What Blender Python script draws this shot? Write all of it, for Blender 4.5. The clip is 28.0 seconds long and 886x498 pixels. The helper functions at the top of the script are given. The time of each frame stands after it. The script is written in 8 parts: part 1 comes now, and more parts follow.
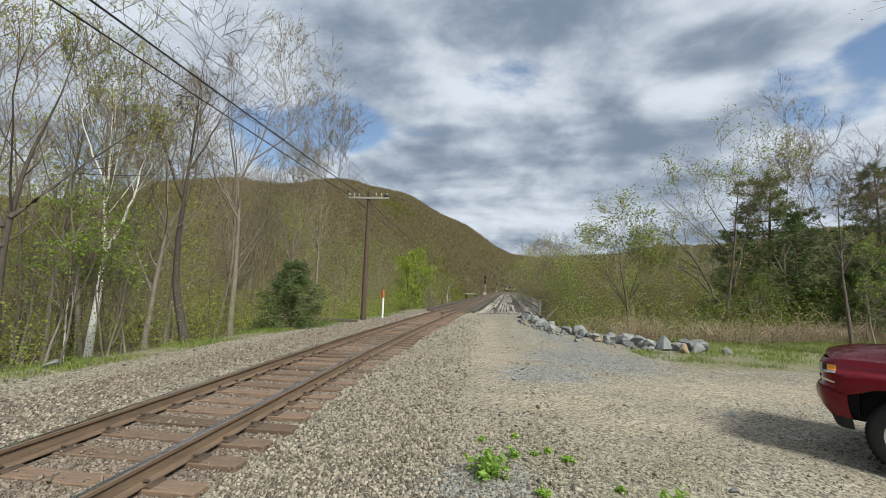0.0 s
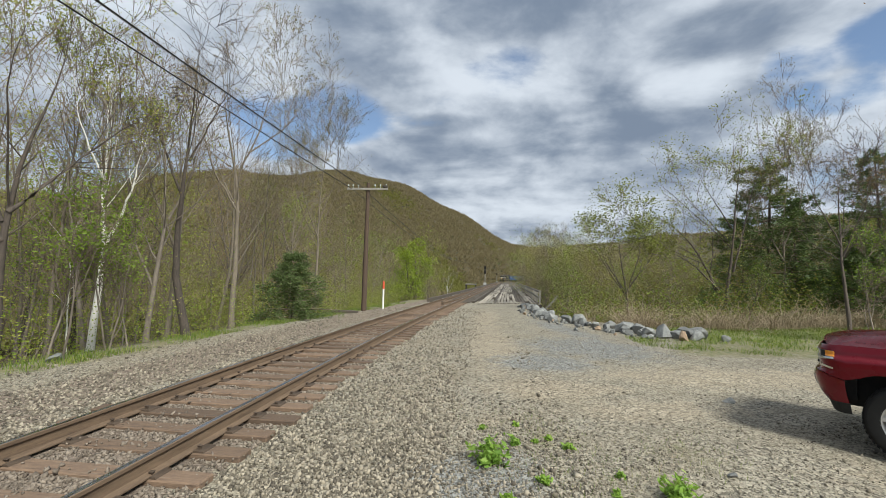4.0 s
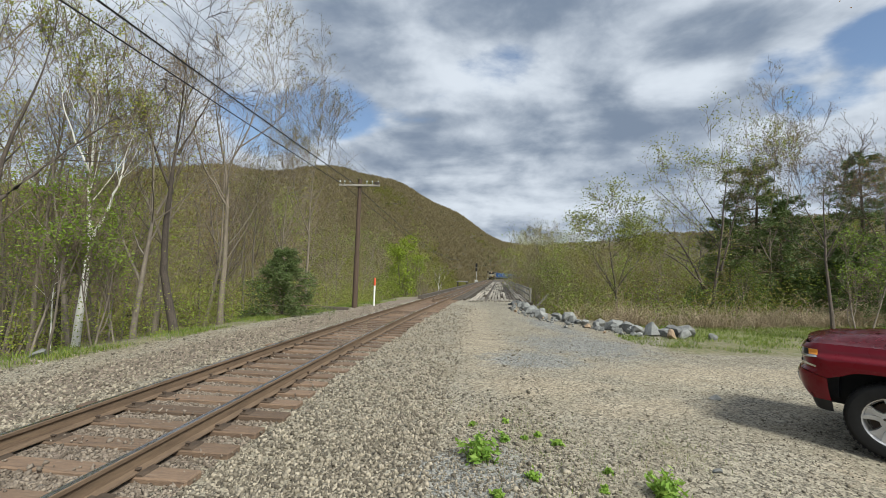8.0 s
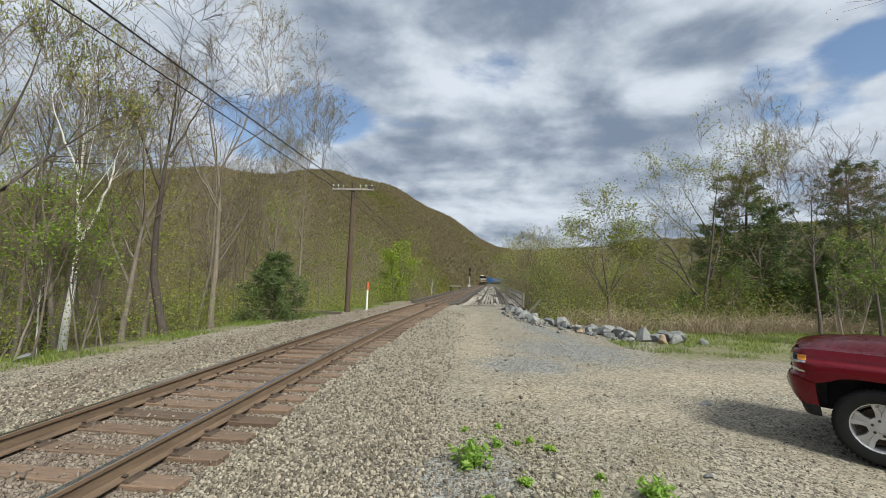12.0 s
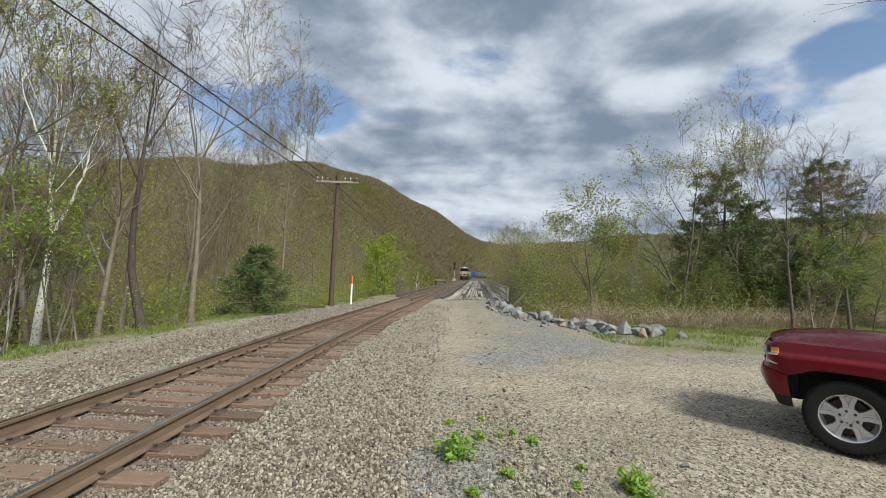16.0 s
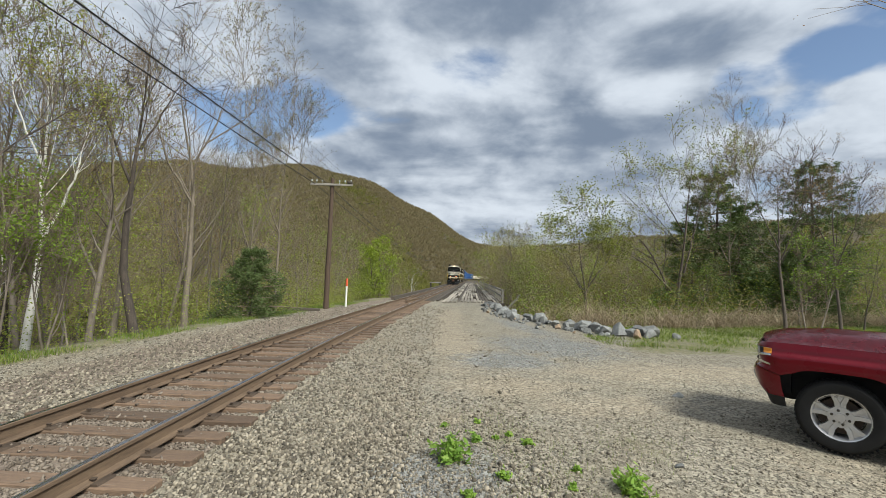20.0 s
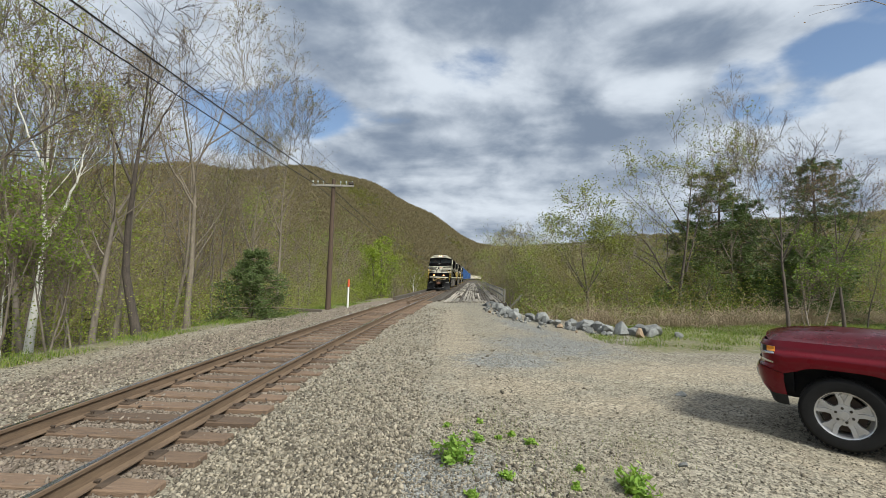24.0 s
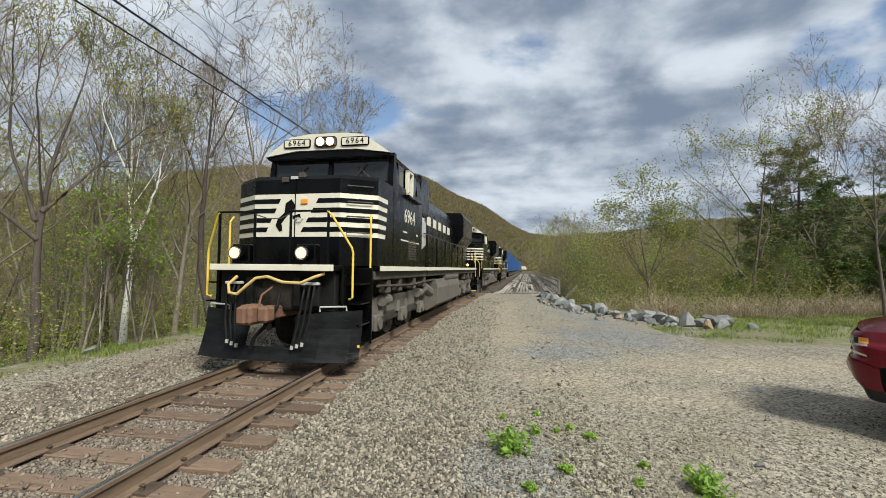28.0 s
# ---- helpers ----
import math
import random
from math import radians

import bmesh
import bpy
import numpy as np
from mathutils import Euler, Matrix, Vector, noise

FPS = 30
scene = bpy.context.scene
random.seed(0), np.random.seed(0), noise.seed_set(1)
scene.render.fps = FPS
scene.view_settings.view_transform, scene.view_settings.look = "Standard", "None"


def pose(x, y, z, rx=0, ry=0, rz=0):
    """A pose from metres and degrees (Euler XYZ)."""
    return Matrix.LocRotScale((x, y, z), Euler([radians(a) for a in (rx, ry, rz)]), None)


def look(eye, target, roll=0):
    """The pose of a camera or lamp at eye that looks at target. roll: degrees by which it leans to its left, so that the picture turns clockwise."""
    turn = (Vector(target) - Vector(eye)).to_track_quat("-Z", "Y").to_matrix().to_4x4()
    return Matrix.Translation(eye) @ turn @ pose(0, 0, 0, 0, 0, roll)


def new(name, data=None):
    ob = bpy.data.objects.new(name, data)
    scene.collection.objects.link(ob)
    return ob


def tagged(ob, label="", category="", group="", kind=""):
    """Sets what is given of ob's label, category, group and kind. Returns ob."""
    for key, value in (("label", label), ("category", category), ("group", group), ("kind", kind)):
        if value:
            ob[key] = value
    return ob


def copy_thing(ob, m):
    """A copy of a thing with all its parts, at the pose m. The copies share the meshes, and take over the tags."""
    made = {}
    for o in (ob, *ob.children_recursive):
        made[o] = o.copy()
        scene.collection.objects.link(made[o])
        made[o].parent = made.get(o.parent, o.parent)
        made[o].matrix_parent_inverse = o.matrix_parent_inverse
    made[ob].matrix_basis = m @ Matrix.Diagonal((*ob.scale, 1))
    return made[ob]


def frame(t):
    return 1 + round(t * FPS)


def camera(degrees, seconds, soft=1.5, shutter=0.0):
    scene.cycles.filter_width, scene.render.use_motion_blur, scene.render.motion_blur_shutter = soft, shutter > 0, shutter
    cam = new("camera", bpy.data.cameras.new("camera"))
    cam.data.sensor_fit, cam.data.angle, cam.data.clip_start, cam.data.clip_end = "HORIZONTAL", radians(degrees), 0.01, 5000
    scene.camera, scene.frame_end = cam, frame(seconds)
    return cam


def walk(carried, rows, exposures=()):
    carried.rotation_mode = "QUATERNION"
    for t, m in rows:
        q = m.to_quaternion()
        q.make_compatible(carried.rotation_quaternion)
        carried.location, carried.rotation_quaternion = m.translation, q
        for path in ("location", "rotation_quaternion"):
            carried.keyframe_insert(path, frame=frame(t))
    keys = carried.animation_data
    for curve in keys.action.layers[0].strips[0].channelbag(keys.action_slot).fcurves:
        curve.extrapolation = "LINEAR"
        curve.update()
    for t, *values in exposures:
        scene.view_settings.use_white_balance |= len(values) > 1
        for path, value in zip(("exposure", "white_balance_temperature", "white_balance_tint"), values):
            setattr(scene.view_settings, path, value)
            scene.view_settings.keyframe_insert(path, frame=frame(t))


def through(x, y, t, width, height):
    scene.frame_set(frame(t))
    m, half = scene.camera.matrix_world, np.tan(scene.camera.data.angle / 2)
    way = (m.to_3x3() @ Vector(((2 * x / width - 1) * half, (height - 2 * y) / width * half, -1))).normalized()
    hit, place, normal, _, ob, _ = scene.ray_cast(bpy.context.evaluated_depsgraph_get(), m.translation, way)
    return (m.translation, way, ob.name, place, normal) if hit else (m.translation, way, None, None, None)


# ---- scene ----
from collections import defaultdict

# ---------- camera: held at one spot, panned by hand ----------
EYE = 1.86
cam = camera(93.0, 28.0, soft=0.6)
# seconds, degrees turned left, tilted up, leaned left
TURNS = [
    (0.0, 5.79, 5.20, 1.96),
    (0.5, 5.65, 5.35, 1.94),
    (1.0, 5.78, 5.48, 1.88),
    (1.5, 6.23, 5.12, 1.62),
    (2.0, 6.84, 4.32, 1.27),
    (2.5, 7.02, 3.58, 1.06),
    (3.0, 6.61, 3.39, 1.21),
    (3.5, 6.07, 3.64, 1.37),
    (5.5, 5.15, 4.14, 1.36),
    (6.0, 4.93, 3.97, 1.47),
    (6.5, 4.78, 3.84, 1.52),
    (7.0, 4.66, 3.70, 1.55),
    (7.5, 4.58, 3.58, 1.63),
    (8.0, 4.55, 3.56, 1.79),
    (8.5, 4.47, 3.64, 1.92),
    (9.0, 4.32, 3.70, 1.99),
    (9.5, 4.23, 3.71, 2.00),
    (10.0, 4.15, 3.75, 1.99),
    (10.5, 3.98, 3.81, 1.92),
    (11.0, 3.82, 3.95, 1.94),
    (11.5, 3.71, 4.08, 1.98),
    (12.0, 3.66, 4.22, 2.05),
    (12.5, 3.57, 4.12, 2.18),
    (14.5, 1.93, 3.28, 2.17),
    (15.0, 1.77, 3.31, 2.21),
    (15.5, 1.68, 3.40, 2.28),
    (16.0, 1.59, 3.48, 2.27),
    (16.5, 1.55, 3.55, 2.24),
    (17.0, 1.46, 3.65, 2.19),
    (17.5, 1.30, 3.81, 2.22),
    (18.0, 1.13, 3.92, 2.20),
    (18.5, 1.06, 3.93, 2.16),
    (19.0, 1.05, 3.86, 2.07),
    (19.5, 1.03, 3.80, 2.02),
    (20.0, 0.92, 3.82, 2.01),
    (20.5, 0.81, 3.86, 1.98),
    (21.0, 0.74, 3.88, 1.93),
    (21.5, 0.74, 3.85, 1.90),
    (23.5, 0.58, 3.84, 1.63),
    (24.0, 1.12, 3.83, 1.63),
    (24.5, 2.13, 3.85, 1.67),
    (25.0, 3.33, 3.85, 1.73),
    (25.5, 4.33, 3.64, 1.58),
    (26.0, 4.97, 3.19, 1.34),
    (26.5, 5.53, 2.70, 1.30),
    (27.0, 6.19, 2.52, 1.38),
    (27.5, 7.09, 2.55, 1.14),
    (28.0, 8.11, 2.61, 0.55),
]
walk(cam, [(t, pose(0, 0, EYE, 90 + up, 0, left) @ pose(0, 0, 0, 0, 0, lean)) for t, left, up, lean in TURNS])

# ---------- sky, clouds and sun ----------
SUN_AZ, SUN_EL = 138.0, 44.0        # degrees clockwise from the way ahead, and above the horizon
world = bpy.data.worlds.new("sky")
scene.world = world
world.use_nodes = True
wn, wl = world.node_tree.nodes, world.node_tree.links
wn.clear()


def wnode(kind, **values):
    n = wn.new(kind)
    for key, value in values.items():
        n.inputs[key].default_value = value
    return n


def wmath(op, a, b=None, c=None, clamp=False):
    n = wn.new("ShaderNodeMath")
    n.operation, n.use_clamp = op, clamp
    for i, v in enumerate((a, b, c)):
        if v is None:
            continue
        if isinstance(v, (int, float)):
            n.inputs[i].default_value = v
        else:
            wl.new(v, n.inputs[i])
    return n.outputs[0]


def wramp(value, low, high, out0=0.0, out1=1.0):
    n = wn.new("ShaderNodeMapRange")
    n.interpolation_type = "SMOOTHSTEP"
    wl.new(value, n.inputs[0])
    n.inputs[1].default_value, n.inputs[2].default_value = low, high
    n.inputs[3].default_value, n.inputs[4].default_value = out0, out1
    return n.outputs[0]


sky = wn.new("ShaderNodeTexSky")
sky.sky_type, sky.sun_disc = "NISHITA", False
sky.sun_elevation, sky.sun_rotation = radians(SUN_EL), radians(SUN_AZ)
sky.air_density, sky.dust_density = 1.0, 0.6
way = wn.new("ShaderNodeTexCoord").outputs["Generated"]
split = wn.new("ShaderNodeSeparateXYZ")
wl.new(way, split.inputs[0])
height = wmath("MAXIMUM", split.outputs[2], 0.0)
flat = wmath("ADD", height, 0.22)
plane = wn.new("ShaderNodeCombineXYZ")
wl.new(wmath("DIVIDE", split.outputs[0], flat), plane.inputs[0])
wl.new(wmath("DIVIDE", split.outputs[1], flat), plane.inputs[1])


def cloud_noise(scale, detail, rough, distortion, shift, stretch=(1.0, 1.25, 1.0), coords=None):
    m = wn.new("ShaderNodeMapping")
    m.inputs["Location"].default_value = shift
    m.inputs["Scale"].default_value = stretch
    wl.new(coords or plane.outputs[0], m.inputs[0])
    n = wnode("ShaderNodeTexNoise", Scale=scale, Detail=detail, Roughness=rough, Distortion=distortion)
    wl.new(m.outputs[0], n.inputs["Vector"])
    return n.outputs["Fac"]


def patch(azimuth, elevation, wide, high):
    """A soft patch of the sky round a bearing: 1 in its middle, 0 outside."""
    a = wmath("ARCTAN2", split.outputs[0], split.outputs[1])
    e = wmath("ARCSINE", split.outputs[2])
    u = wmath("DIVIDE", wmath("SUBTRACT", a, radians(azimuth)), radians(wide))
    v = wmath("DIVIDE", wmath("SUBTRACT", e, radians(elevation)), radians(high))
    d = wmath("ADD", wmath("MULTIPLY", u, u), wmath("MULTIPLY", v, v))
    return wramp(d, 0.0, 1.0, 1.0, 0.0)


def total(*terms):
    s = terms[0]
    for x in terms[1:]:
        s = wmath("ADD", s, x)
    return s


def times(k, value):
    return wmath("MULTIPLY", value, k)


SUN_SIDE = (0.055, -0.06, 0.0)      # a small step across the cloud layer towards the sun
n_big = cloud_noise(0.9, 4.0, 0.5, 0.3, (3.1, 1.7, 0.0))
n_mid = cloud_noise(1.9, 8.0, 0.55, 0.25, (7.3, 0.4, 0.0), (1.0, 1.15, 1.0))
n_lit = cloud_noise(1.9, 6.0, 0.5, 0.25, (7.3 + SUN_SIDE[0], 0.4 + SUN_SIDE[1], 0.0), (1.0, 1.15, 1.0))
n_fine = cloud_noise(6.0, 6.0, 0.55, 0.2, (1.2, 5.5, 0.0))
n_puff = cloud_noise(8.0, 9.0, 0.6, 0.4, (2.2, 0.5, 1.0), (1.0, 1.0, 1.9), way)
soft_way = wn.new("ShaderNodeVectorMath")
soft_way.operation = "MULTIPLY_ADD"
warp = wnode("ShaderNodeTexNoise", Scale=7.0, Detail=4.0, Roughness=0.6)
wl.new(way, warp.inputs["Vector"])
wl.new(warp.outputs["Color"], soft_way.inputs[0])
soft_way.inputs[1].default_value = (0.10, 0.10, 0.05)
wl.new(way, soft_way.inputs[2])
squat = wn.new("ShaderNodeMapping")
squat.inputs["Scale"].default_value = (1.0, 1.0, 2.1)
wl.new(soft_way.outputs[0], squat.inputs[0])
billow = wnode("ShaderNodeTexVoronoi", Scale=8.5, Detail=3.0, Roughness=0.55)
billow.feature, billow.normalize = "SMOOTH_F1", True
billow.inputs["Smoothness"].default_value = 0.6
wl.new(squat.outputs[0], billow.inputs["Vector"])
heap = wmath("SUBTRACT", 0.30, billow.outputs["Distance"])
# how much cloud covers the blue
cover = total(times(0.45, n_big), times(0.6, n_mid), times(0.22, n_fine), times(0.14, n_puff), times(0.2, heap),
              times(-0.26, patch(34, 21.5, 4.5, 4)), times(-0.30, patch(41, 22.5, 5.5, 3.5)), times(-0.22, patch(37.5, 18.5, 6, 2.5)), times(-0.2, patch(47, 24, 7, 5)),
              times(-0.22, patch(-20, 21, 8, 5)), times(-0.22, patch(-29, 18, 8, 6)), times(-0.20, patch(-43, 13, 9, 7)), times(-0.07, patch(3, 27, 8, 4)), times(-0.04, patch(15, 31, 6, 3)),
              times(0.2, patch(-5, 14, 16, 7)), times(0.2, patch(22, 23, 11, 5)), times(0.2, patch(14, 18, 14, 6)), times(0.15, patch(6, 8, 30, 4)))
cover = wramp(cover, 0.44, 0.64)
# how bright the cloud is: thin parts and the sides towards the sun are white, thick parts grey
thick = total(times(0.5, n_big), times(0.75, n_mid), times(0.25, n_fine))
relief = wmath("SUBTRACT", n_mid, n_lit)
bright = total(times(-0.8, thick), times(1.5, relief), times(0.30, n_fine), times(0.45, n_puff), times(0.55, heap),
               times(-0.30, patch(-8, 16, 12, 4.2)), times(-0.22, patch(-6, 20.5, 8, 1.6)), times(-0.22, patch(15, 20.5, 10, 4)), times(-0.14, patch(19, 17, 14, 3)),
               times(-0.30, patch(29, 27.5, 11, 3.6)), times(-0.26, patch(4, 33, 14, 4)), times(-0.16, patch(-18, 29, 12, 6)), times(-0.12, patch(20, 12, 12, 3)),
               times(0.34, patch(25, 22.4, 8, 2.8)), times(0.30, patch(35.5, 22.5, 5, 2.5)), times(0.22, patch(6, 9.5, 24, 2.6)), times(0.22, patch(2, 26, 12, 4)),
               times(0.16, patch(28, 16.5, 12, 2.5)), times(0.14, patch(-38, 24, 24, 14)), times(0.16, patch(44, 17, 14, 5)), times(0.12, patch(38, 31, 12, 5)))
bright = wmath("ADD", wramp(bright, -0.60, 0.18), wramp(split.outputs[2], 0.62, 0.95, 0.0, 0.5))
shade = wn.new("ShaderNodeMix")
shade.data_type, shade.clamp_factor = "RGBA", False
wl.new(bright, shade.inputs[0])
shade.inputs[6].default_value = (1.95, 2.5, 3.35, 1)
shade.inputs[7].default_value = (6.6, 7.25, 8.0, 1)
mixed = wn.new("ShaderNodeMix")
mixed.data_type = "RGBA"
wl.new(cover, mixed.inputs[0])
clear = wn.new("ShaderNodeVectorMath")
clear.operation = "SCALE"
wl.new(sky.outputs[0], clear.inputs[0])
clear.inputs["Scale"].default_value = 1.3
wl.new(clear.outputs[0], mixed.inputs[6])
wl.new(shade.outputs[2], mixed.inputs[7])
back = wnode("ShaderNodeBackground", Strength=0.081)
wl.new(mixed.outputs[2], back.inputs[0])
wl.new(back.outputs[0], wn.new("ShaderNodeOutputWorld").inputs[0])

lamp = bpy.data.lights.new("sun", "SUN")
lamp.energy, lamp.angle, lamp.color = 4.35, radians(17), (0.98, 0.975, 0.89)
sun = new("sun", lamp)
sun_way = Vector((math.sin(radians(SUN_AZ)) * math.cos(radians(SUN_EL)), math.cos(radians(SUN_AZ)) * math.cos(radians(SUN_EL)), math.sin(radians(SUN_EL))))
sun.matrix_world = look(sun_way * 50, (0, 0, 0))
scene.view_settings.exposure = 0.42

# ---------- materials ----------


class Nodes:
    """A material and short ways to add nodes to it."""

    def __init__(self, name, rough=0.8, metal=0.0):
        self.mat = bpy.data.materials.new(name)
        self.mat.use_nodes = True
        self.tree = self.mat.node_tree
        self.bsdf = self.tree.nodes["Principled BSDF"]
        self.bsdf.inputs["Roughness"].default_value = rough
        self.bsdf.inputs["Metallic"].default_value = metal
        self.coord = self.tree.nodes.new("ShaderNodeTexCoord").outputs["Object"]

    def add(self, kind, **values):
        n = self.tree.nodes.new(kind)
        for key, value in values.items():
            n.inputs[key].default_value = value
        return n

    def link(self, a, b):
        self.tree.links.new(a, b)

    def stretched(self, scale):
        m = self.add("ShaderNodeMapping")
        m.inputs["Scale"].default_value = scale
        self.link(self.coord, m.inputs[0])
        return m.outputs[0]

    def noise(self, scale, detail=5.0, rough=0.6, vector=None, distortion=0.0):
        n = self.add("ShaderNodeTexNoise", Scale=scale, Detail=detail, Roughness=rough, Distortion=distortion)
        self.link(vector or self.coord, n.inputs["Vector"])
        return n.outputs["Fac"]

    def cells(self, scale, vector=None, feature="F1", out="Color"):
        n = self.add("ShaderNodeTexVoronoi", Scale=scale)
        n.feature = feature
        self.link(vector or self.coord, n.inputs["Vector"])
        return n.outputs[out]

    def span(self, value, low, high, out0=0.0, out1=1.0):
        n = self.add("ShaderNodeMapRange")
        self.link(value, n.inputs[0])
        for i, v in enumerate((low, high, out0, out1)):
            n.inputs[i + 1].default_value = v
        return n.outputs[0]

    def mix(self, fac, a, b, blend="MIX"):
        n = self.add("ShaderNodeMix")
        n.data_type, n.blend_type = "RGBA", blend
        for socket, v in ((0, fac), (6, a), (7, b)):
            if isinstance(v, (int, float)):
                n.inputs[socket].default_value = v
            elif isinstance(v, tuple):
                n.inputs[socket].default_value = (*v, 1)
            else:
                self.link(v, n.inputs[socket])
        return n.outputs[2]

    def math(self, op, a, b=0.0, clamp=False):
        n = self.add("ShaderNodeMath")
        n.operation, n.use_clamp = op, clamp
        for i, v in enumerate((a, b)):
            if isinstance(v, (int, float)):
                n.inputs[i].default_value = v
            else:
                self.link(v, n.inputs[i])
        return n.outputs[0]

    def attr(self, name):
        n = self.add("ShaderNodeAttribute")
        n.attribute_name = name
        return n.outputs["Fac"]

    def random(self):
        return self.add("ShaderNodeObjectInfo").outputs["Random"]

    def island(self):
        return self.add("ShaderNodeNewGeometry").outputs["Random Per Island"]

    def colour(self, socket):
        self.link(socket, self.bsdf.inputs["Base Color"])
        return self

    def rough(self, socket):
        self.link(socket, self.bsdf.inputs["Roughness"])
        return self

    def bump(self, value, strength=0.4, distance=0.02):
        n = self.add("ShaderNodeBump", Strength=strength, Distance=distance)
        self.link(value, n.inputs["Height"])
        self.link(n.outputs[0], self.bsdf.inputs["Normal"])
        return self


def worn(name, a, b, scale=6.0, rough=0.7, metal=0.0, bump=0.25, stretch=(1, 1, 1), dirt=None, dirt_at=(0.55, 0.75), fine=40.0, vary=0.0):
    """Two colours mixed by coarse and fine noise, with dirt patches, relief and, for repeats, a shade of their own."""
    m = Nodes(name, rough, metal)
    v = m.stretched(stretch)
    coarse, small = m.noise(scale, 6, 0.65, v), m.noise(fine, 4, 0.6, v)
    c = m.mix(m.span(m.math("ADD", m.math("MULTIPLY", coarse, 0.65), m.math("MULTIPLY", small, 0.35)), 0.35, 0.65), a, b)
    if dirt:
        c = m.mix(m.span(m.noise(scale * 0.6, 7, 0.7, v, 0.6), *dirt_at), c, dirt)
    if vary:
        c = m.mix(1.0, c, m.mix(m.random(), (1 - vary,) * 3, (1 + vary * 0.6,) * 3), "MULTIPLY")
    m.colour(c)
    m.rough(m.span(coarse, 0.3, 0.7, max(0.05, rough - 0.12), min(1.0, rough + 0.1)))
    if bump:
        m.bump(m.math("ADD", coarse, m.math("MULTIPLY", small, 0.5)), bump, 0.01)
    return m.mat


def plain(name, c, rough=0.5, metal=0.0):
    m = Nodes(name, rough, metal)
    n = m.noise(9.0, 4)
    m.colour(m.mix(n, tuple(x * 0.82 for x in c), tuple(min(1, x * 1.12) for x in c)))
    m.rough(m.span(n, 0.3, 0.7, rough * 0.85, min(1, rough * 1.15)))
    return m.mat


def glow(name, c, strength):
    m = Nodes(name, 0.3)
    m.colour(m.mix(0.0, c, c))
    m.bsdf.inputs["Emission Color"].default_value = (*c, 1)
    m.bsdf.inputs["Emission Strength"].default_value = strength
    return m.mat


def foliage(name, a, b, c, rough=0.6, through=0.35):
    """Leaves: three shades, one for each leaf by its own chance, a little light let through."""
    m = Nodes(name, rough)
    r = m.island()
    shade = m.mix(m.span(r, 0.5, 1.0), m.mix(m.span(r, 0.0, 0.5), a, b), c)
    shade = m.mix(1.0, shade, m.mix(m.random(), (0.8, 0.85, 0.8), (1.15, 1.1, 1.1)), "MULTIPLY")
    m.colour(shade)
    t = m.add("ShaderNodeBsdfTranslucent")
    m.link(shade, t.inputs[0])
    mixer = m.add("ShaderNodeMixShader", Fac=through)
    m.link(m.bsdf.outputs[0], mixer.inputs[1])
    m.link(t.outputs[0], mixer.inputs[2])
    m.link(mixer.outputs[0], m.tree.nodes["Material Output"].inputs[0])
    return m.mat


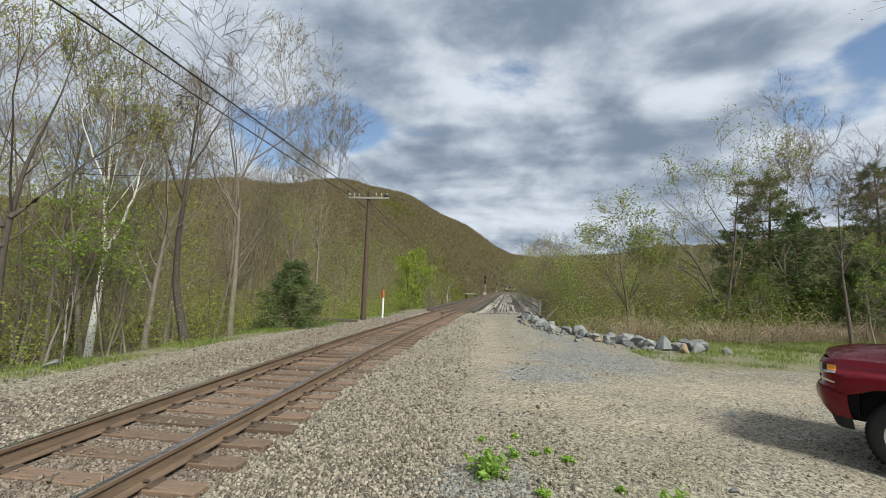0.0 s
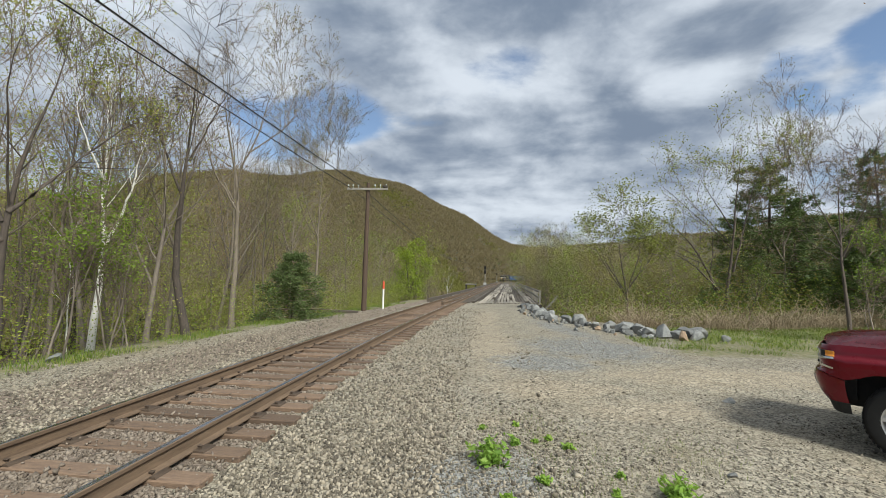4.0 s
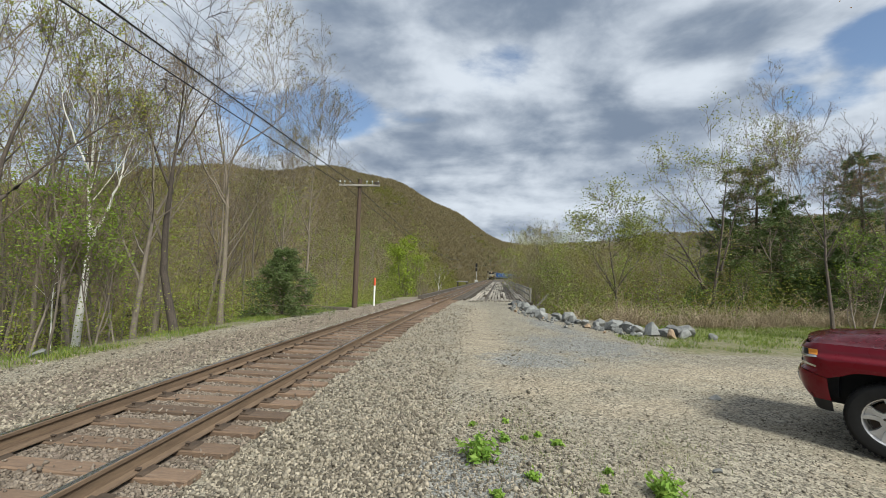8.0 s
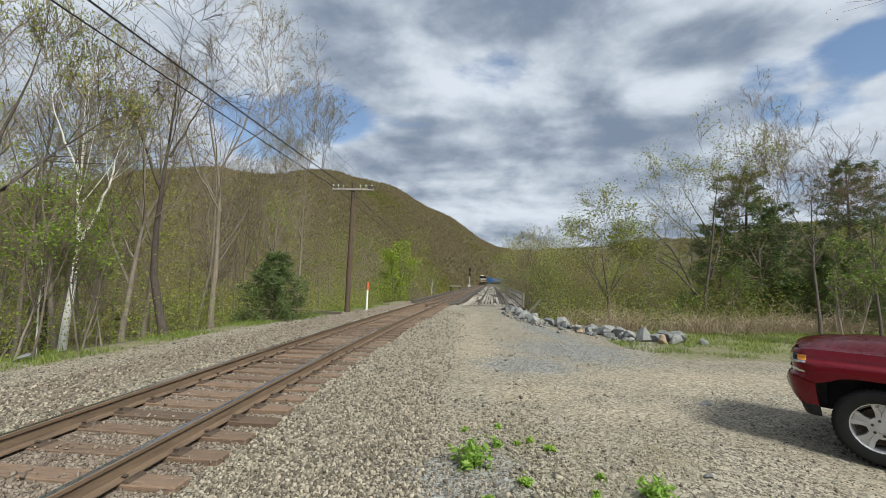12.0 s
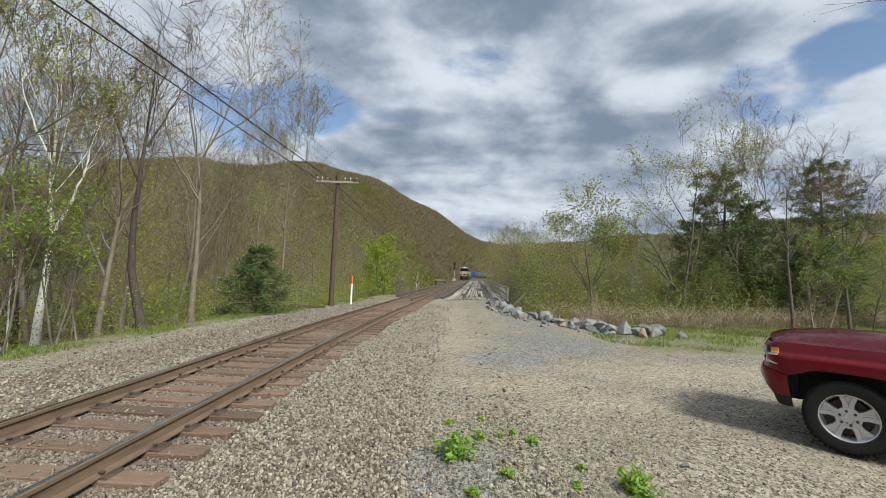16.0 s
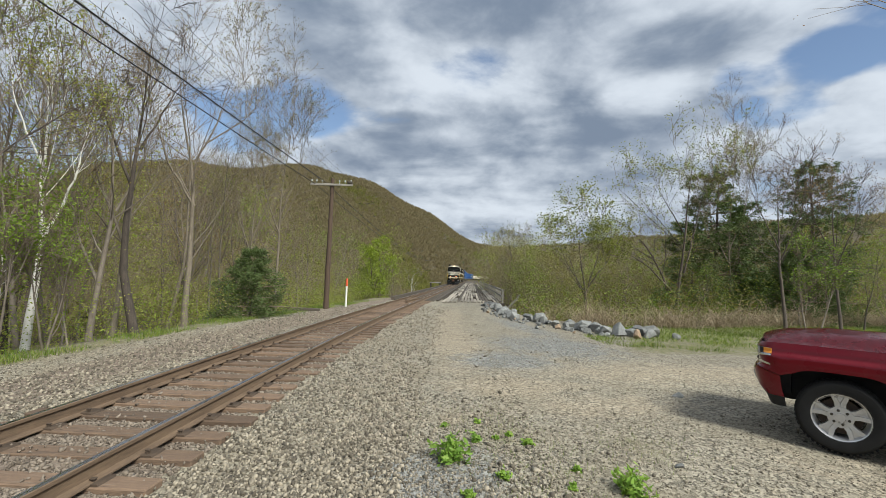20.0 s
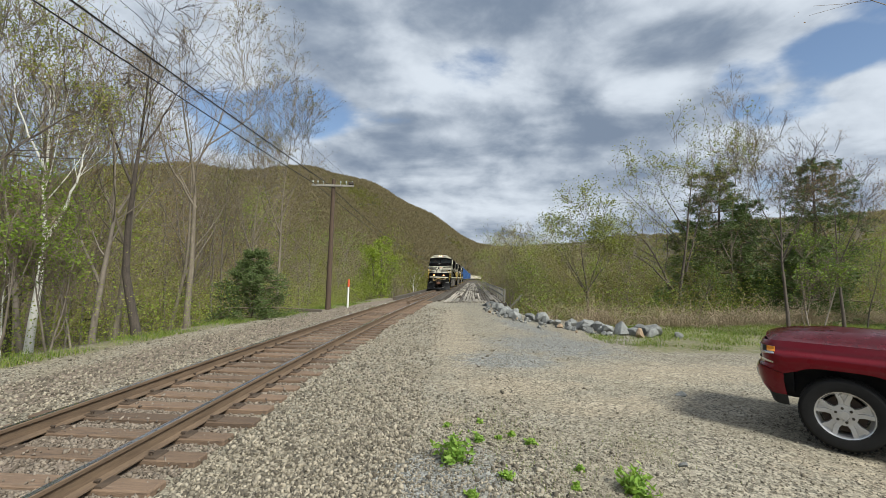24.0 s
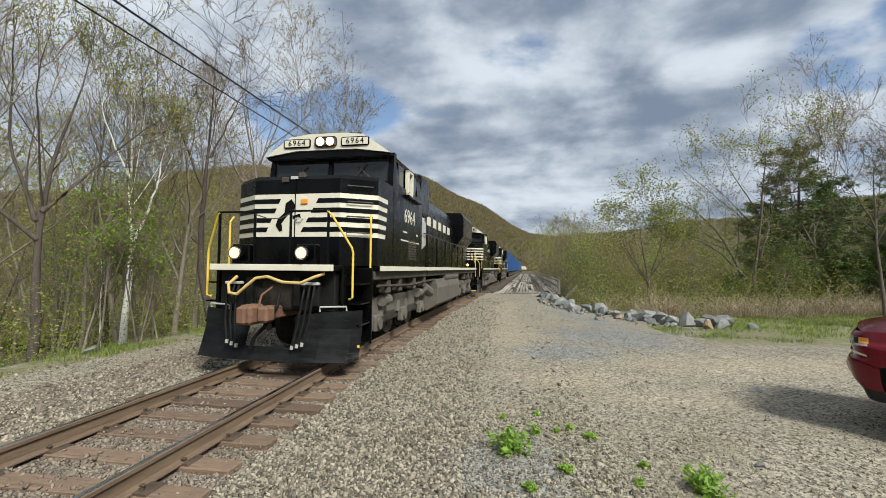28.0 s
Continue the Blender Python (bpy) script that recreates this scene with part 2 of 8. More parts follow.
def ground_material():
    """Gravel, sandy wheel tracks, bluish stone, grass and leaf litter, mixed by the plan's own patches."""
    m = Nodes("ground", 0.95)
    stone = m.cells(30.0)
    tone = m.add("ShaderNodeRGBToBW")
    m.link(stone, tone.inputs[0])
    grit = m.add("ShaderNodeRGBToBW")
    m.link(m.cells(85.0), grit.inputs[0])
    patchy, fine = m.noise(0.8, 6, 0.65), m.noise(11.0, 6, 0.7)
    both = m.math("ADD", m.math("MULTIPLY", tone.outputs[0], 0.6), m.math("MULTIPLY", grit.outputs[0], 0.4))
    gravel = m.mix(m.span(both, 0.25, 0.75), (0.055, 0.049, 0.037), (0.37, 0.335, 0.26))
    gravel = m.mix(m.math("MULTIPLY", m.span(patchy, 0.45, 0.7), 0.6), gravel, (0.20, 0.168, 0.112))
    sand = m.mix(m.span(fine, 0.3, 0.7), (0.17, 0.137, 0.092), (0.31, 0.256, 0.176))
    sand = m.mix(m.span(m.noise(2.2, 7, 0.7), 0.35, 0.62, 0.35, 0.95), sand, m.mix(m.span(both, 0.28, 0.72), (0.07, 0.06, 0.045), (0.46, 0.40, 0.30)))
    blue = m.mix(m.span(both, 0.25, 0.75), (0.045, 0.046, 0.043), (0.30, 0.30, 0.28))
    rust = m.mix(m.span(both, 0.25, 0.75), (0.075, 0.055, 0.04), (0.24, 0.19, 0.15))
    grass = m.mix(m.span(m.noise(6.0, 8, 0.75), 0.38, 0.62), (0.075, 0.10, 0.022), (0.22, 0.185, 0.11))
    wood = m.mix(m.span(m.noise(0.5, 7, 0.7), 0.35, 0.65), (0.068, 0.048, 0.026), (0.062, 0.056, 0.024))
    c = gravel
    ragged = m.math("MULTIPLY", m.math("SUBTRACT", m.noise(2.4, 8, 0.75), 0.5), 2.0)
    for name, tint in (("sand", sand), ("bluestone", blue), ("rust", rust), ("grass", grass), ("wood", wood)):
        c = m.mix(m.span(m.math("ADD", m.attr(name), m.math("MULTIPLY", ragged, m.span(m.attr(name), 0.0, 0.35))), 0.34, 0.74), c, tint)
    scuff = m.math("MULTIPLY", m.span(m.noise(1.1, 8, 0.72, m.stretched((1.0, 2.2, 1.0)), 0.5), 0.50, 0.68), m.span(m.attr("wood"), 0.6, 0.1))
    c = m.mix(m.math("MULTIPLY", scuff, 0.55), c, m.mix(m.span(both, 0.3, 0.7), (0.05, 0.042, 0.032), (0.22, 0.185, 0.135)))
    pale = m.span(m.noise(5.5, 6, 0.75), 0.62, 0.72)
    c = m.mix(m.math("MULTIPLY", pale, m.span(m.attr("wood"), 0.6, 0.1, 0.0, 0.4)), c, (0.40, 0.355, 0.275))
    m.colour(c)
    relief = m.math("ADD", m.cells(30.0, out="Distance"), m.math("MULTIPLY", m.cells(85.0, out="Distance"), 0.5))
    m.bump(m.math("ADD", relief, m.math("MULTIPLY", fine, 0.4)), 0.35, 0.02)
    return m.mat


GROUND = ground_material()
STONE = Nodes("ballast_stone", 0.92)
STONE.colour(STONE.mix(STONE.span(STONE.noise(30.0, 3), 0.3, 0.7),
                       STONE.mix(STONE.math("POWER", STONE.island(), 1.5), (0.06, 0.052, 0.04), (0.40, 0.355, 0.28)),
                       STONE.mix(STONE.math("POWER", STONE.island(), 1.3), (0.085, 0.07, 0.05), (0.34, 0.295, 0.22))))
STONE = STONE.mat
STONE_RUST = Nodes("rust_stained_ballast", 0.92)
STONE_RUST.colour(STONE_RUST.mix(STONE_RUST.span(STONE_RUST.noise(30.0, 3), 0.3, 0.7),
                                 STONE_RUST.mix(STONE_RUST.island(), (0.075, 0.058, 0.044), (0.28, 0.23, 0.18)),
                                 STONE_RUST.mix(STONE_RUST.island(), (0.10, 0.078, 0.058), (0.22, 0.185, 0.15))))
STONE_RUST = STONE_RUST.mat
RAIL_SIDE = worn("rusty_rail", (0.10, 0.068, 0.046), (0.20, 0.138, 0.09), 5.0, 0.85, 0.2, 0.3, (4, 0.4, 4))
RAIL_TOP = worn("polished_rail_head", (0.36, 0.37, 0.39), (0.55, 0.56, 0.58), 3.0, 0.28, 1.0, 0.05, (6, 0.3, 6))
TIE = worn("creosoted_timber", (0.085, 0.057, 0.041), (0.205, 0.137, 0.09), 3.0, 0.9, 0, 0.7, (1, 14, 8), dirt=(0.24, 0.21, 0.165), dirt_at=(0.58, 0.8), fine=22.0, vary=0.35)
PLANK = worn("weathered_plank", (0.17, 0.152, 0.125), (0.37, 0.335, 0.28), 2.0, 0.92, 0, 0.8, (14, 0.8, 8), dirt=(0.09, 0.078, 0.062), dirt_at=(0.55, 0.75), fine=18.0, vary=0.45)
DARK_WOOD = worn("dark_bridge_timber", (0.04, 0.033, 0.027), (0.095, 0.078, 0.06), 3.0, 0.92, 0, 0.6, (3, 3, 1), vary=0.3)
GREY_WOOD = worn("grey_rail_timber", (0.16, 0.15, 0.13), (0.3, 0.285, 0.25), 3.0, 0.9, 0, 0.5, (3, 1, 3), vary=0.25)
POLE_WOOD = worn("brown_pole_wood", (0.045, 0.03, 0.022), (0.105, 0.07, 0.048), 3.0, 0.9, 0, 0.6, (9, 9, 0.5))
STEEL = worn("rusty_steel", (0.06, 0.045, 0.035), (0.12, 0.085, 0.06), 4.0, 0.8, 0.4)
ROCK = worn("grey_quarry_stone", (0.10, 0.104, 0.10), (0.27, 0.275, 0.265), 2.5, 0.9, 0, 0.8, fine=25.0, dirt=(0.28, 0.24, 0.19), dirt_at=(0.62, 0.8), vary=0.3)
ROCK_BROWN = worn("rusty_brown_stone", (0.2, 0.13, 0.08), (0.36, 0.27, 0.18), 2.5, 0.9, 0, 0.8, fine=25.0, dirt=(0.3, 0.29, 0.27))
BARK = worn("grey_brown_bark", (0.10, 0.082, 0.062), (0.25, 0.21, 0.16), 3.0, 0.95, 0, 0.8, (7, 7, 1.2), dirt=(0.12, 0.125, 0.085), vary=0.25)
BARK_DARK = worn("dark_bark", (0.045, 0.036, 0.03), (0.13, 0.105, 0.085), 3.0, 0.95, 0, 0.8, (7, 7, 1.2), vary=0.2)
BARK_TAN = worn("tan_sycamore_bark", (0.12, 0.098, 0.078), (0.25, 0.215, 0.175), 2.5, 0.9, 0, 0.5, (4, 4, 1.5), dirt=(0.1, 0.08, 0.06))
BIRCH = worn("white_birch_bark", (0.62, 0.6, 0.55), (0.78, 0.76, 0.7), 2.0, 0.8, 0, 0.3, (3, 3, 1), dirt=(0.06, 0.055, 0.05), dirt_at=(0.60, 0.66), fine=30.0)
TWIG = worn("brown_twigs", (0.13, 0.10, 0.07), (0.24, 0.19, 0.135), 2.0, 0.95, 0, 0, vary=0.25)
LEAF_YOUNG = foliage("young_green_leaves", (0.20, 0.235, 0.036), (0.28, 0.31, 0.052), (0.35, 0.35, 0.08), 0.6, 0.45)
LEAF_GREEN = foliage("fresh_green_leaves", (0.13, 0.20, 0.02), (0.20, 0.29, 0.033), (0.28, 0.37, 0.047), 0.6, 0.45)
LEAF_LIME = foliage("lime_green_leaves", (0.15, 0.23, 0.012), (0.25, 0.33, 0.019), (0.33, 0.40, 0.037))
LEAF_BUD = foliage("reddish_buds", (0.20, 0.10, 0.046), (0.26, 0.16, 0.062), (0.26, 0.22, 0.068), 0.6, 0.45)
LEAF_OLIVE = foliage("olive_leaves", (0.15, 0.145, 0.034), (0.21, 0.195, 0.046), (0.27, 0.235, 0.065), 0.6, 0.45)
NEEDLE = foliage("dark_green_needles", (0.055, 0.088, 0.026), (0.085, 0.13, 0.038), (0.125, 0.175, 0.05), 0.7, 0.35)
DRY = foliage("dry_brown_stems", (0.25, 0.19, 0.12), (0.35, 0.28, 0.19), (0.43, 0.36, 0.26), 0.9, 0.2)
GRASS = foliage("green_grass_blades", (0.08, 0.14, 0.014), (0.14, 0.215, 0.025), (0.24, 0.26, 0.05), 0.7, 0.3)
WOODS_BARE = foliage("far_bare_crowns", (0.195, 0.158, 0.09), (0.23, 0.19, 0.108), (0.22, 0.192, 0.09), 0.95, 0.5)
WOODS_GREEN = foliage("far_green_crowns", (0.168, 0.168, 0.040), (0.19, 0.19, 0.046), (0.21, 0.205, 0.056), 0.95, 0.5)
WOODS_PINE = foliage("far_pine_crowns", (0.022, 0.036, 0.011), (0.034, 0.05, 0.015), (0.045, 0.062, 0.019), 0.95, 0.1)

# ---------- small building helpers ----------


def mesh_of(bm, name, *mats, smooth=False):
    me = bpy.data.meshes.new(name)
    bm.to_mesh(me)
    bm.free()
    for m in mats:
        me.materials.append(m)
    if smooth:
        me.shade_smooth()
        me.set_sharp_from_angle(angle=radians(32))
    return me


def part(name, bm, material, parent, label="", smooth=False, at=None):
    """Links a bmesh, or a mesh, as one mesh object under a thing or a part."""
    me = bm if isinstance(bm, bpy.types.Mesh) else mesh_of(bm, name, *(material if isinstance(material, (list, tuple)) else [material]), smooth=smooth)
    ob = new(name, me)
    ob.parent = parent
    if at is not None:
        ob.matrix_basis = at
    return tagged(ob, label) if label else ob


def thing(name, m, label, category, group="", kind=""):
    ob = new(name)
    ob.matrix_basis = m
    ob.empty_display_size = 0.2
    return tagged(ob, label, category, group, kind)


def box(bm, x0, x1, y0, y1, z0, z1, bevel=0.0, m=None, mat=0):
    """Adds a box, with its edges bevelled."""
    made = bmesh.ops.create_cube(bm, size=1.0)["verts"]
    for v in made:
        v.co = Vector((x0 + (v.co.x + 0.5) * (x1 - x0), y0 + (v.co.y + 0.5) * (y1 - y0), z0 + (v.co.z + 0.5) * (z1 - z0)))
    faces = {f for v in made for f in v.link_faces}
    if bevel:
        edges = {e for v in made for e in v.link_edges}
        got = bmesh.ops.bevel(bm, geom=list(edges), offset=bevel, segments=1, affect="EDGES")
        made = list({v for f in got["faces"] for v in f.verts} | {v for v in made if v.is_valid})
        faces = {f for v in made for f in v.link_faces}
    for f in faces:
        f.material_index = mat
    if m is not None:
        bmesh.ops.transform(bm, matrix=m, verts=made)
    return made


def tube(bm, points, radius, sides=8, mat=0, caps=True):
    """Adds a round bar along points; radius: one number, or one for each point."""
    points = [Vector(p) for p in points]
    radii = radius if isinstance(radius, (list, tuple)) else [radius] * len(points)
    rings = []
    side = None
    for i, p in enumerate(points):
        d = (points[min(i + 1, len(points) - 1)] - points[max(i - 1, 0)]).normalized()
        if side is None:
            side = d.orthogonal().normalized()
        side = (side - d * side.dot(d)).normalized()
        other = d.cross(side)
        rings.append([bm.verts.new(p + (side * math.cos(a) + other * math.sin(a)) * radii[i]) for a in (2 * math.pi * k / sides for k in range(sides))])
    for a, b in zip(rings, rings[1:]):
        for k in range(sides):
            bm.faces.new((a[k], a[(k + 1) % sides], b[(k + 1) % sides], b[k])).material_index = mat
    if caps:
        bm.faces.new(rings[0][::-1]).material_index = mat
        bm.faces.new(rings[-1]).material_index = mat


def disc(bm, centre, axis, radius, depth, sides=20, mat=0):
    c, a = Vector(centre), Vector(axis).normalized()
    tube(bm, [c - a * depth / 2, c + a * depth / 2], radius, sides, mat)


def prism(bm, outline, axis, low, high, mat=0):
    """Pushes a closed outline of pairs along an axis (0 x, 1 y, 2 z) from low to high."""
    def spot(p, w):
        q = list(p)
        q.insert(axis, w)
        return bm.verts.new(q)
    a, b = [spot(p, low) for p in outline], [spot(p, high) for p in outline]
    made = [bm.faces.new(a), bm.faces.new(b[::-1])]
    for i in range(len(a)):
        j = (i + 1) % len(a)
        made.append(bm.faces.new((a[i], b[i], b[j], a[j])))
    for f in made:
        f.material_index = mat
    bmesh.ops.recalc_face_normals(bm, faces=made)
    return a + b


def loft(bm, rings, mat=0, caps=True):
    """Skins closed rings of the same count of points."""
    rows = [[bm.verts.new(p) for p in r] for r in rings]
    made = []
    for a, b in zip(rows, rows[1:]):
        for k in range(len(a)):
            made.append(bm.faces.new((a[k], a[(k + 1) % len(a)], b[(k + 1) % len(a)], b[k])))
    if caps:
        made += [bm.faces.new(rows[0][::-1]), bm.faces.new(rows[-1])]
    for f in made:
        f.material_index = mat
    bmesh.ops.recalc_face_normals(bm, faces=made)


def raw_mesh(name, verts, faces, mats, indices=None, smooth=False):
    """A mesh from arrays: verts n x 3, faces m x 3 or m x 4."""
    verts, faces = np.asarray(verts, dtype=np.float32), np.asarray(faces, dtype=np.int32)
    me = bpy.data.meshes.new(name)
    me.vertices.add(len(verts))
    me.vertices.foreach_set("co", verts.ravel())
    k = faces.shape[1]
    me.loops.add(faces.size)
    me.loops.foreach_set("vertex_index", faces.ravel())
    me.polygons.add(len(faces))
    me.polygons.foreach_set("loop_start", np.arange(0, faces.size, k, dtype=np.int32))
    for m in mats:
        me.materials.append(m)
    if indices is not None:
        me.polygons.foreach_set("material_index", np.asarray(indices, dtype=np.int32))
    me.update(calc_edges=True)
    if smooth:
        me.shade_smooth()
    return me


def bevelled(x, y, z, bevel, *mats):
    bm = bmesh.new()
    box(bm, -x / 2, x / 2, -y / 2, y / 2, -z / 2, z / 2, bevel)
    return mesh_of(bm, "block", *mats)


def text_mesh(words, size, material, thick=0.004, spread=1.0):
    """Letters as a mesh, centred, in the xy plane."""
    curve = bpy.data.curves.new("letters", "FONT")
    curve.body, curve.size, curve.extrude, curve.space_character = words, size, thick, spread
    curve.align_x, curve.align_y = "CENTER", "CENTER"
    curve.resolution_u = 3
    ob = bpy.data.objects.new("letters", curve)
    scene.collection.objects.link(ob)
    bpy.context.view_layer.update()
    me = bpy.data.meshes.new_from_object(ob.evaluated_get(bpy.context.evaluated_depsgraph_get()))
    bpy.data.objects.remove(ob)
    me.materials.clear()
    me.materials.append(material)
    return me


# ---------- plan of the place ----------
RAIL = 0.19                      # top of the rails above the ties
TRACK_X = -3.78
BRIDGE_Y = 32.6                  # where the bridge begins
rng = np.random.default_rng(11)


def slope_at(y):
    """How far the track bends to the right per metre ahead."""
    s = np.interp(y, [4.0, 20.0, 258.0, 320.0, 345.0, 440.0, 600.0], [0.0, 0.055, 0.055, 0.115, 0.16, 0.55, 0.95])
    return s


_ys = np.arange(-80.0, 900.0, 1.0)
_xs = TRACK_X + np.concatenate([[0], np.cumsum((slope_at(_ys[1:]) + slope_at(_ys[:-1])) / 2)])


_arc = np.concatenate([[0], np.cumsum(np.hypot(np.diff(_xs), np.diff(_ys)))])


def track_x(y):
    return np.interp(y, _ys, _xs)


def along(distance):
    """How far ahead the track has come after that much of its length, counted from beside the camera."""
    return float(np.interp(distance + np.interp(0.0, _ys, _arc), _arc, _ys))


def on_track(side, y, z=0.0):
    """A place beside the track's middle line, and the turn of the track there."""
    s = float(slope_at(y))
    return Vector((float(track_x(y)) + side, y, z)), -math.degrees(math.atan(s))


def smooth(x, a, b):
    t = np.clip((np.asarray(x, float) - a) / (b - a), 0, 1)
    return t * t * (3 - 2 * t)


LEFT_EDGE = ([-30, 7, 12, 17, 23, 33], [-8.9, -8.75, -8.5, -8.0, -7.0, -5.7])
RIGHT_LINE = ([2.9, 3.1, 3.4, 4.4, 6.4, 8.2, 10.6, 13.8, 30, 80], [40, 33, 25, 20.6, 19.2, 18.7, 19.1, 20.6, 26, 30])
RIDGE_AZ = [-180, -110, -75, -60, -46.9, -42.5, -37.5, -34.8, -29.9, -21.9, -18.3, -14.5, -10.6, -6.7, -2.7, 1.2, 3.5, 6, 9, 15, 25, 36, 43, 55, 80, 120, 180]
RIDGE_EL = [3.5, 4.0, 5.0, 6.2, 7.8, 9.7, 11.7, 12.2, 12.1, 13.2, 13.5, 12.9, 11.9, 10.2, 8.3, 6.0, 4.9, 4.4, 4.4, 5.2, 6.0, 7.2, 7.8, 7.5, 6.0, 4.0, 3.5]
RIDGE_R = [600, 550, 530, 530, 540, 560, 600, 640, 680, 720, 740, 760, 800, 860, 950, 1050, 1050, 1000, 950, 900, 850, 750, 650, 600, 600, 600, 600]


def beyond(x, y):
    """How far a place lies outside the flat bank."""
    left = np.interp(y, *LEFT_EDGE) - x
    right = np.where(x > 2.9, y - np.interp(x, *RIGHT_LINE), -9.0)
    return np.maximum(left, right)


def ground_z(x, y):
    """Height of the ground: a flat bank with the track and the lot, slopes beside it, a valley, and wooded hills round it."""
    x, y = np.asarray(x, float), np.asarray(y, float)
    r, az = np.hypot(x, y), np.degrees(np.arctan2(x, y))
    out = np.maximum(beyond(x, y), 0)
    out = np.where(y > 36, np.maximum(out, (y - 36) * 1.2), out)
    fall = -4.6 * smooth(out, 0.0, 11.0) - 5.0 * smooth(out, 14, 60)
    far_bank = smooth(y, 235, 262) * smooth(9 - np.abs(x - track_x(y)), 0, 5)
    fall = fall * (1 - far_bank)
    top = EYE + np.interp(az, RIDGE_AZ, RIDGE_R) * np.tan(np.radians(np.interp(az, RIDGE_AZ, RIDGE_EL)))
    reach = np.interp(az, RIDGE_AZ, RIDGE_R)
    climb = smooth(r / reach, 0.16, 1.02)
    keep = np.where((y > 60) & (np.abs(x - track_x(y)) < 60), smooth(np.abs(x - track_x(y)), 9, 60), 1.0)
    keep = np.where(y > 700, 1.0, keep)
    wild = smooth(out, 2, 20)
    rough = 0.10 * np.sin(x * 0.9 + 1.3 * np.sin(y * 0.7)) + 0.35 * np.sin(x * 0.13 + 2) * np.sin(y * 0.11)
    folds = 2.5 * np.sin(az * 0.55 + r * 0.011) * smooth(r, 150, 420)
    lot = -0.06 + 0.05 * smooth(x, -1.0, 2.5) + 0.016 * np.sin(x * 1.7 + 0.6 * y) + 0.013 * np.sin(y * 1.9 - x * 0.8) * (x > -2)
    trackbed = smooth(np.abs(x - track_x(y)), 1.9, 1.2)
    lot = lot + 0.012 * trackbed
    return lot + fall + (top - 1.0) * climb * keep + rough * wild + folds * keep


def build_ground():
    fine = np.radians(np.concatenate([np.arange(-64, 64.01, 0.42)]))
    coarse = np.radians(np.arange(68, 296, 4.0))
    az = np.concatenate([fine, coarse])
    rad = np.concatenate([[0.002], np.geomspace(0.6, 4200, 262)])
    A, R = np.meshgrid(az, rad)
    X, Y = R * np.sin(A) + 0.05, R * np.cos(A) - 0.04
    Z = ground_z(X, Y)
    verts = np.stack([X, Y, Z], -1).reshape(-1, 3)
    na, nr = len(az), len(rad)
    i, j = np.meshgrid(np.arange(na), np.arange(nr - 1))
    k = (i + 1) % na
    faces = np.stack([j * na + i, (j + 1) * na + i, (j + 1) * na + k, j * na + k], -1).reshape(-1, 4)
    me = raw_mesh("ground", verts, faces, [GROUND], smooth=True)
    x, y = verts[:, 0], verts[:, 1]
    out = beyond(x, y)

    def blob(cx, cy, wx, wy, turn=0.0):
        c, s = math.cos(radians(turn)), math.sin(radians(turn))
        u, v = ((x - cx) * c + (y - cy) * s) / wx, (-(x - cx) * s + (y - cy) * c) / wy
        return np.clip(1.25 - np.hypot(u, v), 0, 1)

    side = x - track_x(y)
    kinds = {
        "wood": smooth(out, -0.2, 1.2) + smooth(y, 35, 38),
        "grass": np.maximum.reduce([0.72 * smooth(x - (5.2 + 0.35 * (y - 12.6)), -0.6, 0.8) * smooth(y, 11.2, 12.4) * smooth(out, 1.0, -1.0), 0.75 * smooth(out, -0.9, -0.2) * (x < 0) * smooth(out, 0.7, 0.1), 0.5 * blob(0.75, 5.3, 0.7, 0.6), 0.45 * blob(2.2, 4.9, 0.8, 0.5)]),
        "sand": 1.0 * np.maximum.reduce([blob(0.2, 13, 1.0, 6.0, 3), blob(1.2, 7.6, 1.6, 0.9), 0.9 * blob(5.5, 9.2, 5.0, 1.3, 8), 0.8 * blob(0.1, 20, 1.0, 9), 0.8 * blob(2.6, 6.6, 2.2, 0.8, 12), 0.7 * blob(6, 4.4, 4, 1.3), 0.75 * blob(0.05, 5.9, 0.25, 0.5)]),
        "bluestone": np.maximum.reduce([blob(1.4, 10.0, 1.6, 1.3, 10), blob(3.0, 12.4, 2.6, 2.2, -50), 0.9 * blob(3.0, 17, 0.9, 5, 12), blob(0.0, 4.2, 0.9, 0.9)]),
        "rust": np.maximum(0.8 * smooth(np.abs(side), 1.35, 0.9) * smooth(y, 34, 31), 0.75 * smooth(-side, 1.3, 2.0) * smooth(-side, 4.2, 3.0)),
    }
    for name, value in kinds.items():
        me.attributes.new(name, "FLOAT", "POINT").data.foreach_set("value", np.clip(value, 0, 1).astype(np.float32))
    ob = new("ground", me)
    tagged(ob, "gravel lot and ballast bank falling to wooded valley", "ground", kind="structure")
    return ob


# ---------- track and bridge ----------


def rail_outline():
    return [(-0.075, -0.185), (0.075, -0.185), (0.075, -0.172), (0.012, -0.155), (0.01, -0.05), (0.036, -0.038), (0.036, -0.006), (0.028, 0.0),
            (-0.028, 0.0), (-0.036, -0.006), (-0.036, -0.038), (-0.01, -0.05), (-0.012, -0.155), (-0.075, -0.172)]


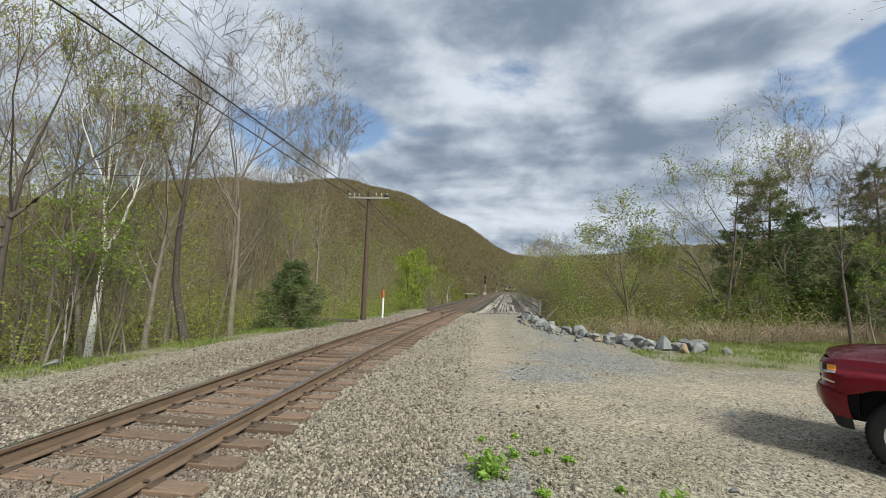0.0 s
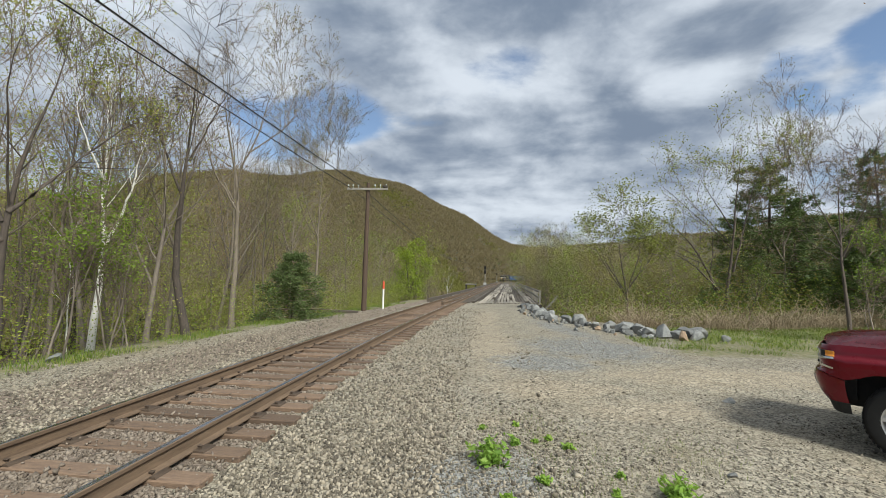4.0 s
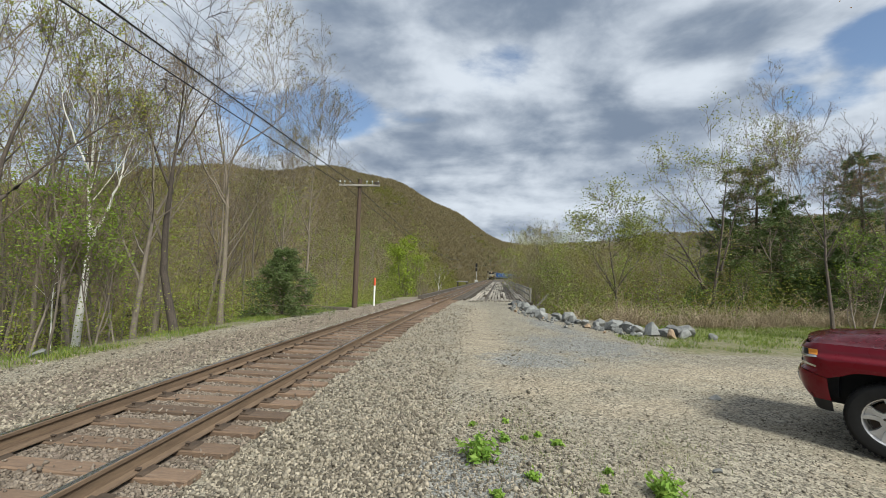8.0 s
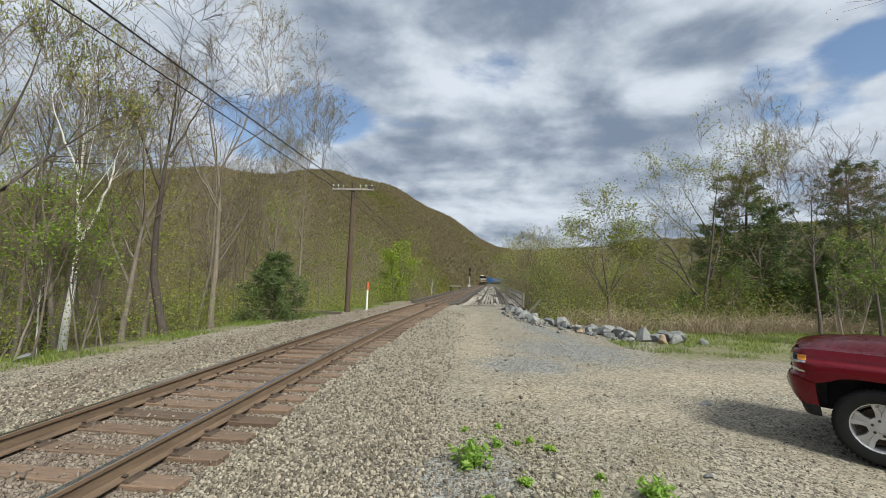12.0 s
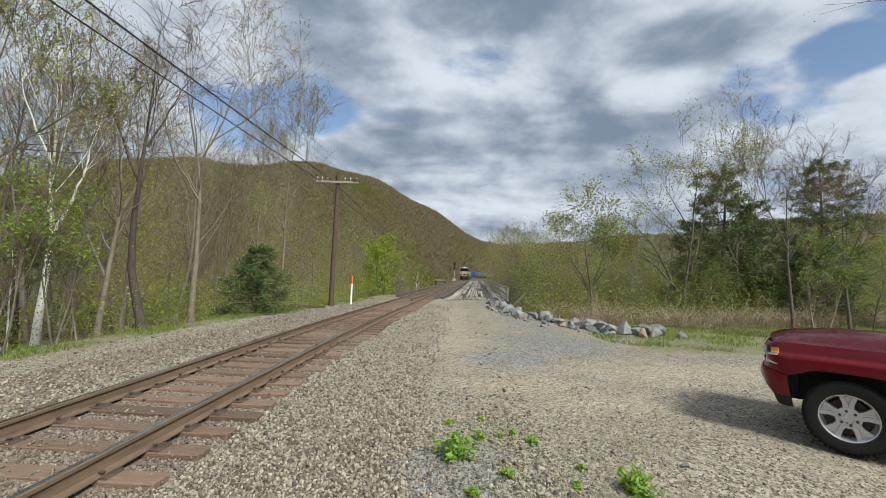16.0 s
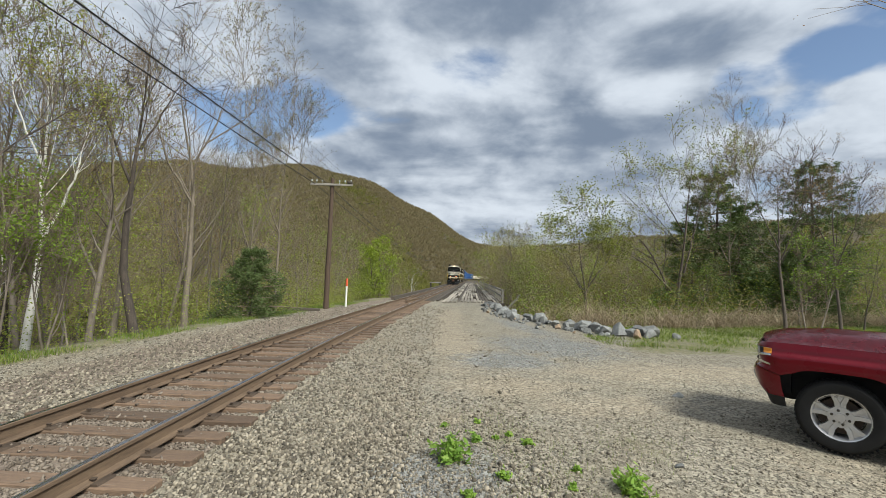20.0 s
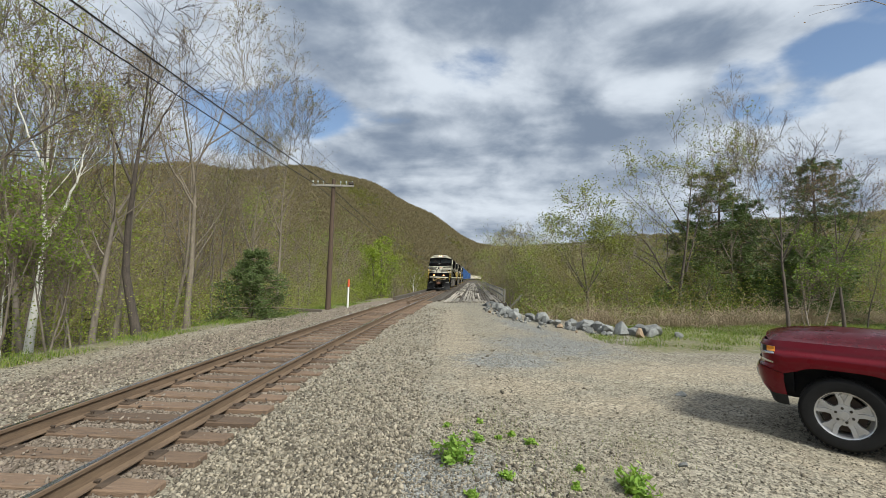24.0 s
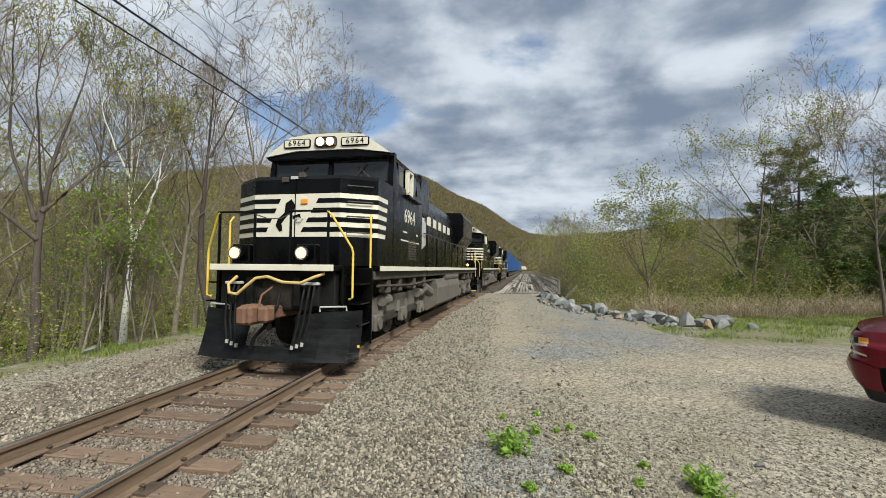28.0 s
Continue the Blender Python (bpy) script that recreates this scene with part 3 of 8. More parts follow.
def rail_run(side, y0, y1, lift=0.0, bend=None):
    """A rail along the track; bend(y) may move it sideways."""
    ys = np.concatenate([np.arange(y0, min(y1, 60), 1.0), np.arange(max(60, y0), y1 + 0.1, 6.0)])
    bm = bmesh.new()
    rings = []
    for y in ys:
        x = float(track_x(y)) + side + (bend(y) if bend else 0.0)
        rings.append([(x + u, float(y), RAIL + v + lift) for u, v in rail_outline()])
    loft(bm, rings)
    for f in bm.faces:
        if f.normal.z > 0.85 and f.calc_center_median().z > RAIL + lift - 0.004:
            f.material_index = 1
    return bm


TIE_YS = []


def build_track():
    track = thing("railway_track", pose(0, 0, 0), "single railway track of rusty rails on weathered wooden ties in gravel ballast", "railway track", kind="structure")
    for side in (-0.7525, 0.7525):
        part("rail", rail_run(side, -14, 640), [RAIL_SIDE, RAIL_TOP], track, "rusty steel rail with a polished head")
    for side in (-0.42, 0.42):
        sign = 1 if side > 0 else -1
        def bend(y, sign=sign):
            return -sign * 0.36 * float(smooth(y, 34.5, 29.0))
        part("guard_rail", rail_run(side, 29.0, 262, -0.01, bend), [RAIL_SIDE, RAIL_SIDE], track, "dark rusty guard rail between the running rails")
    tie_mesh, plate, spike = bevelled(2.66, 0.23, 0.18, 0.012, TIE), None, None
    ties = [tie_mesh] + [bevelled(2.6 + 0.1 * k, 0.21 + 0.012 * k, 0.18, 0.014, TIE) for k in range(3)]
    bridge_tie = bevelled(3.1, 0.24, 0.2, 0.014, DARK_WOOD)
    bm = bmesh.new()
    prism(bm, [(-0.18, 0.0), (0.18, 0.0), (0.17, 0.018), (-0.17, 0.02)], 1, -0.1, 0.1)
    plate = mesh_of(bm, "tie_plate", STEEL)
    bm = bmesh.new()
    box(bm, -0.012, 0.012, -0.012, 0.012, -0.02, 0.035, 0.003)
    box(bm, -0.025, 0.025, -0.02, 0.02, 0.035, 0.05, 0.006)
    spike = mesh_of(bm, "spike", STEEL)
    y = -2.2
    far_v, far_f = [], []
    while y < 300:
        place, turn = on_track(0, y)
        jitter = rng.uniform(-1, 1, 4)
        m = pose(place.x + 0.04 * jitter[0], y, -0.09 + 0.008 * jitter[1], 0, 0.35 * jitter[1], turn + 1.3 * jitter[2])
        TIE_YS.append(y)
        if y < 75:
            part("tie", ties[int(rng.integers(0, 4))] if y < 33 else bridge_tie, None, track, at=m)
            if y < 20:
                for side in (-0.7525, 0.7525):
                    part("tie_plate", plate, None, track, at=m @ pose(side, 0, 0.09))
                    if y < 11:
                        for u, v in ((-0.1, 0.05), (0.1, -0.05)):
                            part("spike", spike, None, track, at=m @ pose(side + u, v, 0.092 + 0.02 * rng.random(), 4 * jitter[3], 3 * jitter[0], 0))
        else:
            c = np.array([[a, b, d] for a in (-1.33, 1.33) for b in (-0.115, 0.115) for d in (-0.09, 0.09)])
            base = len(far_v) * 8
            far_v.append(c + np.array([place.x, y, -0.09]))
            far_f += [[base + q for q in f] for f in ((1, 5, 7, 3), (0, 2, 6, 4), (0, 4, 5, 1), (2, 3, 7, 6), (0, 1, 3, 2), (4, 6, 7, 5))]
        y += 0.54 + 0.03 * rng.uniform(-1, 1)
    rest = part("ties", raw_mesh("ties", np.concatenate(far_v), far_f, [DARK_WOOD]), None, track)
    tagged(rest, kind="stuff")


def build_bridge():
    """A wooden deck of loose lengthwise planks beside the track, its timber edge and a leaning wooden railing."""
    bridge = thing("railway_bridge", pose(0, 0, 0), "long timber-decked railway bridge with old grey planks", "bridge", kind="structure")
    length = 225.0
    x_of = lambda y: float(track_x(y))
    # girders and piers
    for side in (-2.2, -0.75, 0.75, 2.2, 4.4, 6.3):
        bm = bmesh.new()
        loft(bm, [[(x_of(y) + side + a, y, b) for a, b in ((-0.16, -1.9), (0.16, -1.9), (0.16, -0.24), (-0.16, -0.24))] for y in np.linspace(36, 258, 24)])
        part("girder", bm, STEEL, bridge, "rusty steel girder")
    for y in np.arange(62, 250, 38):
        bm = bmesh.new()
        x = x_of(y)
        loft(bm, [[(x + a * k, y + b * k, z) for a, b in ((-3.0, -1.0), (7.2, -1.0), (7.2, 1.0), (-3.0, 1.0))] for k, z in ((1.25, -12), (1.0, -1.9))])
        part("pier", bm, ROCK, bridge, "pale stone pier")
    # cross timbers under the planks
    timber = bevelled(5.1, 0.24, 0.24, 0.015, DARK_WOOD)
    for y in np.arange(33.6, 150, 1.1):
        place, turn = on_track(4.55, y, -0.16)
        part("cross_timber", timber, None, bridge, at=pose(*place, 0, 0, turn))
    bm = bmesh.new()
    loft(bm, [[(x_of(y) + 4.55 + a, y, b) for a, b in ((-2.55, -0.3), (2.55, -0.3), (2.55, -0.08), (-2.55, -0.08))] for y in np.linspace(150, 258, 12)])
    part("far_deck", bm, DARK_WOOD, bridge)
    # planks: rows of boards, some dark, some missing
    lanes = np.linspace(2.35, 6.6, 17)
    meshes = {}
    for lane, side in enumerate(lanes):
        start = 31.6 + 0.5 * (side - 2.2) + rng.uniform(-0.15, 0.15)
        y = start
        while y < 150:
            size = float(rng.choice([3.6, 4.6, 5.6]))
            wide = float(rng.choice([0.17, 0.21, 0.24]))
            if y > 80:
                size *= 2
            key = (size, wide)
            dark = lane in (4, 11, 12, 13) or rng.random() < 0.10
            if (key, dark) not in meshes:
                meshes[key, dark] = bevelled(wide, size, 0.075, 0.008, DARK_WOOD if dark else PLANK)
            place, turn = on_track(side + rng.uniform(-0.025, 0.025), y + size / 2, rng.uniform(-0.015, 0.02) - (0.05 if dark else 0))
            if rng.random() > 0.04:
                part("plank", meshes[key, dark], None, bridge, at=pose(*place, 0.4 * rng.uniform(-1, 1), 3 * rng.uniform(-1, 1), turn + 0.5 * rng.uniform(-1, 1)))
            y += size + 0.04
    # timber edges beside the track
    for side, z0, z1 in ((-1.75, -0.16, 0.2), (1.78, -0.2, 0.08)):
        bm = bmesh.new()
        loft(bm, [[(x_of(y) + side + a, y, b) for a, b in ((-0.12, z0), (0.12, z0), (0.12, z1), (-0.12, z1))] for y in np.linspace(33.2, 258, 40)])
        part("edge_timber", bm, DARK_WOOD, bridge, "dark timber edge beam")
    bm = bmesh.new()
    loft(bm, [[(x_of(y) + a, y, b) for a, b in ((1.35, -0.26), (2.3, -0.26), (2.3, -0.12), (1.35, -0.12))] for y in np.linspace(33.4, 258, 30)])
    part("walkway", bm, DARK_WOOD, bridge)
    # railing
    post = bevelled(0.13, 0.13, 1.25, 0.01, GREY_WOOD)
    rail_bits = {}
    for i, y in enumerate(np.arange(34.0, 150, 3.0)):
        place, turn = on_track(6.95, y, 0.42)
        part("railing_post", post, None, bridge, at=pose(*place, 2 * rng.uniform(-1, 1), 3 * rng.uniform(-1, 1), turn))
        for z in (0.5, 0.98):
            if not rail_bits:
                rail_bits[0] = bevelled(0.05, 3.05, 0.15, 0.006, GREY_WOOD)
            place, turn = on_track(6.87, y + 1.5, z + 0.03 * rng.uniform(-1, 1))
            part("railing_board", rail_bits[0], None, bridge, at=pose(*place, 0.6 * rng.uniform(-1, 1), 0, turn))
    bm = bmesh.new()
    box(bm, -0.07, 0.07, -0.07, 0.07, 0, 1.9, 0.01)
    place, turn = on_track(7.0, 33.3, -0.75)
    part("railing_brace", bm, GREY_WOOD, bridge, "leaning grey brace", at=pose(*place, 0, 42, turn) )
    # abutment under the near end
    bm = bmesh.new()
    box(bm, -7.0, 4.0, 33.4, 35.6, -6, -0.32, 0.05)
    part("abutment", bm, ROCK, bridge, "stone abutment")


build_ground()
build_track()
build_bridge()

# ---------- trees ----------


def tubes(points, radii, sides):
    """Tapered bars, all at once: points n x k x 3, radii n x k. Gives vertices and quads."""
    n, k, _ = points.shape
    tangent = np.gradient(points, axis=1)
    tangent /= np.linalg.norm(tangent, axis=2, keepdims=True) + 1e-9
    ref = np.where(np.abs(tangent[..., 2:3]) > 0.8, np.array([1.0, 0, 0]), np.array([0, 0, 1.0]))
    u = np.cross(tangent, ref)
    u /= np.linalg.norm(u, axis=2, keepdims=True) + 1e-9
    v = np.cross(tangent, u)
    a = np.arange(sides) * 2 * math.pi / sides
    ring = u[:, :, None] * np.cos(a)[None, None, :, None] + v[:, :, None] * np.sin(a)[None, None, :, None]
    verts = (points[:, :, None] + ring * radii[:, :, None, None]).reshape(-1, 3)
    b, r, s = np.meshgrid(np.arange(n), np.arange(k - 1), np.arange(sides), indexing="ij")
    base = (b * k + r) * sides
    t = (s + 1) % sides
    faces = np.stack([base + s, base + t, base + sides + t, base + sides + s], -1).reshape(-1, 4)
    return verts, faces


def limb(g, starts, ways, lengths, radii, count, wander, lift, tip=0.35):
    """Grows n limbs of count pieces each from their starts."""
    n = len(starts)
    pts = np.zeros((n, count + 1, 3))
    pts[:, 0] = starts
    d = ways / (np.linalg.norm(ways, axis=1, keepdims=True) + 1e-9)
    for i in range(count):
        d = d + g.normal(0, wander, (n, 3)) + np.array([0, 0, lift])
        d /= np.linalg.norm(d, axis=1, keepdims=True)
        pts[:, i + 1] = pts[:, i] + d * (lengths / count)[:, None]
    rr = radii[:, None] * np.linspace(1, tip, count + 1)[None]
    return pts, rr


def offshoots(g, pts, rr, number, low, angle, length, lengths):
    """Starts, directions, lengths and radii for side limbs: number of them on each limb."""
    n, k, _ = pts.shape
    which = np.repeat(np.arange(n), number)
    f = g.uniform(low, 1.0, len(which)) ** 0.85 * (k - 1)
    i = np.minimum(f.astype(int), k - 2)
    w = (f - i)[:, None]
    start = pts[which, i] * (1 - w) + pts[which, i + 1] * w
    along = pts[which, i + 1] - pts[which, i]
    along /= np.linalg.norm(along, axis=1, keepdims=True) + 1e-9
    side = np.cross(along, g.normal(0, 1, (len(which), 3)))
    side /= np.linalg.norm(side, axis=1, keepdims=True) + 1e-9
    th = np.radians(g.normal(angle, 10, len(which)))[:, None]
    way_out = along * np.cos(th) + side * np.sin(th)
    ln = lengths[which] * length * g.uniform(0.65, 1.25, len(which)) * (1.25 - 0.55 * f / (k - 1))
    r = (rr[which, i] * (1 - w[:, 0]) + rr[which, i + 1] * w[:, 0]) * 0.52
    return start, way_out, ln, r


def leaves(g, spots, size, number, spread, slim=0.45):
    """Small pointed leaves, number of them round each spot."""
    n = len(spots) * number
    c = np.repeat(spots, number, axis=0) + g.normal(0, spread, (n, 3))
    a = g.normal(0, 1, (n, 3))
    a[:, 2] *= 0.6
    a /= np.linalg.norm(a, axis=1, keepdims=True)
    b = np.cross(a, g.normal(0, 1, (n, 3)))
    b /= np.linalg.norm(b, axis=1, keepdims=True) + 1e-9
    s = size * g.uniform(0.6, 1.35, (n, 1))
    verts = np.stack([c - a * s, c + b * s * slim, c + a * s, c - b * s * slim], 1).reshape(-1, 3)
    faces = np.arange(n * 4).reshape(n, 4)
    return verts, faces


def bent_stems(g, bends, girth):
    """Stems that bend sideways on their way up: each a row of (aside, height); a stem that begins above the ground is a fork, and thinner."""
    n = 14
    pts = np.zeros((len(bends), n, 3))
    radii = np.zeros((len(bends), n))
    for i, row in enumerate(bends):
        a = np.array(row, float)
        h = np.linspace(a[0, 1] - (0.5 if a[0, 1] < 0.3 else 0.0), a[-1, 1], n)
        x = np.interp(h, a[:, 1], a[:, 0])
        x[1:-1] = 0.25 * x[:-2] + 0.5 * x[1:-1] + 0.25 * x[2:]
        depth = np.cumsum(g.normal(0, 0.05, n)) * (h - h[0]) / 3.0
        pts[i] = np.stack([x + np.cumsum(g.normal(0, 0.02, n)), depth, h], 1)
        full = max(b[-1][1] for b in bends)
        radii[i] = girth * np.clip(1 - 0.9 * np.clip(h, 0, None) / full, 0.06, 1) ** 1.15 * (1.0 if a[0, 1] < 0.3 else 0.62) * (1 - 0.8 * np.linspace(0, 1, n) ** 2)
    return pts, radii


def grow(seed, height, girth, lean=(0, 0), fork=0.45, limbs=11, second=5, third=5, fourth=3, spread=48, reach=0.42, lift=0.10, wander=0.10,
         leaf=0.05, per_tip=1, leaf_spread=0.10, low=0.35, stems=1, slim=1.0, cheap=False, bends=None, twig=0.0036):
    """Meshes of a broad-leaved tree in spring: its trunk with limbs, and its crown of twigs and leaves (two materials)."""
    g = np.random.default_rng(seed)
    start = np.zeros((stems, 3)) + np.concatenate([g.normal(0, 0.12 * (stems > 1), (stems, 2)), np.full((stems, 1), -0.5)], 1)
    ways = np.tile([lean[0], lean[1], 1.0], (stems, 1)) + (g.normal(0, 0.22, (stems, 3)) if stems > 1 else 0)
    tall = np.full(stems, height * 0.92) * g.uniform(0.8, 1.0, stems) if stems > 1 else np.array([height * 0.92])
    p0, r0 = limb(g, start, ways, tall, np.full(stems, girth), 10, 0.05, 0.03, 0.18)
    if bends:
        p0, r0 = bent_stems(g, bends, girth)
        tall = np.linalg.norm(np.diff(p0, axis=1), axis=2).sum(1)
        tall = np.maximum(tall, 0.62 * tall.max())
        slim = slim * 0.85
    r0[:, 0] *= 1.45
    p1, r1 = limb(g, *offshoots(g, p0, r0, limbs, low, spread, reach, tall), 6, wander, lift, 0.3)
    r1 = r1 * slim
    l1 = np.linalg.norm(np.diff(p1, axis=1), axis=2).sum(1)
    p2, r2 = limb(g, *offshoots(g, p1, r1, second, 0.25, 42, 0.5, l1), 2 if cheap else 4, wander * 1.3, lift * 0.8, 0.4)
    l2 = np.linalg.norm(np.diff(p2, axis=1), axis=2).sum(1)
    s3 = offshoots(g, p2, r2, third, 0.2, 40, 0.55, l2)
    p3, r3 = limb(g, s3[0], s3[1], s3[2], np.maximum(s3[3], 0.006), 1 if cheap else 2, wander, lift, 0.5)
    l3 = s3[2]
    wood_v, wood_f, base = [], [], 0
    for p, r, n in ((p0, r0, 9), (p1, r1, 5)):
        v, f = tubes(p, r, n)
        wood_v.append(v), wood_f.append(f + base)
        base += len(v)
    trunk = (np.concatenate(wood_v), np.concatenate(wood_f))
    cv, cf, ci, base = [], [], [], 0
    sets = [tubes(p2, np.maximum(r2, 0.0075 if bends else 0.0055), 3), tubes(p3, np.maximum(r3, 0.0048 if bends else 0.004), 3)]
    tips = [p3[:, -1], p2[:, -1]]
    if fourth:
        s4 = offshoots(g, p3, r3, fourth, 0.2, 38, 0.6, l3)
        p4, r4 = limb(g, s4[0], s4[1], np.maximum(s4[2], 0.12), np.full(len(s4[0]), twig), 1, wander, lift, 0.5)
        sets.append(tubes(p4, r4, 3))
        tips.append(p4[:, -1])
    for v, f in sets:
        cv.append(v), cf.append(f + base), ci.append(np.zeros(len(f)))
        base += len(v)
    if per_tip:
        v, f = leaves(g, np.concatenate(tips), leaf, per_tip, leaf_spread)
        cv.append(v), cf.append(f + base), ci.append(np.ones(len(f)))
    return trunk, (np.concatenate(cv), np.concatenate(cf), np.concatenate(ci))


KINDS = {}


def tree_kind(key, bark, leaf_mat, twig_mat=TWIG, **how):
    trunk, crown = grow(**how)
    KINDS[key] = (raw_mesh("trunk", trunk[0], trunk[1], [bark], smooth=True), raw_mesh("crown", crown[0], crown[1], [twig_mat, leaf_mat], crown[2]))


def plant(key, x, y, label, category="tree", group="trees beside the track", turn=0.0, size=1.0, z=None, name="tree", lean=0.0):
    ground = float(ground_z(x, y)) if z is None else z
    t = thing(name, Matrix.LocRotScale((x, y, ground), Euler((radians(lean), 0, radians(turn))), (size,) * 3), label, category, group)
    trunk, crown = KINDS[key]
    part("trunk", trunk, None, t)
    part("crown", crown, None, t)
    return t


def conifer(key, seed, height, radius, whorls, droop=0.12, bark=BARK_DARK, needle_size=0.10, dense=10, low=0.05, cone=0.8):
    """A needle tree: a straight stem, whorls of branches and many small needle sprays."""
    g = np.random.default_rng(seed)
    stem, rr = limb(g, np.array([[0, 0, -0.4]]), np.array([[0.02, 0, 1.0]]), np.array([height]), np.array([height * 0.017]), 8, 0.015, 0.02, 0.12)
    v, f = tubes(stem, rr, 8)
    starts, ways, lens = [], [], []
    for k in range(whorls):
        h = low + (1 - low) * (k + 0.3 * g.random()) / whorls
        for a in np.linspace(0, 2 * math.pi, int(g.integers(5, 8)), endpoint=False) + g.random() * 6:
            starts.append((0, 0, h * height - 0.4))
            ways.append((math.cos(a), math.sin(a), 0.25 - droop * 2 * (1 - h)))
            lens.append(radius * (1.08 - h) ** cone * g.uniform(0.6, 1.15))
    starts, ways, lens = np.array(starts), np.array(ways), np.array(lens)
    pb, rb = limb(g, starts, ways, lens, 0.012 + lens * 0.012, 4, 0.08, -droop * 0.3, 0.3)
    vb, fb = tubes(pb, rb, 4)
    s = offshoots(g, pb, rb, dense, 0.15, 45, 0.38, lens)
    pt, rt = limb(g, s[0], s[1], s[2], np.full(len(s[0]), 0.006), 2, 0.12, -0.05, 0.5)
    vt, ft = tubes(pt, rt, 3)
    spots = np.concatenate([pt[:, 1], pt[:, 2], pt[:, 0] * 0.5 + pt[:, 1] * 0.5, pb[:, -1], pb[:, 3]])
    vn, fn = leaves(g, spots, needle_size, 9, 0.07, 0.16)
    cv = np.concatenate([vb, vt, vn])
    cf = np.concatenate([fb, ft + len(vb), fn + len(vb) + len(vt)])
    ci = np.concatenate([np.zeros(len(fb) + len(ft)), np.ones(len(fn))])
    KINDS[key] = (raw_mesh("trunk", v, f, [bark], smooth=True), raw_mesh("crown", cv, cf, [TWIG, NEEDLE], ci))


# trees with a shape of their own, their stems' bends as they stand seen from the lot
fine = dict(second=5, third=4, fourth=0, twig=0.0042)
tree_kind("gnarled", BARK_DARK, LEAF_BUD, twig_mat=BARK_DARK, seed=5, height=9.6, girth=0.13, limbs=9, second=4, third=3, fourth=0, spread=44, reach=0.29, lift=0.10, wander=0.17, leaf=0.022, per_tip=2, low=0.3,
          bends=[[(0, 0), (-0.47, 1.9), (-0.40, 4.0), (-0.2, 6.6), (-0.22, 9.4)], [(-0.4, 4.2), (-1.0, 6.0), (-1.5, 7.6)], [(-0.3, 5.4), (0.35, 7.2), (0.9, 8.5)]])
tree_kind("birch", BIRCH, LEAF_YOUNG, seed=8, height=8.6, girth=0.1, limbs=11, spread=34, reach=0.32, lift=0.18, wander=0.07, leaf=0.034, per_tip=5, low=0.42, slim=0.7,
          bends=[[(0, 0), (0.1, 1.3), (0.21, 2.9), (0.08, 4.4), (0.1, 5.7), (-0.19, 8.3)], [(0.2, 2.9), (0.65, 4.4), (0.75, 6.2)], [(0.1, 4.6), (-0.5, 6.0), (-0.7, 7.4)]], **fine)
tree_kind("sycamore", BARK_TAN, LEAF_YOUNG, seed=9, height=8.0, girth=0.08, limbs=8, spread=38, reach=0.32, lift=0.14, wander=0.09, leaf=0.03, per_tip=2, low=0.35,
          bends=[[(0, 0), (-0.22, 2.3), (-0.5, 4.3), (-0.75, 7.2)], [(-0.4, 3.4), (0.05, 5.2), (0.2, 7.0)]], **fine)
tree_kind("leaner", BARK_TAN, LEAF_BUD, seed=12, height=9.0, girth=0.09, limbs=8, spread=42, reach=0.34, lift=0.12, wander=0.09, leaf=0.026, per_tip=4, low=0.25,
          bends=[[(0, 0), (0.1, 1.3), (0.29, 3.5), (0.11, 5.6), (-0.4, 7.9)], [(0.3, 3.6), (0.9, 5.2), (1.1, 7.3)], [(0.1, 1.5), (-0.5, 3.0), (-0.9, 5.4)]], **fine)
tree_kind("old_trunk", BARK, LEAF_BUD, seed=14, height=8.6, girth=0.1, limbs=9, spread=42, reach=0.37, lift=0.12, wander=0.11, leaf=0.026, per_tip=4, low=0.3,
          bends=[[(0, 0), (0.04, 1.9), (0.19, 4.1), (-0.24, 8.4)], [(0.1, 3.0), (-0.7, 5.0), (-1.1, 7.2)]], **fine)
tree_kind("maple_buds", BARK, LEAF_BUD, seed=21, height=10.4, girth=0.095, limbs=10, spread=40, reach=0.41, lift=0.14, wander=0.07, leaf=0.026, per_tip=2, low=0.3, lean=(-0.05, 0), **fine)
tree_kind("forked_maple", BARK, LEAF_OLIVE, seed=24, height=11.6, girth=0.12, limbs=10, spread=40, reach=0.32, lift=0.12, wander=0.09, leaf=0.032, per_tip=4, low=0.25,
          bends=[[(0, 0), (0.0, 3.3), (-0.08, 6.0), (-0.6, 8.4), (-0.79, 11.4)], [(-0.08, 6.0), (0.55, 7.6), (1.1, 9.6), (1.5, 11.4)], [(0.0, 4.4), (-1.0, 6.0), (-1.7, 8.2)], [(0.2, 6.8), (1.5, 8.0), (2.3, 9.4)]], **fine)
tree_kind("tall_bare", BARK, LEAF_OLIVE, seed=33, height=13.6, girth=0.085, limbs=14, second=6, third=4, fourth=0, spread=36, reach=0.29, lift=0.15, wander=0.07, leaf=0.034, per_tip=4, low=0.28,
          bends=[[(0, 0), (0.0, 4.0), (-0.1, 6.4), (0.3, 10.0), (0.42, 13.8)], [(0.0, 5.4), (0.9, 8.0), (1.2, 11.0)], [(0.0, 4.6), (-0.9, 7.0), (-1.1, 9.6)]])
tree_kind("ash", BARK, LEAF_YOUNG, seed=41, height=11.5, girth=0.08, limbs=11, spread=38, reach=0.37, lift=0.16, wander=0.06, leaf=0.034, per_tip=2, low=0.28, **fine)
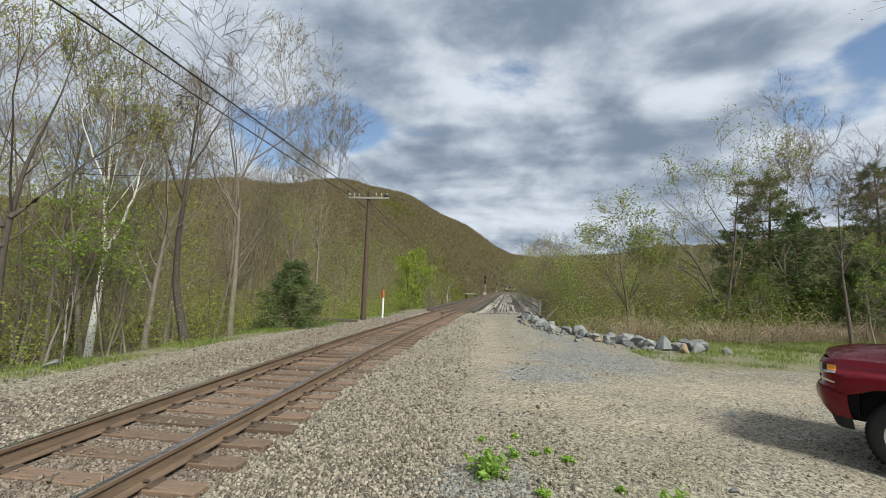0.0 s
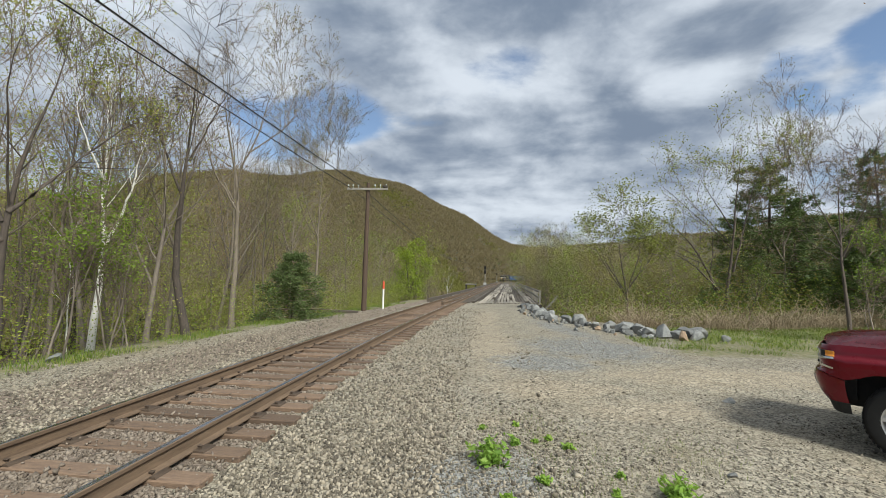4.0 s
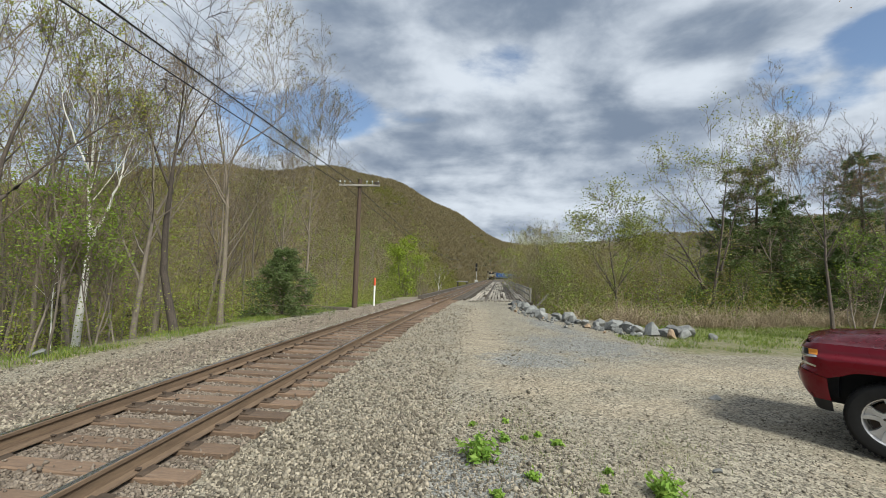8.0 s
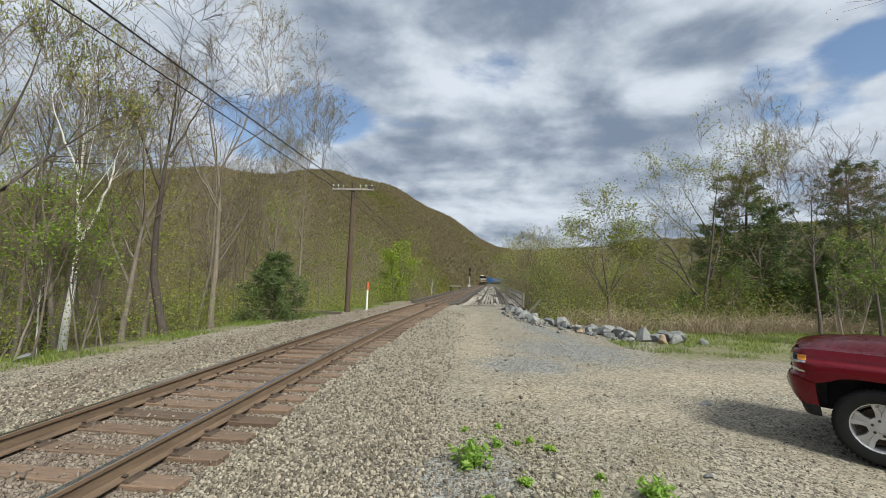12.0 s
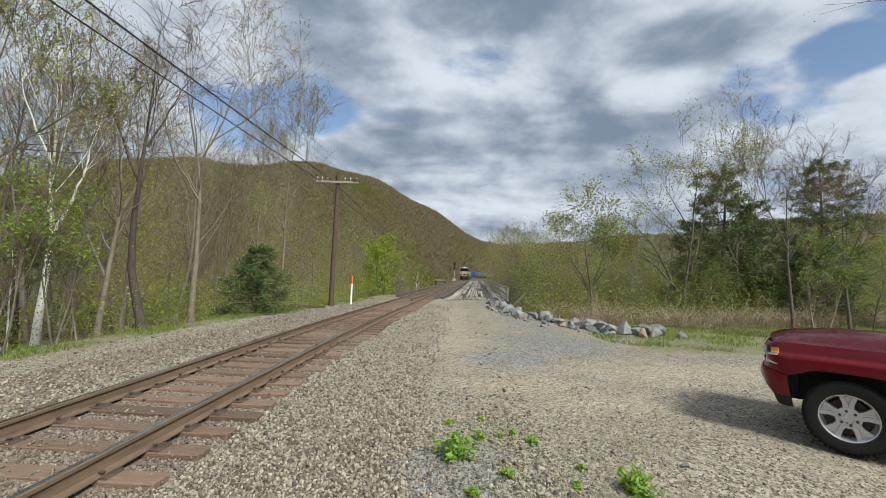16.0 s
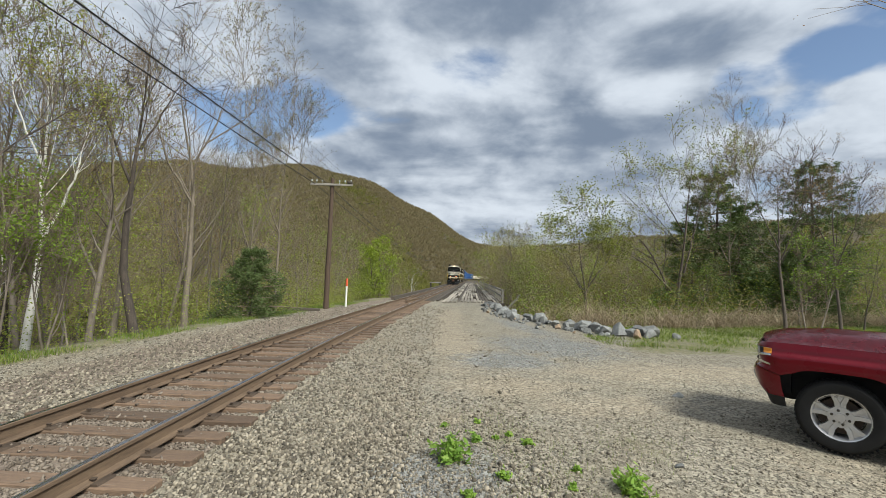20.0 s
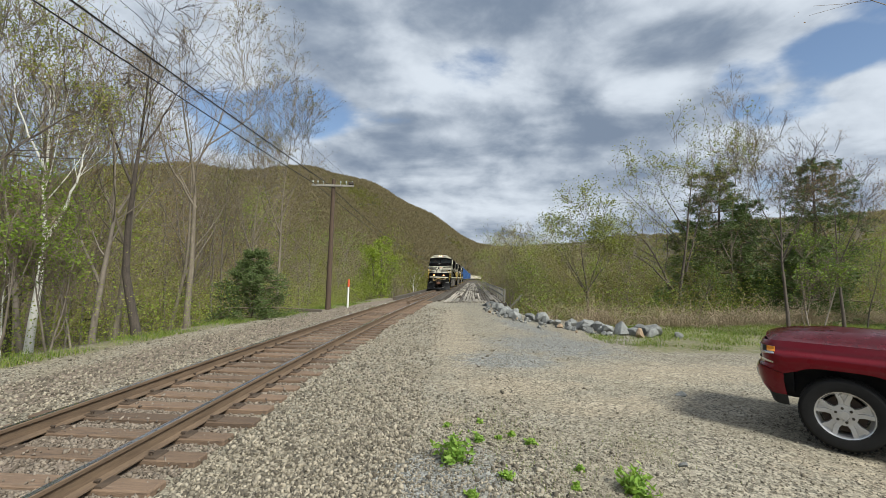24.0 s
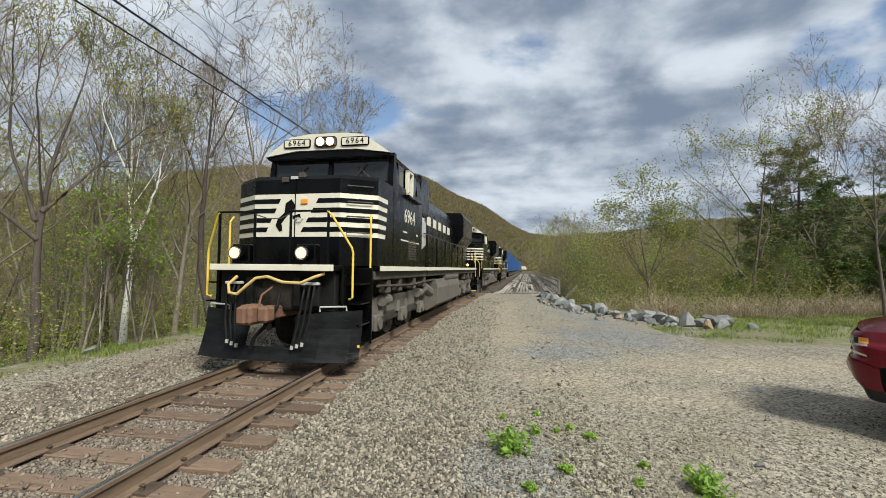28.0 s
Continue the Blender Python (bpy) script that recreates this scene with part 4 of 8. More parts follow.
tree_kind("wide_green", BARK_DARK, LEAF_YOUNG, seed=46, height=9.0, girth=0.1, limbs=10, spread=48, reach=0.37, lift=0.08, wander=0.10, leaf=0.034, per_tip=5, low=0.3, leaf_spread=0.14,
          bends=[[(0, 0), (0.0, 3.0), (0.34, 4.9), (0.84, 6.6), (0.9, 8.2)], [(0.0, 3.0), (-0.42, 4.4), (-0.43, 6.8), (-0.6, 8.6)], [(0.05, 3.2), (1.1, 4.6), (2.2, 5.8)], [(0.0, 2.6), (-1.3, 3.8), (-2.2, 5.2)]], **fine)
tree_kind("broad_leafing", BARK_DARK, LEAF_YOUNG, seed=52, height=11.0, girth=0.11, limbs=8, second=5, third=4, fourth=0, spread=48, reach=0.37, lift=0.03, wander=0.07, leaf=0.056, per_tip=6, low=0.35, leaf_spread=0.18,
          bends=[[(0, 0), (0.0, 1.9), (0.35, 4.1), (0.44, 6.3), (0.99, 11.0)], [(0, 0.2), (-0.39, 2.5), (-1.18, 4.5), (-2.4, 6.0), (-4.0, 7.0)], [(0.5, 3.2), (1.4, 7.3), (1.9, 9.6)], [(-0.2, 2.2), (-1.4, 3.6), (-3.4, 4.9)], [(0.4, 5.6), (-0.6, 7.6), (-1.2, 9.0)]])
tree_kind("fan_maple", BARK_DARK, LEAF_BUD, twig_mat=BARK_DARK, seed=55, height=10.0, girth=0.09, limbs=10, second=5, third=4, fourth=0, spread=40, reach=0.32, lift=0.12, wander=0.09, leaf=0.032, per_tip=4, low=0.3,
          bends=[[(0, 0), (-0.25, 3.4), (-0.25, 6.3), (-0.27, 9.9)], [(-0.2, 3.8), (0.58, 6.0), (1.1, 8.4)], [(-0.25, 4.2), (-1.0, 6.4), (-1.6, 8.2)]])
tree_kind("overhang", BARK_DARK, LEAF_BUD, seed=58, height=12.5, girth=0.2, lean=(0.0, 0), limbs=11, second=5, third=4, fourth=0, spread=58, reach=0.51, lift=0.06, wander=0.09, leaf=0.03, per_tip=2, low=0.3, leaf_spread=0.1, slim=0.7)
tree_kind("willow", BARK_DARK, LEAF_YOUNG, seed=63, height=6.4, girth=0.09, limbs=8, second=5, third=4, fourth=0, spread=40, reach=0.39, lift=0.14, wander=0.06, leaf=0.055, per_tip=8, low=0.3, leaf_spread=0.2,
          bends=[[(0, 0), (-0.1, 2.1), (-0.4, 4.2), (-0.5, 6.1)], [(-0.1, 2.0), (0.5, 3.8), (0.8, 5.6)], [(-0.1, 1.9), (-1.0, 3.4), (-1.5, 5.0)], [(0.0, 2.2), (0.9, 3.4), (1.4, 4.4)]])
tree_kind("lime_maple", BARK_DARK, LEAF_LIME, seed=71, height=7.2, girth=0.10, limbs=14, second=7, third=6, fourth=2, spread=52, reach=0.36, lift=0.10, wander=0.1, leaf=0.075, per_tip=3, low=0.12, leaf_spread=0.12, stems=2)
tree_kind("sapling", BARK_TAN, LEAF_GREEN, seed=77, height=3.6, girth=0.03, limbs=6, second=8, third=5, fourth=0, spread=32, reach=0.42, lift=0.2, leaf=0.036, per_tip=3, low=0.15, stems=2, leaf_spread=0.06)
tree_kind("white_sapling", BIRCH, LEAF_YOUNG, seed=79, height=6.5, girth=0.045, limbs=12, second=5, third=4, fourth=0, spread=40, reach=0.3, lift=0.12, leaf=0.03, per_tip=1, low=0.4)
tree_kind("green_shrub", BARK, LEAF_GREEN, seed=83, height=3.2, girth=0.03, limbs=6, second=7, third=4, fourth=2, spread=48, reach=0.5, lift=0.08, leaf=0.045, per_tip=2, low=0.1, stems=4, leaf_spread=0.1)
tree_kind("dry_shrub", BARK_TAN, LEAF_OLIVE, twig_mat=DRY, seed=87, height=2.6, girth=0.022, limbs=6, second=7, third=4, fourth=2, spread=42, reach=0.5, lift=0.05, leaf=0.03, per_tip=1, low=0.1, stems=4)
# cheaper ones for the woods behind
for k in range(3):
    tree_kind("wood_bare%d" % k, (BARK, BARK_DARK, BARK_TAN)[k], (LEAF_OLIVE, LEAF_BUD, LEAF_YOUNG)[k], seed=101 + k, height=10.0, girth=0.075, lean=(0.04 * (k - 1), 0.02), limbs=12, second=5, third=5, fourth=0, spread=38, reach=0.30, lift=0.15, leaf=0.042, per_tip=2, low=0.28, leaf_spread=0.15, cheap=True)
    tree_kind("wood_green%d" % k, (BARK, BARK_DARK, BARK)[k], (LEAF_YOUNG, LEAF_GREEN, LEAF_OLIVE)[k], seed=131 + k, height=10.0, girth=0.075, limbs=13, second=5, third=4, fourth=0, spread=46, reach=0.34, lift=0.1, leaf=0.066, per_tip=6, low=0.15, leaf_spread=0.28, cheap=True)
    tree_kind("wood_edge%d" % k, (BARK, BARK_DARK, BARK_TAN)[k], (LEAF_YOUNG, LEAF_OLIVE, LEAF_GREEN)[k], seed=151 + k, height=10.0, girth=0.05, limbs=9, second=5, third=4, fourth=0, spread=36, reach=0.42, lift=0.14, leaf=0.062, per_tip=5, low=0.06, leaf_spread=0.3, stems=2, cheap=True)
conifer("hemlock", 201, 3.8, 2.3, 10, 0.10, dense=12, needle_size=0.08)
conifer("pine", 207, 10.0, 3.0, 11, 0.04, dense=7, needle_size=0.12, low=0.3, cone=0.5)


def at_bearing(az, distance):
    return distance * math.sin(radians(az)), distance * math.cos(radians(az))


def plant_at(key, az, distance, label, **kw):
    x, y = at_bearing(az, distance)
    return plant(key, x, y, label, **kw)


def plant_facing(key, az, distance, label, **kw):
    """A tree whose stems bend across the line of sight from the lot."""
    return plant_at(key, az, distance, label, turn=-az, **kw)


plant_facing("wide_green", -52.2, 13.0, "wide-limbed dark tree in fresh green leaf", size=1.05)
plant_facing("birch", -45.3, 14.6, "white birch with fine sparse young leaves", name="birch_tree")
plant_facing("sycamore", -45.6, 15.4, "pale tan sycamore with bare twigs")
plant_facing("leaner", -40.3, 15.0, "leaning tan-barked tree with bare twigs")
plant_facing("old_trunk", -38.6, 16.2, "thick old grey tree with rough lower trunk")
plant_facing("gnarled", -36.3, 15.2, "dark gnarled bare tree with twisted upper limbs")
plant_facing("forked_maple", -31.8, 18.0, "tall forked maple with fine bare twigs", size=1.0)
plant_facing("tall_bare", -25.5, 23.5, "tall slender tree with thin bare crown", size=0.78)
plant_facing("tall_bare", -22.4, 24.5, "tall slender tree with thin bare crown", size=1.0)
plant_at("maple_buds", -42.8, 19.0, "grey tree with reddish spring buds", turn=80, size=0.98)
plant_at("maple_buds", -34.0, 21.0, "grey tree with reddish spring buds", turn=200, size=0.95)
plant_at("ash", -48.6, 16.5, "slender grey tree with first small leaves", turn=15, size=0.9)
plant_at("ash", -50.5, 18.5, "slender grey tree with first small leaves", turn=120, size=0.95)
plant_at("maple_buds", -56.0, 15.0, "grey tree with reddish spring buds", turn=140, size=0.85)
plant_at("ash", -58.0, 13.0, "slender grey tree with first small leaves", turn=60, size=0.9)
plant_at("ash", -28.6, 23.0, "slender grey tree with first small leaves", turn=210, size=0.85)
plant_at("sycamore", -29.8, 26.0, "pale tan sycamore with bare twigs", turn=100, size=1.2)
plant_at("white_sapling", -47.0, 13.0, "thin white sapling at the wood edge", category="sapling", name="sapling", turn=30, size=0.5)
plant_at("sapling", -49.0, 12.6, "sapling in fresh green leaf", category="sapling", name="sapling", turn=40, size=1.1)
plant_at("sapling", -41.6, 13.6, "sapling in fresh green leaf", category="sapling", name="sapling", turn=200, size=0.9)
plant_at("sapling", -43.8, 13.4, "sapling in fresh green leaf", category="sapling", name="sapling", turn=0)
plant_at("hemlock", -25.2, 19.6, "bushy dark green hemlock", name="hemlock_tree", z=-0.6)
plant_at("lime_maple", -9.4, 40.0, "bushy tree in bright lime green leaf", turn=30)
plant_at("white_sapling", -5.0, 52.0, "thin white forked birch", name="birch_tree", turn=10, size=1.25)
plant_facing("willow", 18.1, 25.5, "round tree with dark limbs and pale green leaves", z=-0.9, size=1.1)
plant_facing("broad_leafing", 28.0, 27.0, "wide-limbed tree with dark trunk and first leaves", z=-0.6, size=0.98)
plant_at("pine", 31.8, 31.0, "dark green pine with open crown", name="pine_tree", size=1.15)
plant_facing("tall_bare", 33.4, 30.0, "tall slender tree with thin bare crown", size=0.96)
plant_facing("fan_maple", 38.4, 24.5, "dark-stemmed tree with fanned bare crown and reddish buds", z=-0.4, size=0.94)
plant_at("pine", 40.6, 33.0, "dark green pine with open crown", name="pine_tree", turn=90, size=1.02)
plant_facing("fan_maple", 42.6, 23.0, "dark-stemmed tree with fanned bare crown and reddish buds", size=0.74)
plant_at("overhang", 51.5, 15.5, "wide-limbed dark tree with reddish buds", turn=60)
plant_at("sapling", 40.1, 19.5, "sapling in fresh green leaf", category="sapling", name="sapling", turn=80, size=1.1)
plant_at("tall_bare", 7.4, 48.0, "tall slender tree with thin bare crown", turn=150, size=0.72)
plant_at("ash", 22.5, 24.5, "slender grey tree with first small leaves", turn=270, size=0.5)


for az, r, key, top in ((6.3, 78.0, "wood_bare0", 5.6), (6.8, 72.0, "wood_bare2", 6.4), (7.3, 66.0, "wood_bare1", 6.0), (7.9, 62.0, "wood_bare0", 7.2), (8.7, 58.0, "wood_bare2", 6.2), (9.4, 56.0, "wood_bare1", 7.0),
                        (10.4, 50.0, "wood_bare2", 6.4), (7.2, 84.0, "wood_green0", 5.0), (8.4, 74.0, "wood_green2", 5.6), (9.9, 62.0, "wood_edge2", 5.2), (6.0, 110.0, "wood_edge0", 4.2), (12.4, 42.0, "wood_edge0", 5.0),
                        (11.4, 46.0, "wood_bare0", 6.2), (5.5, 140.0, "wood_bare1", 4.4), (7.6, 80.0, "wood_edge2", 4.6), (9.0, 66.0, "wood_edge0", 4.8)):
    x, y = at_bearing(az, r)
    plant(key, x, y, "tall valley tree beside the bridge in first leaf", turn=az * 77, size=(r * math.tan(radians(top)) + EYE - float(ground_z(x, y))) / 10.0, group="woodland trees")
plant_at("pine", 29.6, 29.5, "dark green pine with open crown", name="pine_tree", turn=40, size=0.8)
plant_at("pine", 34.6, 31.0, "dark green pine with open crown", name="pine_tree", turn=160, size=0.85)
plant_at("hemlock", 30.6, 29.0, "bushy dark green hemlock", name="hemlock_tree", turn=110, size=0.9)
plant_at("hemlock", 35.8, 30.0, "bushy dark green hemlock", name="hemlock_tree", turn=230, size=1.0)
plant_at("hemlock", 40.0, 30.5, "bushy dark green hemlock", name="hemlock_tree", turn=320, size=1.4)
plant_at("hemlock", 26.6, 26.0, "bushy dark green hemlock", name="hemlock_tree", turn=70, size=0.8)
plant_at("hemlock", 33.0, 30.5, "bushy dark green hemlock", name="hemlock_tree", turn=150, size=0.95)
plant_at("pine", 36.0, 36.0, "dark green pine with open crown", name="pine_tree", turn=200, size=0.95)


def woods():
    """The trees behind, scattered along both sides and over the valley; the farther ones stand taller over the nearer."""
    g = np.random.default_rng(77)
    for lo, hi, number, deep in ((-72, -6, 74, 3.2), (7.5, 34, 62, 2.4), (34, 66, 40, 2.4)):
        count = 0
        while count < number:
            az = float(g.uniform(lo, hi))
            near = np.interp(az, [-75, -50, -38, -22, -10, -6, 2, 6, 12, 20, 40, 70], [15, 17, 18.5, 27, 42, 60, 62, 42, 31, 25, 24, 20])
            r = near * float(g.uniform(1.0, deep)) ** 0.9
            x, y = at_bearing(az, r)
            if y > 28 and -9 < x - float(track_x(y)) < 7.8:
                continue
            k = int(g.integers(0, 3))
            high = float(g.uniform(4.5, 15.5)) if az < -14 else float(g.uniform(2.5, 8.5)) if az < 0 else float(np.interp(az, [2, 8, 12, 20, 30, 40, 60], [4.5, 6.6, 4.8, 4.3, 5.0, 6.2, 9.0])) * float(g.uniform(0.45, 1.08))
            tall = r * math.tan(radians(high)) + EYE - float(ground_z(x, y))
            size = min(max(tall / 10.0, 0.35), 1.7)
            chance = g.random()
            turn = float(g.uniform(0, 360))
            if chance < 0.3:
                plant("wood_green%d" % k, x, y, "woodland tree in young green leaf", group="woodland trees", turn=turn, size=size)
            elif chance < (0.55 if az < 0 else 0.8):
                plant("wood_edge%d" % k, x, y, "many-stemmed woodland tree in young leaf", group="woodland trees", turn=turn, size=size * 0.9)
            else:
                plant("wood_bare%d" % k, x, y, "bare grey woodland tree with budding twigs", group="woodland trees", turn=turn, size=size)
            count += 1


woods()


def crowns(name, material, spots, sizes, label, g, blades=22, slim=0.5, upright=0.0):
    """Far woods: every crown a tuft of thin uneven slivers on a short stem, all in one mesh."""
    c = np.repeat(spots, blades, axis=0)
    s = np.repeat(sizes, blades)[:, None]
    d = g.normal(0, 1, (len(c), 3))
    d /= np.linalg.norm(d, axis=1, keepdims=True)
    d[:, 2] = np.abs(d[:, 2]) * 0.8 + 0.12
    centre = c + d * s * np.array([0.46, 0.46, 0.72]) * g.uniform(0.3, 1.0, (len(c), 1)) + np.array([0, 0, 0.25]) * s
    a = d + g.normal(0, 0.5, d.shape) + np.array([0, 0, upright])
    a /= np.linalg.norm(a, axis=1, keepdims=True)
    b = np.cross(a, g.normal(0, 1, a.shape))
    b /= np.linalg.norm(b, axis=1, keepdims=True) + 1e-9
    k = s * g.uniform(0.09, 0.2, (len(c), 1))
    verts = np.stack([centre - a * k, centre + b * k * slim, centre + a * k * 1.3], 1).reshape(-1, 3)
    ob = new(name, raw_mesh(name, verts, np.arange(len(verts)).reshape(-1, 3), [material]))
    return tagged(ob, label, "woods", kind="stuff")


def far_woods():
    g = np.random.default_rng(5)
    sets = defaultdict(list)
    for lo, hi, number, near in ((-75, -22, 9000, 75), (-22, 8, 17000, 110), (8, 75, 8000, 75), (75, 285, 500, 60)):
        made = 0
        while made < number:
            az = g.uniform(lo, hi)
            limit = np.interp(az if az < 180 else az - 360, RIDGE_AZ, RIDGE_R) * 1.08
            r = near * (limit / near) ** g.random() if g.random() < 0.4 else near + (limit - near) * g.random() ** 0.7
            x, y = at_bearing(az, r)
            off = abs(x - float(track_x(min(y, 880)))) * math.cos(math.atan(float(slope_at(y))))
            if 25 < y < 700 and off < (9 if y < 320 else 6):
                continue
            made += 1
            lush = math.sin(az * 0.37 + r * 0.012) + 0.8 * math.sin(az * 0.11 - r * 0.02 + 1.0) + g.normal(0, 0.5) - (r - (330 if -22 < az < 8 else 250)) / 240
            if az > 8:
                lush += 1.1
            kind = "pine" if g.random() < (0.03 if az < 8 else 0.10) + (0.3 if -16 < az < -9.5 and r > 0.84 * limit else 0.0) else ("green" if lush > 0.55 else "bare")
            sets[kind].append((x, y, float(ground_z(x, y)), g.uniform(4.6, 7.6) * (1.0 if kind == "bare" else 0.92)))
    for kind, material, label, how in (("bare", WOODS_BARE, "far hillside woods, brown and bare", (24, 0.6, 0.8)), ("green", WOODS_GREEN, "far hillside woods in young green", (24, 0.6, 0.0)), ("pine", WOODS_PINE, "scattered far dark pines", (22, 0.5, 0.0))):
        q = np.array(sets[kind])
        crowns("far_woods", material, q[:, :3], q[:, 3], label, g, *how)


far_woods()


def track_side_woods():
    """Woods close along the far track: young trees on both banks."""
    g = np.random.default_rng(31)
    made = 0
    way_az = [math.degrees(math.atan2(float(track_x(y)), y)) for y in range(30, 420, 10)]
    while made < 46:
        y = float(g.uniform(70, 330))
        side = -1 if g.random() < 0.5 else 1
        x = float(track_x(y)) + side * (float(g.uniform(7.0, 15)) if side < 0 else float(g.uniform(8.5, 22)))
        az = math.degrees(math.atan2(x, y))
        if min(way_az) - 2.2 < az < max(way_az) + 3.6:
            continue
        made += 1
        key = ("wood_edge%d", "wood_green%d", "wood_edge%d", "wood_bare%d")[int(g.integers(0, 4))] % int(g.integers(0, 3))
        ground = float(ground_z(x, y))
        top = y * math.tan(radians(float(g.uniform(0.9, 3.4 if side > 0 else 3.0)))) * (0.75 if y > 200 else 1.0) + EYE
        plant(key, x, y, "young tree beside the far track", group="woodland trees", turn=float(g.uniform(0, 360)), size=min(max((top - ground) / 10, 0.5), 1.6))


track_side_woods()


def undergrowth():
    """Leafy brush on the slopes, dry stalks and grass at the lot's edge."""
    g = np.random.default_rng(9)

    def scatter(number, test):
        out = []
        while len(out) < number:
            p = test()
            if p is not None:
                out.append(p)
        return np.array(out)

    def bank_left():
        y = g.uniform(3, 60)
        x = float(np.interp(y, *LEFT_EDGE)) - 0.3 - abs(g.normal(0, 6.0))
        return (x, y, float(ground_z(x, y)) + 0.1 + abs(g.normal(0, 0.9)))

    def bank_right():
        x = g.uniform(4, 34)
        y = float(np.interp(x, *RIGHT_LINE)) + 0.8 + abs(g.normal(0, 7))
        return (x, y, float(ground_z(x, y)) + 0.1 + abs(g.normal(0, 1.2)))

    for name, mat, place, number, size in (("undergrowth", LEAF_YOUNG, bank_left, 8000, 0.034), ("undergrowth", LEAF_GREEN, bank_left, 8000, 0.034),
                                           ("undergrowth", LEAF_GREEN, bank_right, 9000, 0.05), ("undergrowth", LEAF_OLIVE, bank_right, 9000, 0.05)):
        v, f = leaves(g, scatter(number, place), size, 6, 0.22)
        tagged(new(name, raw_mesh(name, v, f, [mat])), "low leafy undergrowth on the bank", "undergrowth", kind="stuff")

    def haze_left():
        y = g.uniform(4, 62)
        x = float(np.interp(y, *LEFT_EDGE)) - 0.8 - g.uniform(0, 1) ** 0.8 * 22
        if y > 36 and abs(x - float(track_x(y))) < 5:
            return None
        return (x, y, float(ground_z(x, y)) + g.uniform(0.2, 1.0) ** 1.3 * 7.5)

    def haze_right():
        x = g.uniform(4.5, 36)
        y = float(np.interp(x, *RIGHT_LINE)) + 1.5 + g.uniform(0, 1) ** 0.8 * 28
        if y > 34 and abs(x - float(track_x(y))) < 10:
            return None
        return (x, y, float(ground_z(x, y)) + g.uniform(0.1, 1.0) ** 1.2 * 5.0)

    for mat, place, number, size in ((LEAF_OLIVE, haze_left, 7000, 0.030), (LEAF_YOUNG, haze_left, 11000, 0.032), (LEAF_OLIVE, haze_right, 9000, 0.036), (LEAF_GREEN, haze_right, 5000, 0.036)):
        spots = scatter(number, place)
        v, f = leaves(g, spots, size, 6, 0.32)
        way_up = g.normal(0, 0.6, (len(spots), 3)) + np.array([0, 0, 0.7])
        p, r = limb(g, spots - way_up * 0.35, way_up, np.full(len(spots), 1.1), np.full(len(spots), 0.006), 1, 0.15, 0.02, 0.4)
        tv, tf = tubes(p, r, 3)
        me = raw_mesh("thicket", np.concatenate([v, tv]), np.concatenate([f, tf + len(v)]), [mat, TWIG], np.concatenate([np.zeros(len(f)), np.ones(len(tf))]))
        tagged(new("thicket", me), "fine budding twigs of the thicket behind", "thicket", kind="stuff")

    def blades(spots, height, width, bend, mats, name, label, category):
        n = len(spots)
        a = g.uniform(0, 2 * math.pi, n)
        out = np.stack([np.cos(a), np.sin(a), np.zeros(n)], 1)
        across = np.stack([-np.sin(a), np.cos(a), np.zeros(n)], 1) * width
        h = height * g.uniform(0.5, 1.3, (n, 1))
        tip = spots + out * h * bend * g.uniform(0.2, 1.2, (n, 1)) + np.array([0, 0, 1.0]) * h
        mid = spots * 0.5 + tip * 0.5 - out * h * bend * 0.15
        verts = np.stack([spots - across, spots + across, mid + across * 0.7, mid - across * 0.7, tip + across * 0.1, tip - across * 0.1], 1).reshape(-1, 3)
        i = np.arange(n)[:, None] * 6
        faces = np.concatenate([i + [0, 1, 2, 3], i + [3, 2, 4, 5]])
        tagged(new(name, raw_mesh(name, verts, faces, mats)), label, category, kind="stuff")

    def dry_band():
        x = g.uniform(4.5, 30)
        near = float(np.interp(x, RIGHT_LINE[0], RIGHT_LINE[1])) - 1.0
        y = near + abs(g.normal(0, 1.3))
        if g.random() > 0.4 + 0.4 * math.sin(x * 2.1) + 0.25 * math.sin(x * 5.3 + 1):
            return None
        return (x, y, float(ground_z(x, y)) - 0.05)

    blades(scatter(6500, dry_band), 0.8, 0.007, 2.2, [DRY], "dry_brush", "dry brown stalks at the edge of the woods", "dry brush")

    spots = scatter(420, dry_band)
    lean_way = g.normal(0, 0.55, (len(spots), 3)) + np.array([0, 0, 1.0])
    p, r = limb(g, spots, lean_way, g.uniform(0.8, 2.4, len(spots)), np.full(len(spots), 0.011), 6, 0.16, -0.16, 0.4)
    q = offshoots(g, p, r, 3, 0.3, 40, 0.4, np.full(len(spots), 1.4))
    p2, r2 = limb(g, q[0], q[1], q[2], np.full(len(q[0]), 0.006), 3, 0.2, -0.05, 0.5)
    v1, f1 = tubes(p, r, 3)
    v2, f2 = tubes(p2, r2, 3)
    tagged(new("brush_canes", raw_mesh("brush_canes", np.concatenate([v1, v2]), np.concatenate([f1, f2 + len(v1)]), [DRY])), "arching dry canes tangled at the wood edge", "dry brush", kind="stuff")

    def grass_band():
        x = g.uniform(4.8, 26)
        y = g.uniform(11.5, 24)
        edge = 12.6 + 0.05 * (x - 5.4) - 0.5 * (x > 7)
        if y < edge or y > float(np.interp(x, *RIGHT_LINE)) - 0.2 or (x < 6.8 and y > 15.2) or g.random() > 0.22 + 0.35 * math.sin(x * 1.3 + y) + 0.35 * math.sin(x * 3.1 - 2.3 * y) + 0.3 * math.sin(x * 0.7 + 4.1 * y + 1.0) + 0.16 * (y - edge):
            return None
        return (x, y, float(ground_z(x, y)) - 0.02)

